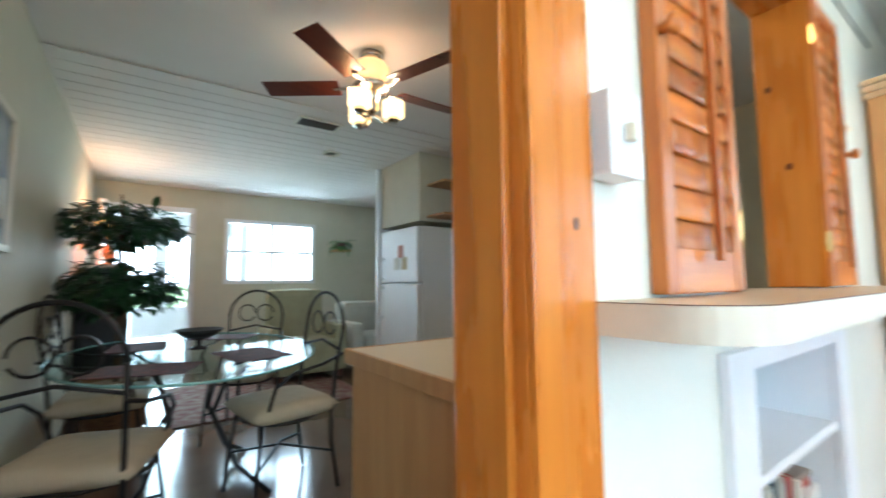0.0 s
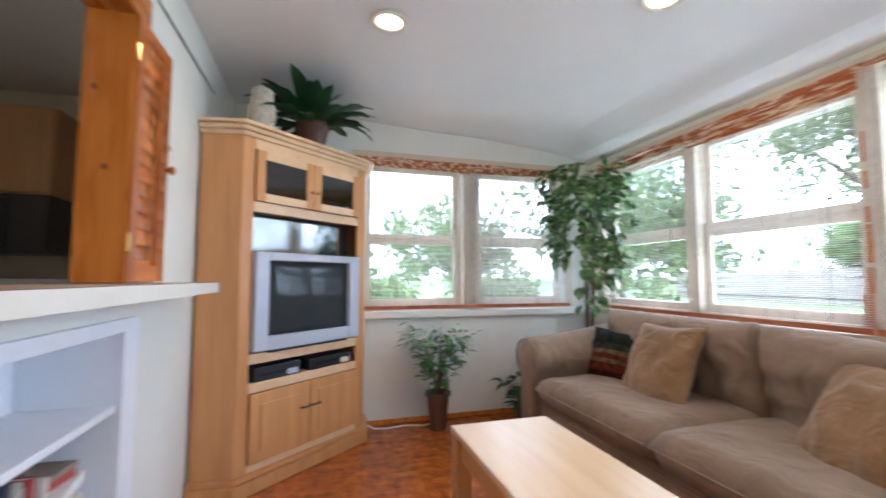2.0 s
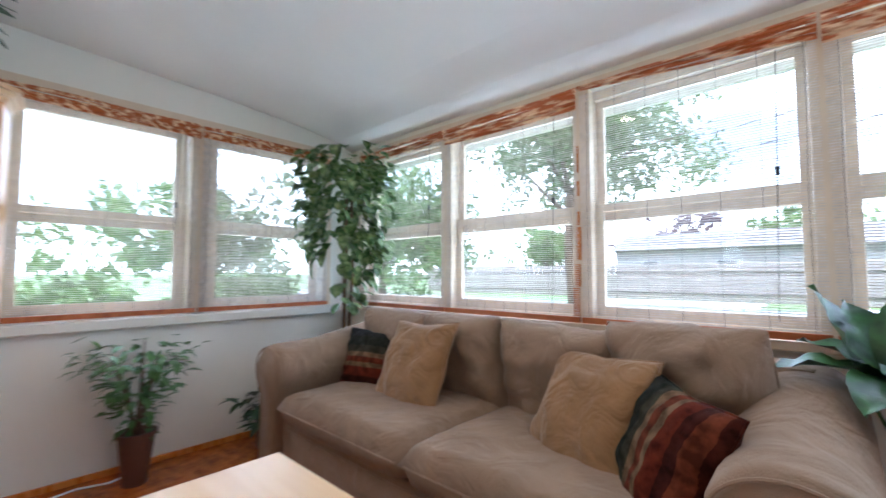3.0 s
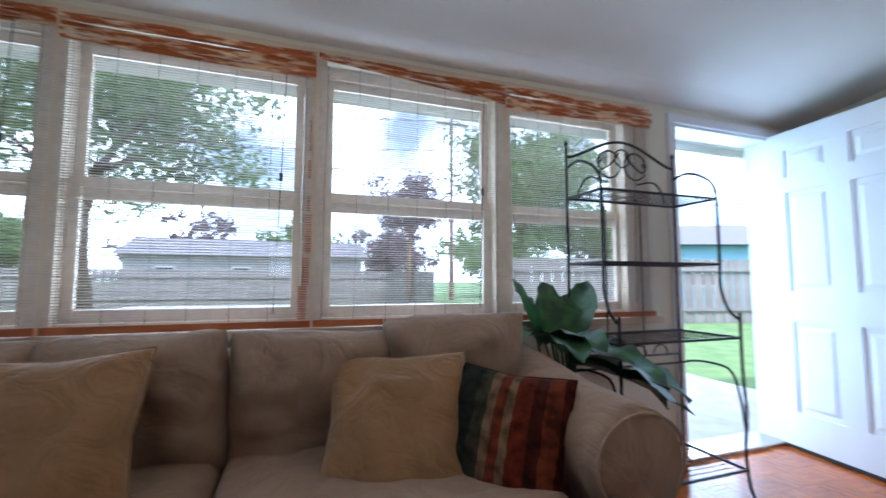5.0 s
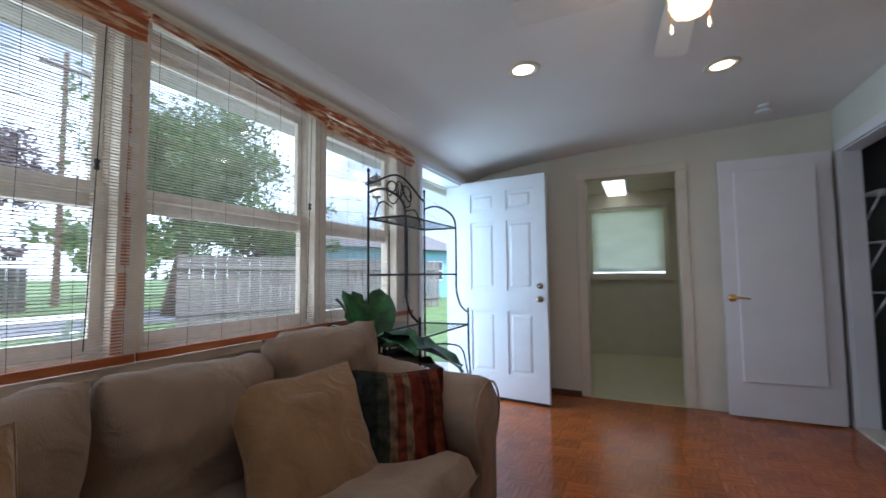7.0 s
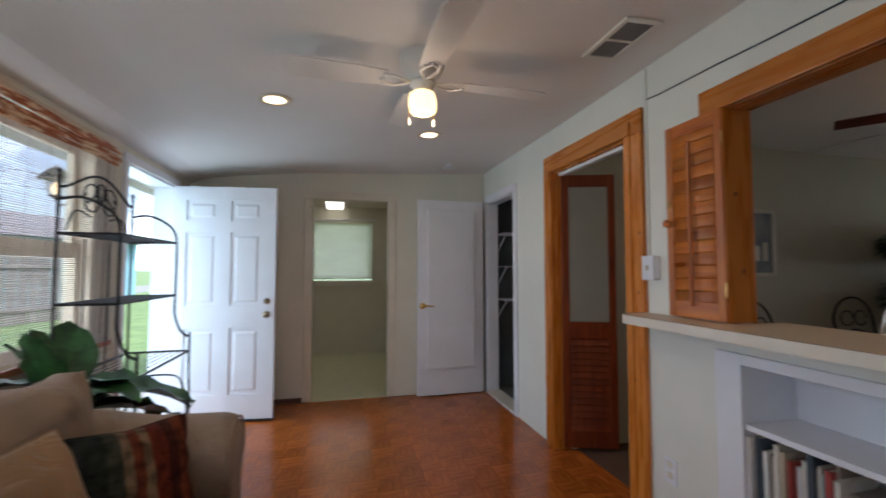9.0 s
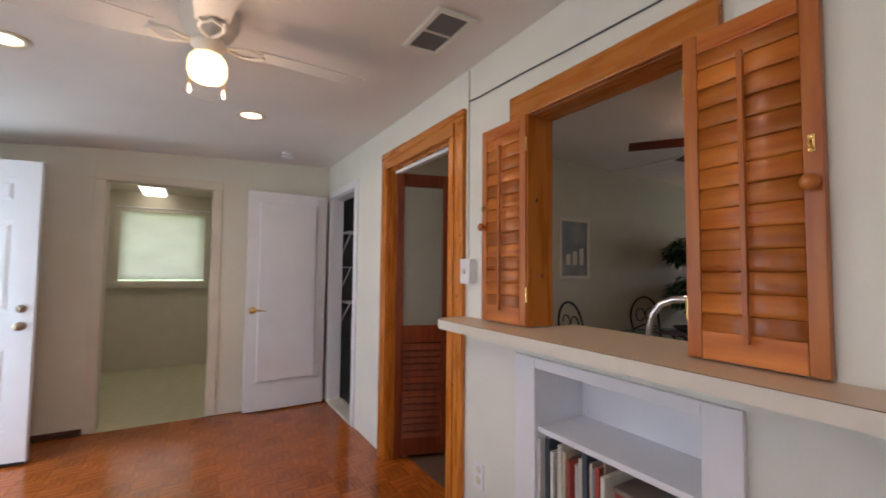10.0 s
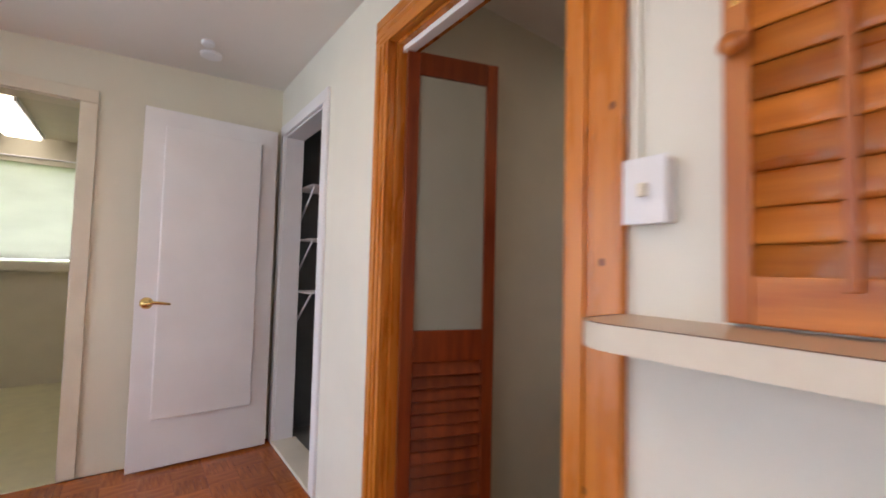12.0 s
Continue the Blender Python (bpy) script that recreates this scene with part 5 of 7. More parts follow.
def stripes(name):
    """Woven southwestern stripes across the cloth."""
    m = material(name, (0.2, 0.05, 0.03), 0.9, var=0.2, scale=30, bump=0.4, bump_scale=250, spec=0.1)
    n, l = m.node_tree.nodes, m.node_tree.links
    tc = n.new("ShaderNodeTexCoord")
    sp = n.new("ShaderNodeSeparateXYZ")
    l.new(tc.outputs["Generated"], sp.inputs[0])
    nz = n.new("ShaderNodeTexNoise")
    nz.inputs["Scale"].default_value = 9
    ad = n.new("ShaderNodeMath")
    ad.operation = "MULTIPLY_ADD"
    ad.inputs[1].default_value = 0.03
    l.new(nz.outputs["Fac"], ad.inputs[0])
    l.new(sp.outputs["X"], ad.inputs[2])
    r = n.new("ShaderNodeValToRGB")
    r.color_ramp.interpolation = "CONSTANT"
    cols = [(0, (0.045, 0.05, 0.05)), (0.16, (0.035, 0.04, 0.032)), (0.3, (0.06, 0.06, 0.04)), (0.4, (0.24, 0.15, 0.085)), (0.47, (0.19, 0.045, 0.022)), (0.55, (0.26, 0.16, 0.085)), (0.61, (0.17, 0.03, 0.015)), (0.74, (0.07, 0.018, 0.012)), (0.83, (0.2, 0.05, 0.022)), (0.94, (0.09, 0.02, 0.012))]
    el = r.color_ramp.elements
    el[0].position, el[0].color = 0, (*cols[0][1], 1)
    el[1].position, el[1].color = cols[1][0], (*cols[1][1], 1)
    for p_, c_ in cols[2:]:
        e = el.new(p_)
        e.color = (*c_, 1)
    l.new(ad.outputs[0], r.inputs[0])
    nb, mxc = n.new("ShaderNodeTexNoise"), n.new("ShaderNodeMix")
    nb.inputs["Scale"].default_value, nb.inputs["Detail"].default_value = 26, 3
    mxc.data_type, mxc.blend_type = "RGBA", "MULTIPLY"
    rb = n.new("ShaderNodeMapRange")
    rb.inputs["From Min"].default_value, rb.inputs["From Max"].default_value = 0.35, 0.65
    rb.inputs["To Min"].default_value, rb.inputs["To Max"].default_value = 0.28, 0.78
    l.new(tc.outputs["Object"], nb.inputs["Vector"])
    l.new(nb.outputs["Fac"], rb.inputs["Value"])
    mxc.inputs[0].default_value = 1
    l.new(r.outputs[0], mxc.inputs[6])
    l.new(rb.outputs[0], mxc.inputs[7])
    l.new(mxc.outputs[2], n["Principled BSDF"].inputs["Base Color"])
    return m


STRIPE = stripes("striped_weave")
pillow((0.165, 2.0, 0.625), 0.49, -6, 24, 3, TAN, "tan velvet throw pillow leaning on the sofa back", 31)
pillow((1.095, 1.98, 0.605), 0.46, -20, 31, 2, TAN, "creased tan velvet throw pillow leaning on the sofa", 32)
pillow((1.395, 1.83, 0.58), 0.4, -44, 24, -4, STRIPE, "striped woven throw pillow in rust, sand and olive", 33)
pillow((-0.235, 2.04, 0.585), 0.39, 16, 20, -90, STRIPE, "striped woven throw pillow against the sofa arm", 34)

# ---- coffee table ----
t = thing("coffee_table", "pale maple coffee table with a smooth top", "table", Matrix.Translation((0.8, 1.0, 0)))
TX0, TX1, TY0, TY1, TZ = 0.315, 1.2, 0.765, 1.215, 0.48
bm = B()
box(bm, TX0, TX1, TY0, TY1, TZ - 0.028, TZ, 0.004)
part("tabletop", bm, MAPLE_H, t)
for a in ((TX0 + 0.03, TX1 - 0.03, TY0 + 0.02, TY0 + 0.04), (TX0 + 0.03, TX1 - 0.03, TY1 - 0.04, TY1 - 0.02)):
    bm = B()
    box(bm, *a, TZ - 0.12, TZ - 0.0285, 0.003)
    part("apron", bm, MAPLE, t)
for x in (TX0 + 0.02, TX1 - 0.04):
    bm = B()
    box(bm, x, x + 0.02, TY0 + 0.0405, TY1 - 0.0405, TZ - 0.12, TZ - 0.0285, 0.003)
    part("apron", bm, MAPLE, t)
for x in (TX0 + 0.004, TX1 - 0.069):
    for y in (TY0 + 0.004, TY1 - 0.069):
        bm = B()
        box(bm, x, x + 0.065, y, y + 0.065, 0, TZ - 0.0287, 0.004)
        part("leg", bm, MAPLE, t)
bm = B()
box(bm, TX0 + 0.07, TX1 - 0.07, TY0 + 0.04, TY1 - 0.04, 0.12, 0.14, 0.003)
part("lower_shelf", bm, MAPLE_H, t)

# ---- baker's rack ----
RX0, RX1, RB, RF = 2.1, 2.83, 2.46, 2.2
rack = thing("bakers_rack", "black wrought-iron baker's rack with wire shelves", "rack", Matrix.Translation((2.46, 2.33, 0)))


def eased(pts, n=4):
    """A rounder line through the same points."""
    p = [Vector(q) for q in pts]
    if len(p) < 4 or len(p) > 12:
        return p
    out = []
    for i in range(len(p) - 1):
        p0, p1, p2, p3 = p[max(i - 1, 0)], p[i], p[i + 1], p[min(i + 2, len(p) - 1)]
        k = min((p2 - p1).length, (p1 - p0).length or 1, (p3 - p2).length or 1) / (p2 - p1).length
        m1, m2 = (p2 - p0) * 0.5 * k, (p3 - p1) * 0.5 * k
        for j in range(n):
            u = j / n
            out.append((2 * u ** 3 - 3 * u ** 2 + 1) * p1 + (u ** 3 - 2 * u ** 2 + u) * m1 + (3 * u ** 2 - 2 * u ** 3) * p2 + (u ** 3 - u ** 2) * m2)
    return out + [p[-1]]


def bar(nm, pts, r=0.0075):
    bm = B()
    tube(bm, eased(pts), r, 8)
    return part(nm, bm, IRON, rack, smooth=True)


RZ = 1.48
for x in (RX0, RX1):
    bar("post", [(x, RB, 0), (x, RB, 1.76)])
    bm = B()
    lathe(bm, [(0.003, 0), (0.012, 0.01), (0.008, 0.024), (0.002, 0.034)], (x, RB, 1.76), 10)
    part("finial", bm, IRON, rack, smooth=True)
    # front upright: hoop at the top, then out over the lower half and down to a curved foot
    hoop = [(x, RB, 1.64), (x, RB - 0.08, 1.655), (x, RB - 0.16, 1.63), (x, RF + 0.025, 1.57), (x, RF, 1.47)]
    bar("upright", hoop + [(x, RF, 1.15), (x, RF, 1.02), (x, RF - 0.03, 0.92), (x, RF - 0.08, 0.87)])
    bar("leg", [(x, RF - 0.09, 0.9), (x, RF - 0.09, 0.62), (x, RF - 0.1, 0.42), (x, RF - 0.085, 0.25), (x, RF - 0.1, 0.08), (x, RF - 0.16, 0.0)])
    bar("side_rail", [(x, RB, 0.6), (x, RB - 0.12, 0.63), (x, RF - 0.02, 0.62), (x, RF - 0.07, 0.5), (x, RF - 0.09, 0.35)], 0.006)
    bar("side_rail", [(x, RB, 0.16), (x, RF - 0.09, 0.16)], 0.006)
crest = [(RX0 + (RX1 - RX0) * i / 16, RB, 1.70 + 0.12 * math.sin(math.pi * i / 16) ** 1.5) for i in range(17)]
bar("crest", crest)
mid = (RX0 + RX1) / 2
for s_ in (-1, 1):
    bar("scroll", arc((mid + s_ * 0.09, RB, 1.69), 0.075, 0 if s_ > 0 else 180, (330 if s_ > 0 else -150), 18, (1, 0, 0), (0, 0, 1)), 0.005)
    bar("scroll", [(mid + s_ * 0.02, RB, 1.76), (mid + s_ * 0.07, RB, 1.7), (mid + s_ * 0.13, RB, 1.66), (mid + s_ * 0.16, RB, 1.68), (mid + s_ * 0.14, RB, 1.71)], 0.005)
    bar("scroll", [(mid + s_ * 0.3, RB, 1.5), (mid + s_ * 0.26, RB, 1.58), (mid + s_ * 0.2, RB, 1.61), (mid + s_ * 0.1, RB, 1.59)], 0.005)
bar("scroll", arc((mid, RB, 1.73), 0.05, 0, 360, 18, (1, 0, 0), (0, 0, 1)), 0.005)
for x in (mid - 0.12, mid + 0.12):
    bar("back_bar", [(x, RB + 0.008, 0.6), (x, RB + 0.008, 1.47)], 0.004)
for z, yf in ((1.48, RF), (1.14, RF), (0.78, RF - 0.09), (0.16, RF - 0.09)):
    bm = B()
    tube(bm, [(RX0, RB, z), (RX1, RB, z)], 0.007, 6)
    tube(bm, [(RX0, yf, z), (RX1, yf, z)], 0.007, 6)
    tube(bm, [(RX0, RB, z), (RX0, yf, z)], 0.007, 6)
    tube(bm, [(RX1, RB, z), (RX1, yf, z)], 0.007, 6)
    sh = part("shelf_frame", bm, IRON, rack)
    n = 9
    for k in range(1, n):
        bm = B()
        y = yf + (RB - yf) * k / n
        tube(bm, [(RX0, y, z + 0.004), (RX1, y, z + 0.004)], 0.0024, 5)
        part("wire", bm, IRON, sh)
for k in range(4):
    bar("scroll", arc((RX0 + 0.14 + k * 0.15, RB, 0.655), 0.05, 0, 180, 10, (1, 0, 0), (0, 0, 1)), 0.004)
bar("back_rail", [(RX0, RB, 0.65), (RX1, RB, 0.65)], 0.006)
bar("back_rail", [(RX0, RB, 0.6), (RX1, RB, 0.6)], 0.006)

# broad-leaved plant beside the sofa
PL = thing("floor_plant", "large broad-leaved green plant between sofa and rack", "plant", Matrix.Translation((1.99, 2.3, 0)))
pot(PL, (1.99, 2.3, 0), 0.05, 0.068, 0.3, POT)
LEAF_B = material("broad_leaf", (0.012, 0.05, 0.012), 0.4, scale=16, bump=0.5, bump_scale=45, hue2=(0.045, 0.14, 0.035), lo=0.4, hi=0.65)
for az, el, ln, wd, dr, z, ox, oy in ((2.9, 1.3, 0.3, 0.15, 0.1, 0.66, -0.12, 0.05), (0.5, 1.0, 0.36, 0.19, 0.15, 0.66, 0.06, 0.1), (1.6, 1.35, 0.29, 0.17, 0.12, 0.66, 0.0, 0.12), (2.3, 1.2, 0.27, 0.15, 0.15, 0.66, -0.06, 0.1), (0.9, 1.2, 0.28, 0.16, 0.2, 0.62, 0.05, 0.1), (-0.9, 0.1, 0.46, 0.2, 0.5, 0.64, 0.05, 0), (-1.3, 0.25, 0.42, 0.19, 0.5, 0.64, 0.03, -0.02), (-0.5, 0.0, 0.42, 0.18, 0.55, 0.6, 0.06, 0), (-1.9, 0.35, 0.3, 0.14, 0.5, 0.68, -0.03, -0.02), (3.5, 0.5, 0.28, 0.14, 0.45, 0.68, -0.05, 0), (0.1, 0.3, 0.4, 0.17, 0.5, 0.64, 0.06, 0.05), (-0.65, -0.15, 0.48, 0.17, 0.25, 0.58, 0.05, 0), (2.7, 0.7, 0.25, 0.14, 0.4, 0.68, -0.05, 0.05), (-1.6, 0.6, 0.28, 0.15, 0.7, 0.68, 0, 0)):
    bm = B()
    b0, b1 = Vector((1.99, 2.3, 0.26)), Vector((1.94 + ox, 2.28 + oy * 0.6, z + 0.1))
    tube(bm, [b0, b0.lerp(b1, 0.5) + Vector((0, 0, 0.03)), b1], 0.005, 6)
    big_leaf(bm, b1, az, el, ln * 1.08, wd * 1.3, dr, 8)
    part("leaf", bm, LEAF_B, PL, smooth=True)

# ---- ceiling fixtures ----


def ceil_z(y):
    for (y0, z0), (y1, z1) in zip(PROFILE, PROFILE[1:]):
        if y0 <= y <= y1:
            return z0 + (z1 - z0) * (y - y0) / (y1 - y0)
    return PROFILE[-1][1]


BULB = glow("warm_bulb", (1.0, 0.74, 0.44), 3.6)
for x, y in ((2.28, 1.537), (2.84, 0.508), (0.124, 0.518), (0.7, 1.583)):
    z = ceil_z(y) - 0.002
    d = thing("recessed_downlight", "lit recessed ceiling downlight with pale trim ring", "downlight", Matrix.Translation((x, y, z)), "ceiling downlights")
    tilt = Matrix.Rotation(-0.05, 4, "X")
    bm = B()
    lathe(bm, [(0.062, 0.001), (0.062, -0.004), (0.09, -0.006), (0.094, 0.0), (0.09, 0.002)], (x, y, z), 28, tilt)
    part("trim_ring", bm, CREAM, d, smooth=True)
    bm = B()
    lathe(bm, [(0.002, -0.006), (0.045, -0.005), (0.06, -0.002), (0.06, 0.0)], (x, y, z), 24, tilt)
    part("bulb", bm, BULB, d, "glowing bulb")
    lamp = area_lamp("downlight_lamp", look((x, y, z - 0.02), (x, y + 0.02, 0)), 0.1, 0.1, 1.2, WARM)
    lamp.data.shape = "DISK"

FX, FY = 1.66, 0.79
FZ = ceil_z(FY)
fan = thing("ceiling_fan", "white four-blade ceiling fan with a lit globe", "ceiling fan", Matrix.Translation((FX, FY, FZ)))
FANW = material("fan_white", (0.72, 0.68, 0.64), 0.45, var=0.04, bump=0.02)
bm = B()
lathe(bm, [(0.09, 0.01), (0.105, -0.01), (0.105, -0.06), (0.085, -0.1), (0.05, -0.12), (0.05, -0.135)], (FX, FY, FZ), 28)
part("motor_housing", bm, FANW, fan, smooth=True)
bm = B()
lathe(bm, [(0.035, -0.125), (0.06, -0.13), (0.06, -0.15), (0.04, -0.165), (0.045, -0.18)], (FX, FY, FZ), 24)
part("switch_cup", bm, FANW, fan, smooth=True)
for k in range(4):
    R = Matrix.Translation((FX, FY, FZ - 0.13)) @ Matrix.Rotation(radians(90 * k + 2), 4, "Z")
    P_ = Matrix.Rotation(radians(9), 4, "X")
    bm = B()
    n = 6
    pts = [(0.17, -0.055), (0.3, -0.066), (0.6, -0.072), (0.62, -0.06), (0.63, 0), (0.62, 0.06), (0.6, 0.072), (0.3, 0.066), (0.17, 0.055)]
    lo = [bm.verts.new(R @ P_ @ Vector((x, y, -0.003))) for x, y in pts]
    hi = [bm.verts.new(R @ P_ @ Vector((x, y, 0.003))) for x, y in pts]
    bm.faces.new(hi)
    bm.faces.new(lo[::-1])
    for i in range(len(pts)):
        bm.faces.new((lo[i], lo[(i + 1) % len(pts)], hi[(i + 1) % len(pts)], hi[i]))
    bl_ = part("blade", bm, FANW, fan)
    bm = B()
    tube(bm, [R @ Vector(q) for q in ((0.045, 0, -0.005), (0.09, 0.02, -0.012), (0.13, 0.04, -0.008), (0.19, 0.035, -0.005))], 0.007, 6)
    tube(bm, [R @ Vector(q) for q in ((0.045, 0, -0.005), (0.09, -0.02, -0.012), (0.13, -0.04, -0.012), (0.19, -0.035, -0.014))], 0.007, 6)
    tube(bm, [R @ Vector(q) for q in ((0.16, -0.04, -0.012), (0.2, 0, -0.01), (0.16, 0.04, -0.006))], 0.007, 6)
    part("blade_iron", bm, FANW, bl_)
bm = B()
lathe(bm, [(0.04, -0.18), (0.06, -0.19), (0.068, -0.215), (0.068, -0.255), (0.058, -0.28), (0.03, -0.292), (0.003, -0.294)], (FX, FY, FZ), 8)
part("globe", bm, glow("fan_globe", (1.0, 0.68, 0.3), 1.9), fan, "faceted glowing glass globe")
for dx in (-0.06, 0.06):
    bm = B()
    tube(bm, [(FX + 0.03, FY + dx, FZ - 0.17), (FX + 0.03, FY + dx, FZ - 0.3)], 0.0015, 5)
    pc = part("pull_chain", bm, BRASS, fan)
    bm = B()
    lathe(bm, [(0.002, 0.02), (0.006, 0.01), (0.007, -0.012), (0.002, -0.02)], (FX + 0.03, FY + dx, FZ - 0.315), 8)
    part("pull", bm, CREAM, pc)
point_lamp("fan_lamp", (FX, FY, FZ - 0.34), 2.4, WARM, 0.06)

VENTG = material("grey_vent_slat", (0.16, 0.16, 0.16), 0.5, var=0.1, bump=0)
v = thing("ceiling_vent", "grey-slatted ceiling air vent with pale frame", "vent", Matrix.Translation((1.37, -0.07, ceil_z(-0.07))))
M_ = Matrix.Translation((1.37, -0.07, ceil_z(-0.07) - 0.004)) @ Matrix.Rotation(-0.04, 4, "X")
bm = B()
for a in ((-0.165, 0.165, -0.09, -0.068), (-0.165, 0.165, 0.068, 0.09), (-0.165, -0.143, -0.0675, 0.0675), (0.143, 0.165, -0.0675, 0.0675), (-0.006, 0.006, -0.0675, 0.0675)):
    box(bm, *a, -0.009, 0.003, 0.002, m=M_)
part("frame", bm, WALL_W, v)
bm = B()
box(bm, -0.142, 0.142, -0.067, 0.067, 0.002, 0.003, m=M_)
part("backing", bm, BLACK, v)
for k in range(9):
    bm = B()
    box(bm, -0.142, 0.142, -0.006, 0.006, -0.001, 0.0, m=M_ @ Matrix.Translation((0, -0.058 + k * 0.0145, -0.003)) @ Matrix.Rotation(0.6, 4, "X"))
    part("slat", bm, VENTG, v)
for x, y in ((3.86, 0.087), (3.72, 0.12)):
    z = ceil_z(y)
    s_ = thing("smoke_detector", "small white round ceiling detector", "detector", Matrix.Translation((x, y, z)), "ceiling detectors")
    bm = B()
    k = 1.0 if x > 3.8 else 0.6
    lathe(bm, [(0.055 * k, 0.004), (0.055 * k, -0.012), (0.045 * k, -0.017), (0.02 * k, -0.019)], (x, y, z), 20)
    part("body", bm, WHITE, s_, smooth=False)

# loose white cable on the floor by the side wall
t = thing("floor_cable", "white cable lying on the floor by the wall", "cable", Matrix.Translation((-1.1, 0.8, 0)))
bm = B()
tube(bm, [(-1.12, 0.57, 0.03), (-1.1, 0.62, 0.006), (-1.08, 0.72, 0.005), (-1.11, 0.85, 0.005), (-1.07, 0.98, 0.005), (-1.1, 1.05, 0.005)], 0.005, 6)
part("cord", bm, WHITE, t)

# ---- kitchen and dining room beyond ----
KX0, KX1, KY0, KY1, KZ = -1.36, 2.57, -6.27, -0.51, 2.36
bm = B()
wall_cells(bm, "x", KX1, KX1 + 0.12, [KY0 - 0.12, KY1 - 0.005], [-0.1, 2.5], [])
structure("wall_dining_east", bm, KWALL, "beige dining room wall", "wall")
bm = B()
wall_cells(bm, "x", KX0 - 0.12, KX0, [KY0 - 0.12, KY1 - 0.005], [-0.1, 2.5], [])
structure("wall_dining_west", bm, KWALL, "beige kitchen wall", "wall")
bm = B()
wall_cells(bm, "y", KY0 - 0.12, KY0, [KX0, KX1], [-0.1, 2.5], [(1.62, 2.36, -0.02, 2.03), (0.0, 1.22, 1.12, 2.0)])
structure("wall_dining_front", bm, KWALL, "pale front wall with door and window", "wall")
bm = B()
box(bm, KX0, KX1, KY0 - 0.12, YS - 0.152, -0.12, -0.006)
structure("floor", bm, KFLOOR, "glossy pale tile dining floor", "floor")
bm = B()
box(bm, KX0 - 0.1, KX1 + 0.1, KY0 - 0.12, KY1 - 0.005, KZ, KZ + 0.1)
yy = -2.9
while yy > KY0:
    box(bm, KX0, KX1, yy - 0.145, yy - 0.003, KZ - 0.008, KZ - 0.0005, 0.003)
    yy -= 0.148
structure("ceiling", bm, CEIL, "white boarded dining ceiling", "ceiling")
# porch beyond the front door
bm = B()
for a in ((0.9, 1.0, -8.4, KY0 - 0.12), (3.0, 3.1, -8.4, KY0 - 0.12)):
    box(bm, *a, -0.1, 2.5)
structure("wall_porch_side", bm, WHITE, "white porch side wall", "wall")
bm = B()
wall_cells(bm, "y", -8.5, -8.4, [0.9, 3.1], [-0.1, 2.5], [(1.05, 1.75, 0.75, 1.95), (1.95, 2.36, 0.75, 1.95)])
structure("wall_porch", bm, WHITE, "white porch wall with large windows", "wall")
bm = B()
box(bm, 0.9, 3.1, -8.5, KY0 - 0.121, -0.12, -0.006)
structure("floor", bm, KFLOOR, "pale porch floor", "floor")
bm = B()
box(bm, 0.9, 3.1, -8.5, KY0 - 0.121, 2.4, 2.45)
structure("ceiling", bm, WHITE, "white porch ceiling", "ceiling")
# added slab, out of view, that keeps direct sun off the porch
bm = B()
box(bm, 0.7, 3.3, -10.2, -8.501, 2.46, 2.56, 0.01)
structure("roof", bm, ROOFW, "white slab added out of view to shade the porch", "roof")
casing("trim", "white front door casing", WHITE, "y", KY0 + 0.0005, 1.63, 2.35, 2.03, 0.07, 0.018)
d = thing("door_3", "white glazed front door standing open", "door", Matrix.Translation((2.36, KY0 + 0.03, 0.012)) @ Matrix.Rotation(radians(82), 4, "Z"), kind="structure")
bm = B()
wall_cells(bm, "y", -0.02, 0.02, [0, 0.72], [0, 2.0], [(0.14, 0.58, 0.9, 1.85)])
part("door_slab", bm, WHITE, d, local=True)
bm = B()
box(bm, 0.139, 0.581, -0.003, 0.003, 0.899, 1.851)
part("pane", bm, GLASS, d, local=True).visible_shadow = False
w = thing("window_8", "white two-part living room window", "window", kind="structure")
bm = B()
for a in ((0.0, 0.05, 1.12, 2.0), (1.17, 1.22, 1.12, 2.0), (0.585, 0.635, 1.17, 1.95), (0.05, 1.17, 1.12, 1.17), (0.05, 1.17, 1.95, 2.0), (0.05, 0.585, 1.545, 1.575), (0.635, 1.17, 1.545, 1.575)):
    box(bm, a[0], a[1], KY0 - 0.08, KY0 + 0.015, a[2], a[3], 0.003)
part("window_frame", bm, WHITE, w)
for a in ((0.05, 0.585), (0.635, 1.17)):
    for b in ((1.17, 1.545), (1.575, 1.95)):
        bm = B()
        box(bm, a[0], a[1], KY0 - 0.05, KY0 - 0.046, *b)
        part("pane", bm, GLASS, w).visible_shadow = False
area_lamp("front_window_light", look((0.61, KY0 - 0.3, 1.6), (0.61, 0, 0.8)), 1.2, 0.85, 7.5, (0.86, 0.96, 1))
area_lamp("front_door_light", look((2.0, KY0 - 0.9, 1.2), (2.0, 0, 0.6)), 0.7, 1.8, 9.5, (0.84, 0.96, 1))

# base cabinets below the hatch, with sink faucet
t = thing("kitchen_base_cabinet", "oak base cabinet with plain end panel", "cabinet", Matrix.Translation((0.3, -0.95, 0)))
bm = B()
box(bm, -1.3, 0.42, -1.25, -0.68, 0.1, 0.868, 0.003)
box(bm, 1.13, 1.55, -1.25, -0.68, 0.1, 0.868, 0.003)
box(bm, 0.4205, 1.1295, -1.25, -0.69, 0.1, 0.868, 0.003)
part("body", bm, OAK, t)
bm = B()
box(bm, 1.551, 1.568, -1.27, -0.56, 0.0, 0.868, 0.003)
part("end_panel", bm, OAK, t)
bm = B()
box(bm, -1.3, 1.55, -1.2, -0.68, 0.0, 0.099)
part("toe_kick", bm, POT, t)
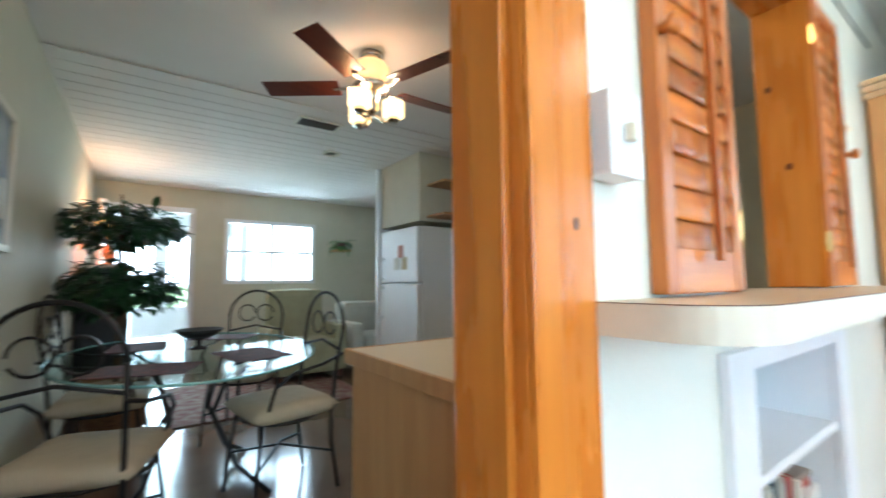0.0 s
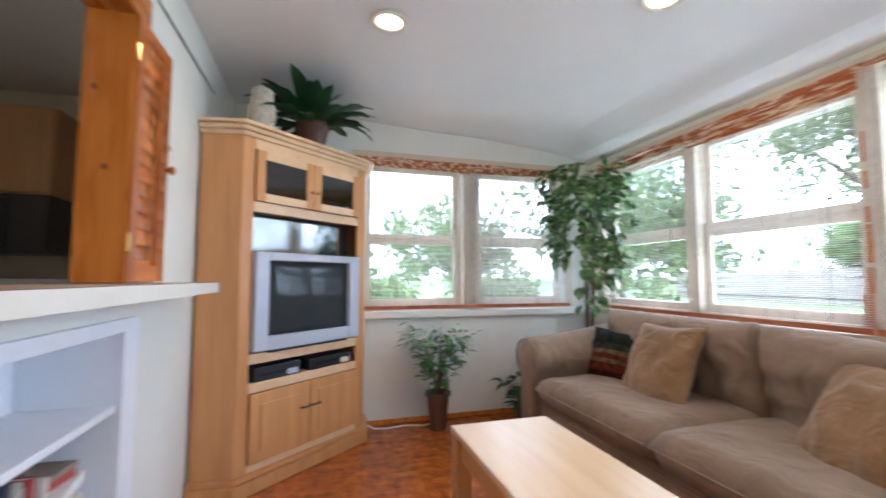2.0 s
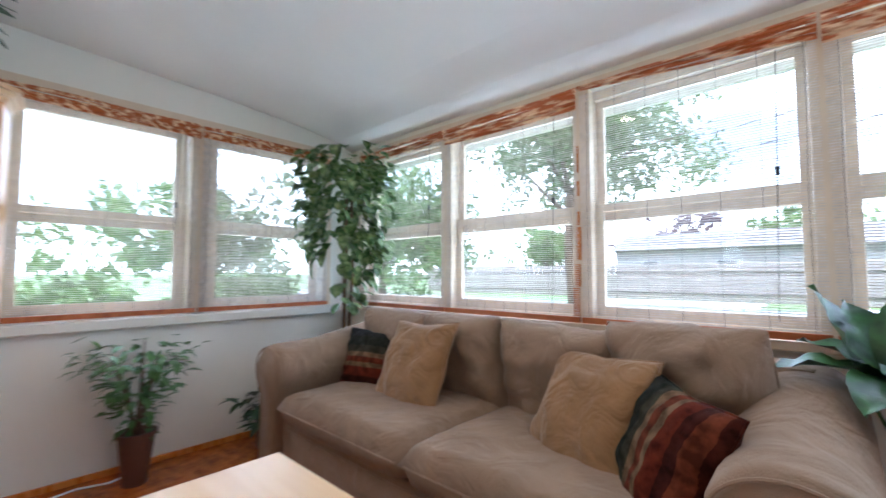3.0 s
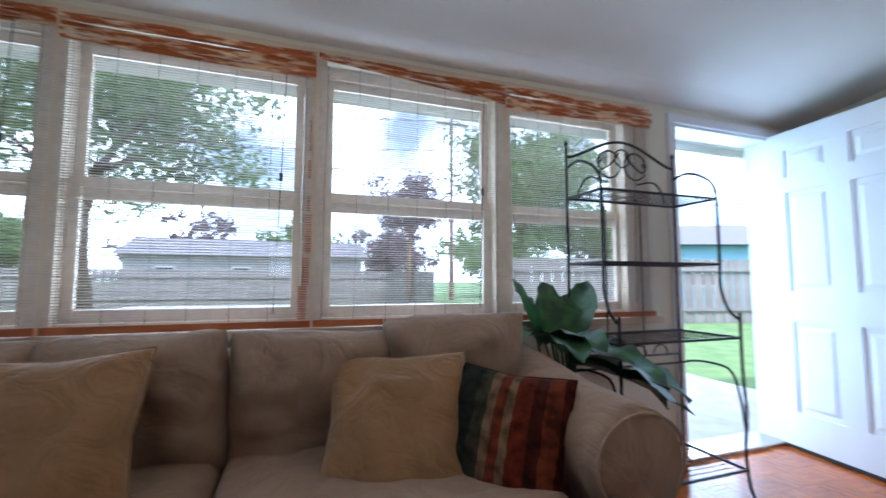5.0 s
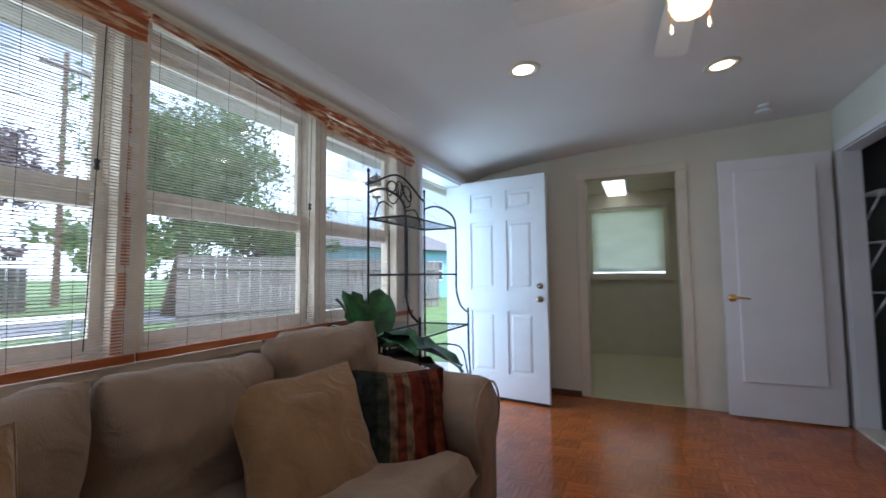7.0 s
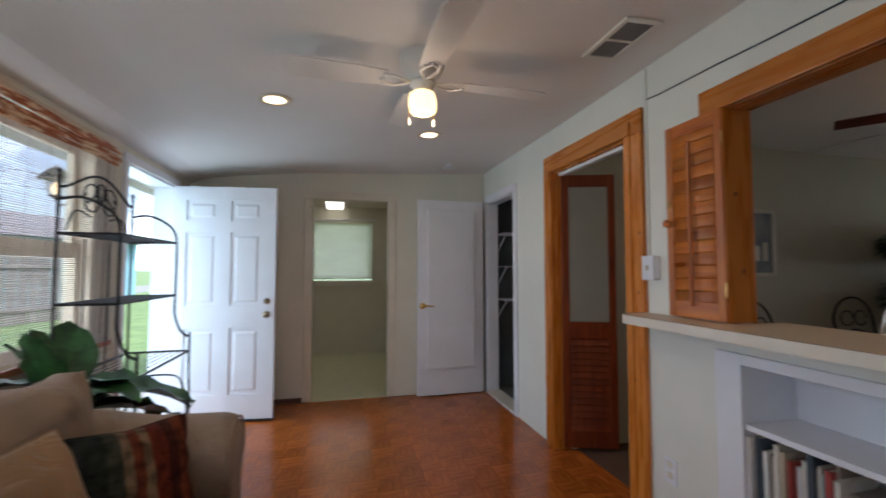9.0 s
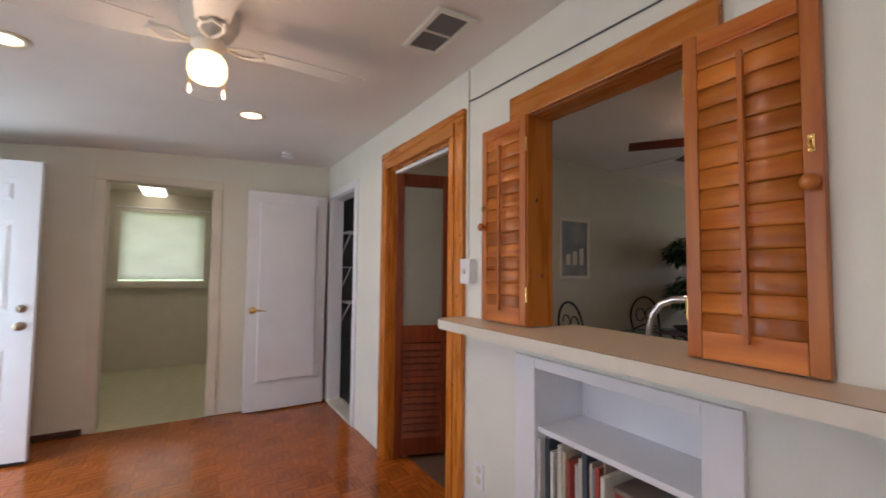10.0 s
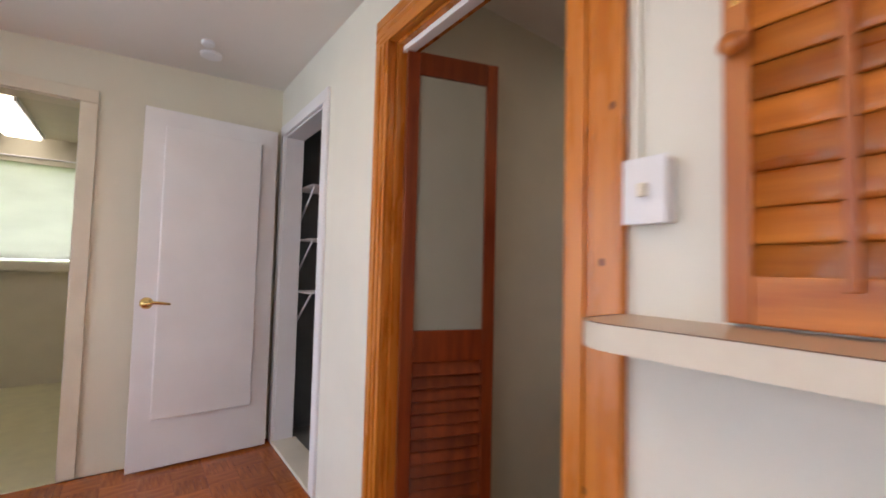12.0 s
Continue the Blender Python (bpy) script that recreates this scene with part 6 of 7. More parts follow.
for k in range(5):
    bm = B()
    box(bm, -1.28 + k * 0.56, -0.74 + k * 0.56, -1.269, -1.2505, 0.12, 0.66, 0.004)
    part("door", bm, OAK, t)
    bm = B()
    box(bm, -1.28 + k * 0.56, -0.74 + k * 0.56, -1.269, -1.2505, 0.68, 0.85, 0.004)
    part("drawer", bm, OAK, t)
t = thing("kitchen_worktop", "beige laminate worktop with oak edging", "worktop", Matrix.Translation((0.3, -0.95, 0.87)))
bm = B()
box(bm, -1.34, 1.575, -1.275, -0.665, 0.8705, 0.912, 0.003)
box(bm, 1.113, 1.575, -0.6645, -0.56, 0.8705, 0.912, 0.003)
part("top", bm, LAMINATE, t)
bm = B()
box(bm, 1.576, 1.59, -1.288, -0.56, 0.8705, 0.913, 0.003)
box(bm, -1.34, 1.5755, -1.289, -1.2755, 0.8705, 0.913, 0.003)
part("edging", bm, OAK, t)
t = thing("faucet", "curved chrome kitchen faucet", "faucet", Matrix.Translation((0.95, -0.86, 0.912)))
bm = B()
tube(bm, [(0.92, -0.87, 0.913), (0.92, -0.87, 1.0), (0.918, -0.872, 1.08), (0.905, -0.876, 1.14), (0.875, -0.884, 1.185), (0.83, -0.9, 1.208), (0.78, -0.915, 1.212), (0.735, -0.925, 1.2), (0.715, -0.93, 1.18)], 0.016, 12, radii=[0.022, 0.018, 0.016, 0.016, 0.016, 0.016, 0.016, 0.017, 0.015])
part("spout", bm, CHROME, t, smooth=True)
bm = B()
lathe(bm, [(0.03, 0.913), (0.028, 0.93), (0.02, 0.94)], (0.92, -0.87, 0), 16)
part("base", bm, CHROME, t, smooth=True)
bm = B()
tube(bm, [(1.05, -0.8, 0.9135), (1.05, -0.8, 0.96), (1.1, -0.82, 0.99)], 0.012, 8)
part("lever", bm, CHROME, t, smooth=True)
# stove and microwave at the far end
t = thing("stove", "white freestanding kitchen stove with dark oven door", "stove", Matrix.Translation((-1.03, -1.7, 0)))
bm = B()
box(bm, KX0 + 0.01, -0.72, -2.1, -1.35, 0.0, 0.91, 0.01)
part("body", bm, WHITE, t)
bm = B()
box(bm, KX0 + 0.01, KX0 + 0.09, -2.1, -1.35, 0.9105, 1.1, 0.01)
part("backsplash", bm, WHITE, t)
bm = B()
box(bm, -0.719, -0.7, -2.02, -1.43, 0.3, 0.7, 0.004)
part("oven_door", bm, BLACK, t)
t = thing("microwave", "black microwave mounted over the stove", "microwave", Matrix.Translation((-1.2, -1.7, 1.25)))
bm = B()
box(bm, KX0 + 0.005, -0.98, -2.1, -1.35, 1.25, 1.6, 0.006)
part("case", bm, BLACK, t)
bm = B()
box(bm, -0.979, -0.965, -2.08, -1.55, 1.28, 1.57, 0.004)
part("door", bm, SCREEN, t)
t = thing("upper_cabinet", "oak wall cabinet over the microwave", "cabinet", Matrix.Translation((-1.2, -1.7, 1.6)))
bm = B()
box(bm, KX0 + 0.005, -1.03, -2.1, -1.35, 1.605, 2.15, 0.004)
part("body", bm, OAK, t)
for y in (-2.09, -1.72):
    bm = B()
    box(bm, -1.029, -1.012, y, y + 0.36, 1.62, 2.13, 0.004)
    part("door", bm, OAK, t)

# refrigerator with cupboard above
FRX, FRY = 0.04, -3.32
t = thing("refrigerator", "white top-freezer refrigerator with papers on it", "refrigerator", Matrix.Translation((FRX - 0.35, FRY - 0.35, 0)))
bm = B()
box(bm, FRX - 0.7, FRX - 0.06, FRY - 0.72, FRY, 0.03, 1.65, 0.012)
part("body", bm, WHITE, t)
for z0, z1, nm in ((0.1, 1.1, "fridge_door"), (1.115, 1.645, "freezer_door")):
    bm = B()
    box(bm, FRX - 0.059, FRX, FRY - 0.72, FRY, z0, z1, 0.012)
    dr = part(nm, bm, WHITE, t)
    bm = B()
    y = FRY - 0.66
    za, zb = (z1 - 0.35, z1 - 0.03) if nm == "fridge_door" else (z0 + 0.03, z0 + 0.25)
    tube(bm, [(FRX, y, za), (FRX + 0.04, y, za + 0.03), (FRX + 0.04, y, zb - 0.03), (FRX, y, zb)], 0.012, 8)
    part("handle", bm, WHITE, dr)
for k, (y, z) in enumerate(((-3.62, 1.42), (-3.7, 1.3), (-3.55, 1.3))):
    q = thing("fridge_magnet", "small coloured paper held on the refrigerator", "magnet", Matrix.Translation((FRX, y, z)), "fridge papers")
    bm = B()
    box(bm, FRX + 0.0005, FRX + 0.003, y - 0.05, y + 0.05, z - 0.06, z + 0.06)
    part("paper", bm, material("fridge_paper", ((0.6, 0.3, 0.25), (0.62, 0.6, 0.55), (0.6, 0.5, 0.3))[k], 0.7, bump=0), q)
t = thing("pantry_cupboard", "beige cupboard above and beside the refrigerator", "cupboard", Matrix.Translation((-0.35, -3.7, 0)))
bm = B()
box(bm, FRX - 0.7, FRX - 0.02, FRY - 0.74, FRY + 0.02, 1.69, KZ - 0.012, 0.004)
part("upper_body", bm, KWALL, t)
bm = B()
box(bm, FRX - 0.72, FRX + 0.02, FRY - 0.8, FRY - 0.745, 0, KZ - 0.012, 0.003)
part("side_panel", bm, WHITE, t)
for z in (1.72, 2.02):
    bm = B()
    box(bm, FRX - 0.75, FRX - 0.1, FRY + 0.021, FRY + 0.3, z, z + 0.022, 0.003)
    part("shelf", bm, OAK, t)

# dining table and chairs
t = thing("dining_table", "oval glass dining table on black iron legs", "table", Matrix.Translation((1.85, -2.85, 0)))
bm = B()
pts = [(1.85 + 0.62 * math.cos(k * math.tau / 40), -2.85 + 0.95 * math.sin(k * math.tau / 40)) for k in range(40)]
plate(bm, pts, 0.735, 0.747)
TGLASS = clear_glass("table_glass", (0.85, 0.93, 0.93), gloss=0.1)
part("tabletop", bm, TGLASS, t, "clear glass top").visible_shadow = False
bm = B()
tube(bm, [(x, y, 0.741) for x, y in pts] + [(pts[0][0], pts[0][1], 0.741)], 0.0065, 6, cap=False)
part("glass_edge", bm, material("green_glass_edge", (0.2, 0.33, 0.31), 0.15, bump=0), t, "greenish polished glass edge")
for k in range(4):
    a = radians(45 + 90 * k)
    c, s_ = math.cos(a), math.sin(a)
    bm = B()
    tube(bm, [(1.85 + 0.5 * c, -2.85 + 0.5 * s_, 0), (1.85 + 0.3 * c, -2.85 + 0.3 * s_, 0.12), (1.85 + 0.14 * c, -2.85 + 0.14 * s_, 0.4), (1.85 + 0.25 * c, -2.85 + 0.25 * s_, 0.66), (1.85 + 0.42 * c, -2.85 + 0.42 * s_, 0.733)], 0.013, 8)
    part("leg", bm, IRON, t, smooth=True)
SEATC = material("cream_seat", (0.5, 0.4, 0.28), 0.85, var=0.06, scale=12, bump=0.2, bump_scale=200)


def dining_chair(m):
    """Iron chair: cream pad, hooped back with scrolls; the back is at +y."""
    t = thing("dining_chair", "black iron dining chair with a cream padded seat", "chair", m, "chairs round the table")
    bm = B()
    cushion(bm, 0.46, 0.45, 0.1, Matrix.Translation((0, 0, 0.455)), p=6, nx=12, ny=12, puff=0.4, wob=0.004, seed=2)
    part("seat", bm, SEATC, t, "cream padded seat", local=True, smooth=True)
    bm = B()
    tube(bm, [(0.2 * math.cos(k * math.tau / 20) * 1.05, 0.2 * math.sin(k * math.tau / 20), 0.405) for k in range(21)], 0.009, 6)
    part("seat_frame", bm, IRON, t, local=True)
    for s_ in (-1, 1):
        bm = B()
        tube(bm, [(s_ * 0.17, -0.17, 0.41), (s_ * 0.19, -0.2, 0.2), (s_ * 0.2, -0.22, 0)], 0.01, 7)
        part("leg", bm, IRON, t, local=True, smooth=True)
        bm = B()
        tube(bm, [(s_ * 0.2, 0.24, 0), (s_ * 0.19, 0.2, 0.25), (s_ * 0.19, 0.2, 0.41), (s_ * 0.2, 0.23, 0.7), (s_ * 0.21, 0.26, 0.85)], 0.01, 7)
        part("leg", bm, IRON, t, local=True, smooth=True)
        bm = B()
        tube(bm, [(s_ * 0.21, 0.26, 0.72), (s_ * 0.23, 0.12, 0.68), (s_ * 0.25, -0.05, 0.66), (s_ * 0.24, -0.14, 0.6), (s_ * 0.19, -0.16, 0.45)], 0.009, 7)
        part("arm", bm, IRON, t, local=True, smooth=True)
        bm = B()
        tube(bm, [Vector((p_.x, 0.255 + 0.03 * (p_.z - 0.8), p_.z)) for p_ in arc((s_ * 0.07, 0, 0.88), 0.065, 0, 330, 16, (1, 0, 0), (0, 0, 1))], 0.006, 6)
        part("scroll", bm, IRON, t, local=True, smooth=True)
    bm = B()
    tube(bm, [Vector((p_.x, 0.26 + 0.05 * (p_.z - 0.85), p_.z)) for p_ in arc((0, 0, 0.85), 0.21, 0, 180, 18, (1, 0, 0), (0, 0, 1))], 0.01, 7)
    part("hoop", bm, IRON, t, local=True, smooth=True)
    bm = B()
    tube(bm, [(-0.2, 0.24, 0.74), (0, 0.25, 0.78), (0.2, 0.24, 0.74)], 0.008, 7)
    part("back_rail", bm, IRON, t, local=True, smooth=True)
    bm = B()
    tube(bm, [(-0.19, -0.2, 0.2), (0, 0.0, 0.24), (0.19, 0.2, 0.2)], 0.007, 6)
    tube(bm, [(0.19, -0.2, 0.2), (0, 0.0, 0.255), (-0.19, 0.2, 0.2)], 0.007, 6)
    part("stretcher", bm, IRON, t, local=True, smooth=True)
    return t


MATS = material("woven_placemat", (0.03, 0.03, 0.035), 0.9, scale=40, bump=0.4, bump_scale=200, hue2=(0.16, 0.06, 0.06))
for x, y, a in ((1.62, -2.45, 100), (2.08, -2.3, -20), (1.62, -3.35, 150), (2.1, -3.15, -95)):
    q = thing("placemat", "dark woven placemat on the glass table", "placemat", Matrix.Translation((x, y, 0.7475)) @ Matrix.Rotation(radians(a), 4, "Z"), "placemats")
    bm = B()
    box(bm, -0.2, 0.2, -0.14, 0.14, 0, 0.004, 0.0015)
    part("weave", bm, MATS, q, local=True)
q = thing("fruit_bowl", "dark footed bowl at the middle of the table", "bowl", Matrix.Translation((1.82, -2.85, 0.7475)))
bm = B()
lathe(bm, [(0.05, 0), (0.05, 0.008), (0.015, 0.02), (0.015, 0.05), (0.08, 0.07), (0.13, 0.11), (0.125, 0.112), (0.07, 0.078), (0.004, 0.07)], (0, 0, 0), 20)
part("bowl", bm, IRON, q, local=True, smooth=True)


ch = dining_chair(Matrix.Translation((1.45, -2.5, 0)) @ Matrix.Rotation(radians(100), 4, "Z"))
for x, y, a in ((2.24, -2.2, -20), (1.45, -3.55, 150), (2.25, -3.25, -95)):
    copy_thing(ch, Matrix.Translation((x, y, 0)) @ Matrix.Rotation(radians(a), 4, "Z"))


WICKER = material("brown_wicker", (0.16, 0.07, 0.025), 0.7, scale=40, stretch=(1, 1, 3), bump=0.6, bump_scale=90, hue2=(0.34, 0.17, 0.07))


def tier_leaf(rnd):
    tier = rnd.random() < 0.5
    a, r = rnd.uniform(0, math.tau), math.sqrt(rnd.random())
    z0, rr, hh = (1.52, 0.35, 0.22) if tier else (1.06, 0.34, 0.26)
    z = z0 + hh * (rnd.uniform(-0.6, 1.0) * math.sqrt(max(0.05, 1 - r * r)) )
    return Vector((rr * r * math.cos(a), rr * r * math.sin(a), z)), Vector((math.cos(a) + rnd.uniform(-0.6, 0.6), math.sin(a) + rnd.uniform(-0.6, 0.6), rnd.uniform(-0.7, 0.4)))


bushy("indoor_tree", (2.22, -3.9, 0), [(0.02, 0.02, 1.35), (-0.03, 0.03, 1.2)], 1700, 0.1, 0.05, LEAF_D, "two-tiered dark green indoor tree in a wicker pot", tier_leaf, (0.17, 0.21, 0.46), 41, 0.02, WICKER)
t = thing("display_cabinet", "dark cabinet with glazed doors and pale top", "cabinet", Matrix.Translation((2.3, -5.2, 0)))
bm = B()
box(bm, 2.2, 2.56, -5.6, -4.85, 0, 1.27, 0.006)
part("body", bm, BLACK, t)
bm = B()
box(bm, 2.17, 2.565, -5.63, -4.82, 1.2705, 1.3, 0.004)
part("top", bm, CREAM, t)
for y in (-5.57, -5.2):
    bm = B()
    box(bm, 2.185, 2.1995, y, y + 0.33, 0.2, 1.2, 0.003)
    dd = part("door", bm, IRON, t)
    bm = B()
    box(bm, 2.18, 2.1845, y + 0.05, y + 0.28, 0.3, 1.12)
    part("pane", bm, SCREEN, dd)
t = thing("table_lamp", "lit table lamp with an amber pleated shade", "lamp", Matrix.Translation((2.36, -5.1, 1.3005)))
bm = B()
lathe(bm, [(0.07, 1.3005), (0.07, 1.315), (0.02, 1.33), (0.055, 1.4), (0.05, 1.47), (0.015, 1.52), (0.012, 1.6)], (2.36, -5.1, 0), 18)
part("base", bm, OAK, t, smooth=True)
bm = B()
lathe(bm, [(0.19, 1.57), (0.1, 1.76), (0.097, 1.76), (0.187, 1.57)], (2.36, -5.1, 0), 24)
part("shade", bm, glow("lamp_shade_glow", (1.0, 0.5, 0.16), 0.55), t, "glowing amber shade")
point_lamp("table_lamp_light", (2.36, -5.1, 1.8), 1.6, (1, 0.6, 0.28), 0.05)
t = thing("framed_picture", "framed pale print on the dining wall", "picture", Matrix.Translation((KX1, -2.28, 1.25)))
bm = B()
for a in ((-2.48, -2.45, 1.25, 1.82), (-2.1, -2.07, 1.25, 1.82), (-2.4495, -2.1005, 1.25, 1.28), (-2.4495, -2.1005, 1.79, 1.82)):
    box(bm, KX1 - 0.022, KX1 - 0.001, *a, 0.004)
part("frame", bm, CREAM, t)
bm = B()
box(bm, KX1 - 0.008, KX1 - 0.002, -2.449, -2.101, 1.281, 1.789)
part("print", bm, material("grey_print", (0.16, 0.19, 0.22), 0.6, scale=5, bump=0, hue2=(0.4, 0.4, 0.38)), t)
for k in range(3):
    bm = B()
    box(bm, KX1 - 0.0105, KX1 - 0.0085, -2.4 + k * 0.09, -2.345 + k * 0.09, 1.38, 1.54 - 0.03 * k, 0.001)
    part("print_shape", bm, CREAM, t)
t = thing("armchair", "olive upholstered armchair by the window", "armchair", Matrix.Translation((0.5, -5.2, 0)))
OLIVE = material("olive_fabric", (0.36, 0.33, 0.2), 0.9, var=0.1, bump=0.3, bump_scale=200)
bm = B()
box(bm, 0.1, 0.85, -5.6, -4.9, 0.08, 0.45, 0.05)
part("seat", bm, OLIVE, t)
bm = B()
box(bm, 0.12, 0.83, -5.75, -5.5, 0.3, 1.05, 0.09)
part("backrest", bm, OLIVE, t)
for x in (0.02, 0.78):
    bm = B()
    box(bm, x, x + 0.15, -5.6, -4.95, 0.08, 0.62, 0.05)
    part("arm", bm, OLIVE, t)
for x in (0.1, 0.85):
    for y in (-5.6, -5.0):
        bm = B()
        box(bm, x - 0.025, x + 0.025, y - 0.025, y + 0.025, 0, 0.08)
        part("foot", bm, POT, t)
t = thing("cream_loveseat", "pale cream upholstered loveseat by the front window", "sofa", Matrix.Translation((-0.45, -5.2, 0)))
CREAMF = material("cream_upholstery", (0.5, 0.47, 0.4), 0.9, var=0.08, bump=0.3, bump_scale=200)
for nm, q, bv in (("base", (-0.9, -0.12, -5.75, -4.95, 0.08, 0.3), 0.03), ("seat_cushion", (-0.85, -0.2, -5.5, -4.9, 0.305, 0.46), 0.05), ("backrest", (-0.88, -0.14, -5.85, -5.51, 0.305, 0.86), 0.08), ("arm", (-0.19, -0.04, -5.8, -4.92, 0.08, 0.62), 0.05)):
    bm = B()
    box(bm, *q, bv)
    part(nm, bm, CREAMF, t)
for x in (-0.85, -0.15):
    for y in (-5.7, -5.0):
        bm = B()
        box(bm, x - 0.025, x + 0.025, y - 0.025, y + 0.025, 0, 0.08)
        part("foot", bm, POT, t)
t = thing("rug", "dark red patterned rug on the tile floor", "rug", Matrix.Translation((0.9, -4.7, 0)))
bm = B()
box(bm, 0.2, 1.9, -5.5, -4.0, -0.0055, 0.006, 0.003)
part("weave", bm, material("red_rug", (0.14, 0.03, 0.03), 0.95, scale=12, bump=0.4, hue2=(0.25, 0.2, 0.15)), t)
arum((-0.35, -6.1), 1.62, 22, 0.22, 0.05, LEAF, "trailing green plant on a wall bracket", 44, 0.07, 0.1, elev=(-0.2, 1.0), droop=0.9, stem=0.05)
t = thing("wall_bracket", "small wall shelf under a trailing plant", "shelf", Matrix.Translation((-0.35, KY0, 1.6)))
bm = B()
box(bm, -0.47, -0.23, KY0 + 0.001, KY0 + 0.28, 1.595, 1.62, 0.003)
part("shelf", bm, OAK, t)

t = thing("recessed_downlight", "lit recessed downlight over the kitchen sink", "downlight", Matrix.Translation((1.13, -1.22, KZ)))
bm = B()
lathe(bm, [(0.062, -0.001), (0.064, -0.005), (0.09, -0.006), (0.094, -0.001)], (1.13, -1.22, KZ), 24)
part("trim_ring", bm, CREAM, t)
bm = B()
lathe(bm, [(0.002, -0.007), (0.06, -0.006), (0.06, -0.0055)], (1.13, -1.22, KZ), 20)
part("bulb", bm, BULB, t, "glowing bulb")
area_lamp("sink_light", look((1.13, -1.22, KZ - 0.03), (1.0, -1.1, 0)), 0.1, 0.1, 1.1, (1, 0.72, 0.42))

v = thing("ceiling_vent", "grey-slatted air vent in the dining ceiling", "vent", Matrix.Translation((1.03, -3.17, KZ)))
bm = B()
for a in ((0.86, 1.2, -3.26, -3.24), (0.86, 1.2, -3.1, -3.08), (0.86, 0.88, -3.2395, -3.1005), (1.18, 1.2, -3.2395, -3.1005)):
    box(bm, *a, KZ - 0.02, KZ - 0.0085, 0.002)
part("frame", bm, WALL_W, v)
for k in range(7):
    bm = B()
    box(bm, 0.881, 1.179, -0.007, 0.007, -0.001, 0.0, m=Matrix.Translation((0, -3.23 + k * 0.02, KZ - 0.013)) @ Matrix.Rotation(0.6, 4, "X"))
    part("slat", bm, VENTG, v)
t = thing("recessed_downlight", "unlit pale recessed downlight in the boarded ceiling", "downlight", Matrix.Translation((0.67, -3.84, KZ)))
bm = B()
lathe(bm, [(0.05, -0.0085), (0.055, -0.012), (0.085, -0.014), (0.09, -0.0085)], (0.67, -3.84, KZ), 24)
part("trim_ring", bm, CREAM, t)

# dining fan with three lit shades
KFX, KFY = 1.13, -2.05
kf = thing("dining_ceiling_fan", "nickel ceiling fan with dark cherry blades and lit shades", "ceiling fan", Matrix.Translation((KFX, KFY, KZ)))
bm = B()
lathe(bm, [(0.06, -0.001), (0.065, -0.03), (0.03, -0.04), (0.02, -0.05)], (KFX, KFY, KZ), 24)
part("canopy", bm, NICKEL, kf, smooth=True)
bm = B()
lathe(bm, [(0.03, -0.0505), (0.085, -0.06), (0.1, -0.09), (0.09, -0.13), (0.06, -0.16), (0.03, -0.17)], (KFX, KFY, KZ), 24)
part("uplight_bowl", bm, glow("uplight_bowl_glass", (0.9, 0.5, 0.2), 0.28), kf, "dimly lit amber glass bowl", smooth=True)
bm = B()
lathe(bm, [(0.03, -0.1705), (0.09, -0.175), (0.1, -0.19), (0.09, -0.21), (0.05, -0.225), (0.04, -0.27), (0.045, -0.31), (0.02, -0.34)], (KFX, KFY, KZ), 24)
part("motor_housing", bm, NICKEL, kf, smooth=True)
CHERRY = material("cherry_blade", (0.09, 0.018, 0.01), 0.3, scale=4, stretch=(1, 6, 6), bump=0.03, hue2=(0.14, 0.03, 0.015))
for k in range(5):
    R = Matrix.Translation((KFX, KFY, KZ - 0.19)) @ Matrix.Rotation(radians(72 * k + 36), 4, "Z") @ Matrix.Rotation(radians(10), 4, "X")
    bm = B()
    box(bm, 0.17, 0.57, -0.06, 0.06, -0.003, 0.003, m=R)
    b_ = part("blade", bm, CHERRY, kf)
    bm = B()
    tube(bm, [R @ Vector(q) for q in ((0.06, 0, 0), (0.12, 0.02, -0.015), (0.2, 0.0, -0.006))], 0.009, 6)
    part("blade_iron", bm, NICKEL, b_)
AMBER = glow("amber_shade", (1.0, 0.62, 0.25), 0.62)
for k in range(3):
    a = radians(120 * k + 35)
    x, y = KFX + 0.12 * math.cos(a), KFY + 0.12 * math.sin(a)
    bm = B()
    tube(bm, [(KFX, KFY, KZ - 0.33), (KFX + 0.07 * math.cos(a), KFY + 0.07 * math.sin(a), KZ - 0.38), (x, y, KZ - 0.365)], 0.008, 6)
    lathe(bm, [(0.02, KZ - 0.38), (0.035, KZ - 0.365), (0.03, KZ - 0.35)], (x, y, 0), 12)
    am = part("light_arm", bm, NICKEL, kf)
    bm = B()
    lathe(bm, [(0.05, KZ - 0.349), (0.06, KZ - 0.34), (0.06, KZ - 0.265), (0.056, KZ - 0.265), (0.05, KZ - 0.34)], (x, y, 0), 18)
    part("shade", bm, AMBER, am, "glowing cylindrical glass shade")
    point_lamp("dining_fan_lamp", (x, y, KZ - 0.24), 0.22, WARM, 0.03)

# ---- outdoors ----
bm = B()
for (x0, x1, y0, y1) in ((-900, 900, 2.74, 900), (-900, -1.38, -900, 2.74), (6.68, 900, -900, 2.74), (-1.38, 6.68, -900, -8.52)):
    vs = [bm.verts.new(p_) for p_ in ((x0, y0, -0.14), (x1, y0, -0.14), (x1, y1, -0.14), (x0, y1, -0.14))]
    bm.faces.new(vs)
structure("ground", bm, GRASS, "sunlit green lawn around the house", "lawn")
bm = B()
box(bm, -60, 60, 13.5, 18.5, -0.2, -0.125)
structure("road", bm, material("asphalt", (0.16, 0.16, 0.17), 0.9, var=0.15, scale=8, bump=0.4), "grey asphalt street beyond the yard", "road")
bm = B()
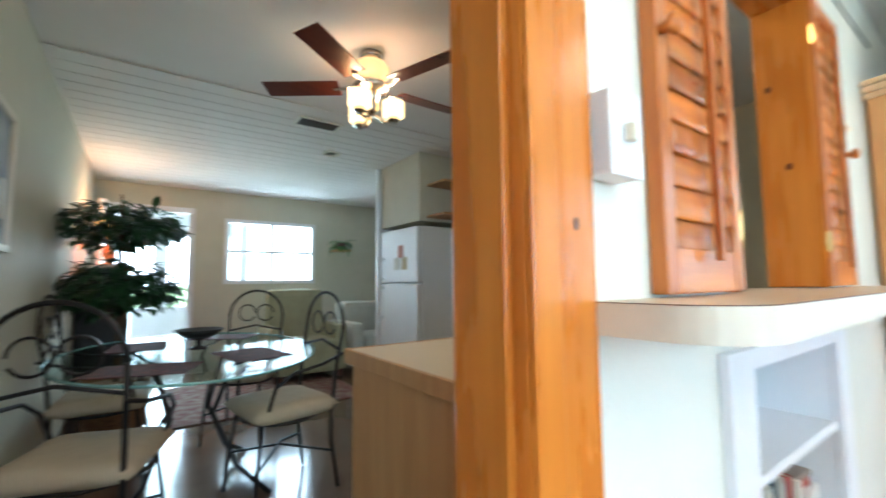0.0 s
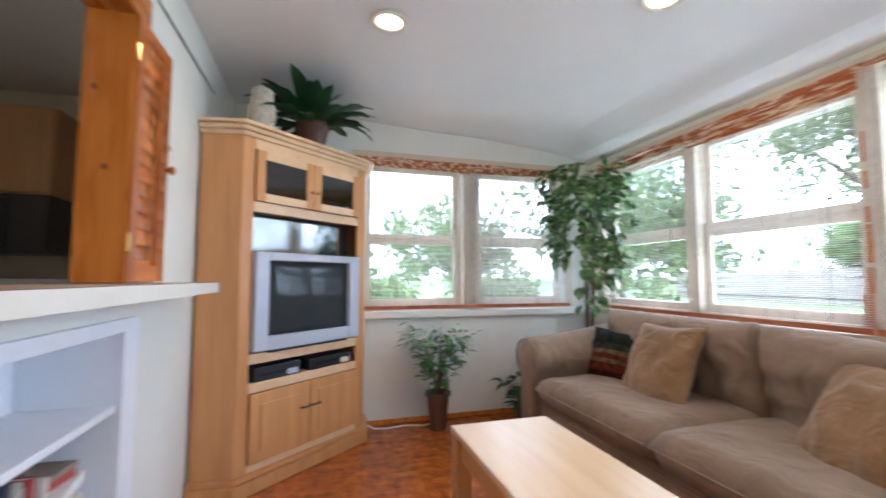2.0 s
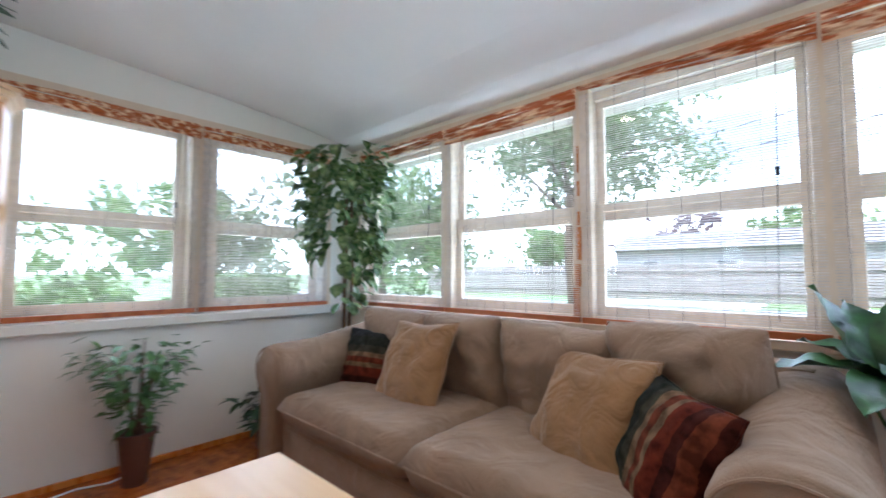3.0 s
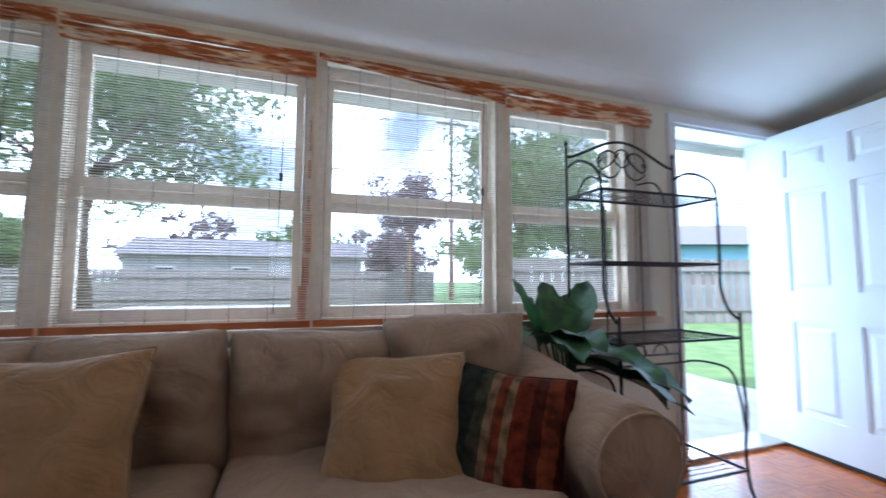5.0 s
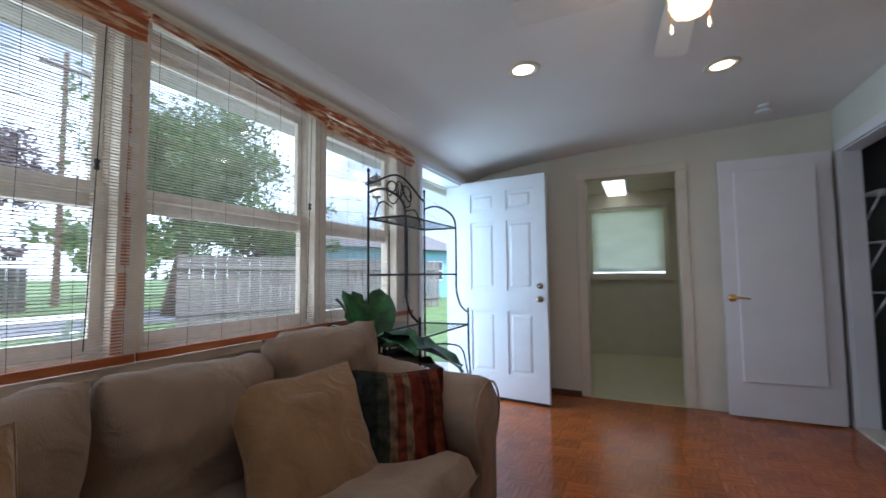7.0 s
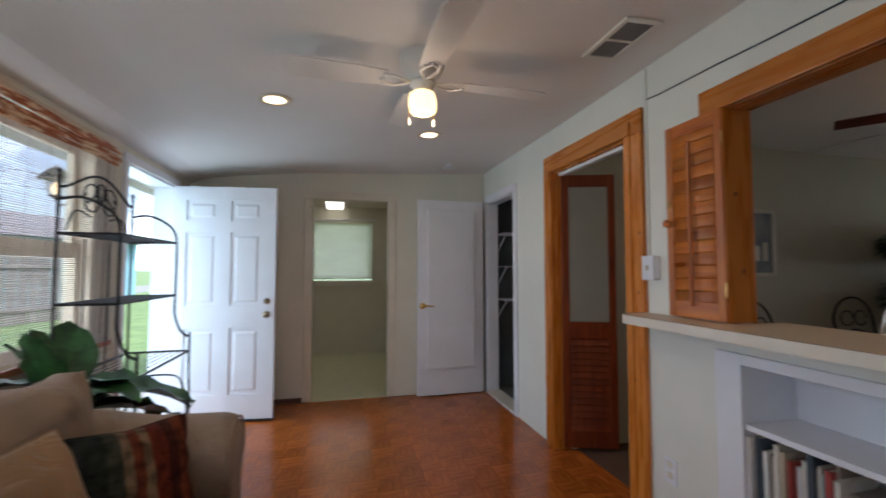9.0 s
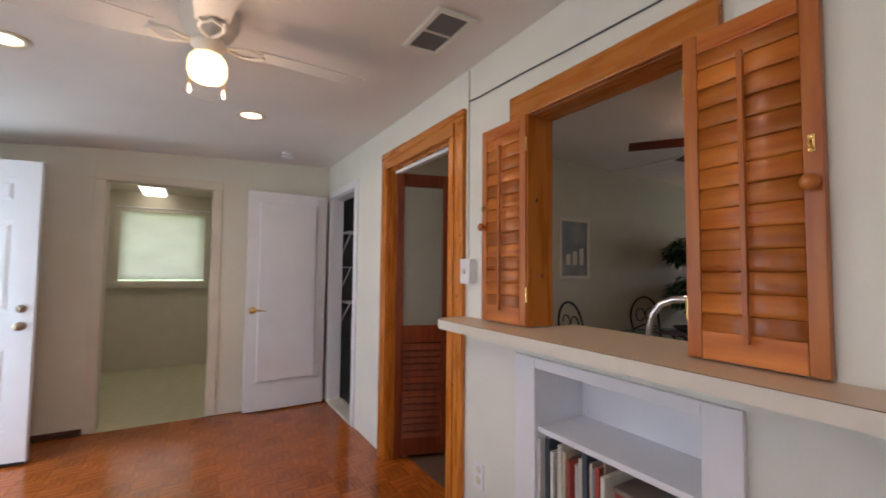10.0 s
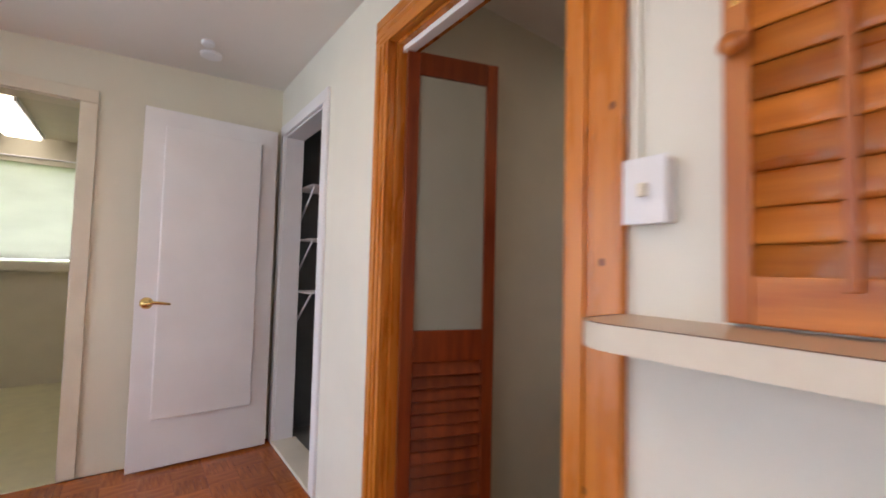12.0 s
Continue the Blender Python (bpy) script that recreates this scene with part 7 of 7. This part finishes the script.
box(bm, 2.4, 5.2, 2.73, 4.6, -0.19, -0.03, 0.02)
structure("pavement", bm, material("concrete", (0.45, 0.43, 0.4), 0.9, var=0.12, scale=5, bump=0.3), "pale concrete step outside the entrance", "pavement")
# eaves with boarded soffit
bm = B()
box(bm, -1.9, 7.2, 2.74, 3.0, 2.12, 2.2)
k = 2.745
while k < 2.98:
    box(bm, -1.9, 7.2, k + 0.003, k + 0.058, 2.113, 2.1195)
    k += 0.062
box(bm, -1.95, 7.25, 3.001, 3.025, 2.06, 2.28)
structure("roof", bm, ROOFW, "white boarded eave soffit and fascia", "roof")
bm = B()
box(bm, -1.7, -1.38, -2, 2.73, 2.12, 2.2)
structure("roof", bm, ROOFW, "white eave soffit over the side windows", "roof")
bm = B()
bm.faces.new([bm.verts.new(p_) for p_ in ((-1.95, 3.03, 2.29), (7.25, 3.03, 2.29), (7.25, -9, 3.6), (-1.95, -9, 3.6))])
bmesh.ops.solidify(bm, geom=list(bm.faces), thickness=0.06)
structure("roof", bm, POT, "shingled roof over the house", "roof")

LX, LY = 2.67, 2.79
t = thing("wall_lantern", "glass porch lantern with a metal roof", "lantern", Matrix.Translation((LX, 2.73, 1.72)))
bm = B()
tube(bm, [(LX, 2.725, 1.7), (LX, LY - 0.02, 1.68), (LX, LY, 1.73)], 0.008, 6)
lathe(bm, [(0.012, 1.725), (0.035, 1.735), (0.035, 1.742), (0.01, 1.745)], (LX, LY, 0), 10)
part("bracket", bm, IRON, t)
bm = B()
lathe(bm, [(0.036, 1.7455), (0.052, 1.835)], (LX, LY, 0), 6)
part("glass", bm, clear_glass("lantern_glass", (0.9, 0.88, 0.82), gloss=0.12), t, "clear lantern glass").visible_shadow = False
bm = B()
lathe(bm, [(0.008, 1.75), (0.018, 1.775), (0.02, 1.795), (0.01, 1.815), (0.003, 1.82)], (LX, LY, 0), 12)
part("bulb", bm, glow("lantern_bulb", (1.0, 0.72, 0.4), 3.0), t, "warmly lit bulb", smooth=True)
bm = B()
lathe(bm, [(0.088, 1.836), (0.085, 1.844), (0.038, 1.895), (0.012, 1.91), (0.003, 1.925)], (LX, LY, 0), 12)
part("cap", bm, IRON, t)


def fence(x0, y0, x1, y1, h, label):
    d = Vector((x1 - x0, y1 - y0, 0))
    n = int(d.length / 0.15)
    a = math.atan2(d.y, d.x)
    t = thing("wooden_fence", label, "fence", Matrix.Translation((x0, y0, -0.14)) @ Matrix.Rotation(a, 4, "Z"))
    bm = B()
    box(bm, 0.004, 0.142, 0, 0.02, 0, h, 0.003)
    first = part("board", bm, FENCEWOOD, t, local=True)
    for k in range(1, n):
        o = new("board", first.data)
        o.parent = t
        o.location = (k * 0.15, 0.03 * (k % 2), 0)
    for z in (0.35, h - 0.35):
        bm = B()
        box(bm, 0, n * 0.15, -0.05, -0.01, z, z + 0.09)
        part("rail", bm, FENCEWOOD, t, local=True)


fence(6.5, 11.2, 16, 8.6, 1.85, "weathered grey board fence beside the yard")
fence(-20, 22.5, 8, 22.5, 1.7, "long weathered board fence across the street")


def tree(at, trunk_h, r, crown, leaves, size, label, mat, seed, squash=0.75):
    """Tapered trunk, forking limbs, crown of many loose leaves with gaps."""
    rnd = random.Random(seed)
    t = thing("tree", label, "tree", Matrix.Translation(at))
    A = Vector(at)
    bm = B()
    top = A + Vector((rnd.uniform(-0.3, 0.3), rnd.uniform(-0.3, 0.3), trunk_h))
    tube(bm, [A, A.lerp(top, 0.5) + Vector((rnd.uniform(-0.15, 0.15), 0, 0)), top], r, 9, radii=[r * 1.3, r, r * 0.75])
    part("trunk", bm, BARK, t, smooth=True)
    tips = []
    for k in range(9):
        a = k * 2.4 + rnd.uniform(-0.4, 0.4)
        e = rnd.uniform(0.15, 1.3)
        L = crown * rnd.uniform(0.55, 0.95)
        dvec = Vector((math.cos(a) * math.cos(e), math.sin(a) * math.cos(e), math.sin(e) * squash + 0.1))
        p0 = A.lerp(top, rnd.uniform(0.75, 1))
        p1 = p0 + dvec * L * 0.5 + Vector((0, 0, 0.1 * L))
        p2 = p0 + dvec * L
        bm = B()
        tube(bm, [p0, p1, p2], r * 0.4, 6, radii=[r * 0.5, r * 0.28, r * 0.08])
        part("limb", bm, BARK, t, smooth=True)
        tips += [p1, p2, p1.lerp(p2, 0.5)]
    clumps = []
    for p_ in tips:
        for k in range(4):
            clumps.append((p_ + Vector((rnd.gauss(0, 1), rnd.gauss(0, 1), rnd.gauss(0, 0.7))) * crown * 0.2, crown * rnd.uniform(0.1, 0.24)))
    bm = B()
    for k in range(leaves):
        c, rr = clumps[rnd.randrange(len(clumps))]
        dd = Vector((rnd.gauss(0, 1), rnd.gauss(0, 1), rnd.gauss(0, 0.8))).normalized()
        p_ = c + dd * rr * rnd.random() ** 0.4
        s_ = size * rnd.uniform(0.6, 1.4)
        u = Vector((rnd.gauss(0, 1), rnd.gauss(0, 1), rnd.gauss(0, 1))).normalized()
        w_ = u.cross(Vector((rnd.gauss(0, 1), rnd.gauss(0, 1), rnd.gauss(0, 1)))).normalized()
        q = [bm.verts.new(p_ + u * s_), bm.verts.new(p_ + w_ * s_ * 0.55), bm.verts.new(p_ - u * s_), bm.verts.new(p_ - w_ * s_ * 0.55)]
        bm.faces.new(q)
    part("crown", bm, mat, t, "loose leafy crown", kind="stuff")
    return t


PURPLE = material("plum_leaf", (0.1, 0.07, 0.08), 0.7, scale=3, bump=0, hue2=(0.17, 0.12, 0.13), glowthrough=0.4)
tree((-3.6, 12.0, -0.14), 3.6, 0.16, 4.8, 16000, 0.085, "broad oak tree overhanging the yard", TREELEAF, 51)
tree((9.0, 15.5, -0.14), 3.2, 0.2, 4.7, 22000, 0.085, "full green tree beyond the yard", TREELEAF, 52, 0.9)
tree((6.0, 20.5, -0.14), 4.2, 0.15, 3.0, 7000, 0.085, "plum-leaved small tree by the street", PURPLE, 53, 0.9)
tree((13.5, 17.0, -0.14), 2.5, 0.2, 3.2, 8000, 0.095, "green tree behind the fence", TREELEAF, 54)
tree((-7.5, 8.0, -0.14), 1.6, 0.18, 3.4, 7000, 0.11, "leafy tree close to the corner of the yard", TREELEAF, 55)
tree((-11.5, 4.6, -0.14), 1.6, 0.18, 3.0, 6000, 0.1, "leafy tree outside the side windows", TREELEAF, 56)
tree((-13.0, -3.5, -0.14), 1.2, 0.2, 3.0, 6000, 0.11, "leafy tree at the side of the house", TREELEAF, 57)
for k, (x, y, c) in enumerate(((-16.0, 33.0, 4.2), (-7.0, 38.0, 4.6), (1.0, 37.0, 4.4), (8.5, 36.0, 4.0), (16.0, 33.0, 4.4))):
    tree((x, y, -0.14), 2.2, 0.2, c, 2600, 0.24, "hazy grey-green tree beyond the street", PURPLE if k % 2 else TREELEAF, 70 + k, 0.8)
tree((-4.6, 1.1, -0.14), 0.3, 0.06, 1.3, 3500, 0.06, "green shrub below the side windows", TREELEAF, 58, 0.6)
tree((-4.4, 2.9, -0.14), 0.3, 0.06, 1.3, 3500, 0.06, "green shrub below the side windows", TREELEAF, 59, 0.6)


def house(m, w, d, h, color, label):
    t = thing("neighbour_house", label, "house", m)
    C = material("siding", color, 0.7, var=0.05, scale=3, stretch=(1, 1, 8), bump=0.1)
    bm = B()
    box(bm, 0, w, 0, d, 0, h)
    part("wall", bm, C, t, local=True)
    bm = B()
    ri = h + 1.3
    A_ = [bm.verts.new(p_) for p_ in ((-0.4, -0.5, h), (w + 0.4, -0.5, h), (w + 0.4, d / 2, ri), (-0.4, d / 2, ri), (w + 0.4, d + 0.5, h), (-0.4, d + 0.5, h))]
    bm.faces.new(A_[:4])
    bm.faces.new((A_[3], A_[2], A_[4], A_[5]))
    bm.faces.new((A_[0], A_[3], A_[5]))
    bm.faces.new((A_[1], A_[4], A_[2]))
    bm.faces.new((A_[0], A_[5], A_[4], A_[1]))
    part("roof", bm, material("shingles", (0.12, 0.11, 0.115), 0.9, var=0.15, scale=12, bump=0.3), t, local=True)
    for k in range(3):
        x = w * (0.12 + 0.3 * k)
        bm = B()
        box(bm, x, x + 1.1, -0.05, -0.005, 1.0, 2.1, 0.01)
        q = part("window", bm, WHITE, t, local=True)
        for z in (1.06, 1.58):
            bm = B()
            box(bm, x + 0.06, x + 1.04, -0.07, -0.0505, z, z + 0.46)
            part("pane", bm, SCREEN, q, local=True)


house(Matrix.Translation((15.0, 14.0, -0.14)) @ Matrix.Rotation(radians(-20), 4, "Z"), 9, 7, 2.7, (0.2, 0.36, 0.42), "pale blue single-storey house behind the fence")
house(Matrix.Translation((-9.0, 30.0, -0.14)), 14, 7, 2.8, (0.28, 0.26, 0.25), "grey single-storey house across the street")


def car(m, color, label):
    t = thing("parked_car", label, "car", m)
    P_ = material("car_paint", color, 0.25, var=0.03, bump=0)
    prof = [(-2.2, 0.35), (-2.2, 0.75), (-1.9, 0.88), (-1.5, 0.92), (-0.9, 1.38), (0.6, 1.42), (1.1, 0.98), (1.9, 0.9), (2.2, 0.7), (2.2, 0.35)]
    bm = B()
    l_ = [bm.verts.new((x, -0.85 + (0.12 if z > 1 else 0), z)) for x, z in prof]
    r_ = [bm.verts.new((x, 0.85 - (0.12 if z > 1 else 0), z)) for x, z in prof]
    bm.faces.new(l_)
    bm.faces.new(r_[::-1])
    for i in range(len(prof)):
        j = (i + 1) % len(prof)
        bm.faces.new((l_[i], l_[j], r_[j], r_[i]))
    part("body", bm, P_, t, local=True)
    for s_ in (-1, 1):
        bm = B()
        vs = [bm.verts.new((x, s_ * (0.87 - 0.1 * (z > 1)), z)) for x, z in ((-1.2, 0.95), (-0.8, 1.32), (0.5, 1.35), (0.9, 0.97))]
        bm.faces.new(vs)
        bmesh.ops.solidify(bm, geom=list(bm.faces), thickness=0.02)
        part("side_window", bm, SCREEN, t, local=True)
        for x in (-1.4, 1.35):
            bm = B()
            lathe(bm, [(0.1, -0.1), (0.31, -0.1), (0.33, -0.06), (0.33, 0.06), (0.31, 0.1), (0.1, 0.1)], (0, 0, 0), 18, Matrix.Rotation(radians(90), 4, "X"))
            bm.transform(Matrix.Translation((x, s_ * 0.78, 0.33)))
            wh = part("wheel", bm, BLACK, t, local=True)
            bm = B()
            lathe(bm, [(0.002, -0.105), (0.2, -0.105), (0.2, 0.105), (0.002, 0.105)], (0, 0, 0), 14, Matrix.Rotation(radians(90), 4, "X"))
            bm.transform(Matrix.Translation((x, s_ * 0.78, 0.33)))
            part("rim", bm, SILVER, wh, local=True)


car(Matrix.Translation((12.5, 14.6, -0.12)), (0.7, 0.7, 0.72), "white car parked along the street")


def picnic_table(x0, x1, y):
    t = thing("picnic_table", "white painted picnic table on the lawn", "picnic table", Matrix.Translation(((x0 + x1) / 2, y, -0.14)), "picnic tables")
    for k in range(5):
        bm = B()
        box(bm, x0, x1, y - 0.36 + k * 0.148, y - 0.22 + k * 0.148, 0.58, 0.615, 0.004)
        part("top_board", bm, WHITE, t)
    for dy in (-0.72, 0.5):
        bm = B()
        box(bm, x0, x1, y + dy, y + dy + 0.24, 0.29, 0.325, 0.004)
        part("seat_board", bm, WHITE, t)
    for x in (x0 + 0.25, x1 - 0.33):
        for s_ in (-1, 1):
            bm = B()
            box(bm, 0, 0.08, -0.04, 0.04, 0, 0.87, m=Matrix.Translation((x, y + s_ * 0.58, -0.16)) @ Matrix.Rotation(radians(s_ * 28), 4, "X"))
            part("leg", bm, WHITE, t)
        bm = B()
        box(bm, x + 0.081, x + 0.12, y - 0.7, y + 0.72, 0.2, 0.289)
        part("brace", bm, WHITE, t)


# utility pole with its wires
t = thing("utility_pole", "weathered wooden utility pole with overhead wires", "pole", Matrix.Translation((10.2, 26, -0.14)))
bm = B()
tube(bm, [(10.2, 26, -0.14), (10.2, 26, 12.2)], 0.14, 10, radii=[0.17, 0.11])
part("pole", bm, BARK, t)
bm = B()
box(bm, 9.1, 11.3, 25.8, 25.88, 11.3, 11.45, 0.01)
part("crossarm", bm, BARK, t)
for k, (z, dy) in enumerate(((11.5, -0.1), (9.6, 0.0), (8.4, 0.0))):
    bm = B()
    tube(bm, [(10.2 + (x - 10.2), 25.75 + dy, z - 1.6 * (1 - ((x - 10.2) / 34 % 1 * 2 - 1) ** 2)) for x in (-58, -41, -24, -7, 10.2, 27, 44, 61, 78)], 0.02, 5)
    part("wire", bm, CORD, t)
picnic_table(-1.9, 1.0, 8.6)
picnic_table(1.9, 3.5, 8.2)

# ---- parquet blocks ----
rnd = random.Random(77)
BW = 0.152


def parquet_mesh(turned):
    bm = B()
    for k in range(5):
        a, b = k * BW / 5 + 0.0006, (k + 1) * BW / 5 - 0.0006
        if turned:
            box(bm, 0.0006, BW - 0.0006, a, b, 0, 0.0075)
        else:
            box(bm, a, b, 0.0006, BW - 0.0006, 0, 0.0075)
    bmesh.ops.recalc_face_normals(bm, faces=bm.faces)
    me = bpy.data.meshes.new("parquet_block")
    bm.to_mesh(me)
    bm.free()
    me.materials.append(PARQUET if turned else PARQUET_Y)
    return me


PARQUET_Y = material("parquet_oak_across", (0.24, 0.052, 0.009), 0.15, scale=5, stretch=(8, 1.2, 1), bump=0.04, bump_scale=30, hue2=(0.53, 0.145, 0.02), rand=0.16)
meshes = (parquet_mesh(False), parquet_mesh(True))
cells = []
ny = int((YN - YS + 0.05) / BW)
nx = int((XE - XW) / BW)
for i in range(nx + 1):
    for j in range(ny + 1):
        x, y = XW + i * BW, YS - 0.04 + j * BW
        if x + BW > XE + 0.001 or y + BW > YN + 0.12:
            continue
        cells.append((x, y, (i + j) % 2))
near = [c for c in cells if c[0] > 1.95 and c[1] < 2.35][:300]
far = [c for c in cells if c not in set(near)]
for x, y, k in near:
    o = new("parquet_block", meshes[k])
    o.parent = floor
    o.location = (x, y, -0.0078)
bm = B()
for x, y, k in far:
    for s_ in range(5):
        a, b = s_ * BW / 5 + 0.0006, (s_ + 1) * BW / 5 - 0.0006
        if k:
            box(bm, x + 0.0006, x + BW - 0.0006, y + a, y + b, -0.0078, -0.0003)
        else:
            box(bm, x + a, x + b, y + 0.0006, y + BW - 0.0006, -0.0078, -0.0003)
PARQUET_F = material("parquet_oak_far", (0.24, 0.052, 0.009), 0.15, scale=5, stretch=(3, 3, 1), bump=0.04, bump_scale=30, hue2=(0.53, 0.145, 0.02))
pn, pl_ = PARQUET_F.node_tree.nodes, PARQUET_F.node_tree.links
geo, hsv, mrn = pn.new("ShaderNodeNewGeometry"), pn.new("ShaderNodeHueSaturation"), pn.new("ShaderNodeMapRange")
mrn.inputs["To Min"].default_value, mrn.inputs["To Max"].default_value = 0.82, 1.18
pl_.new(geo.outputs["Random Per Island"], mrn.inputs["Value"])
pl_.new(mrn.outputs[0], hsv.inputs["Value"])
pl_.new(pn["Principled BSDF"].inputs["Base Color"].links[0].from_socket, hsv.inputs["Color"])
pl_.new(hsv.outputs[0], pn["Principled BSDF"].inputs["Base Color"])
part("parquet_blocks", bm, PARQUET_F, floor, kind="stuff")
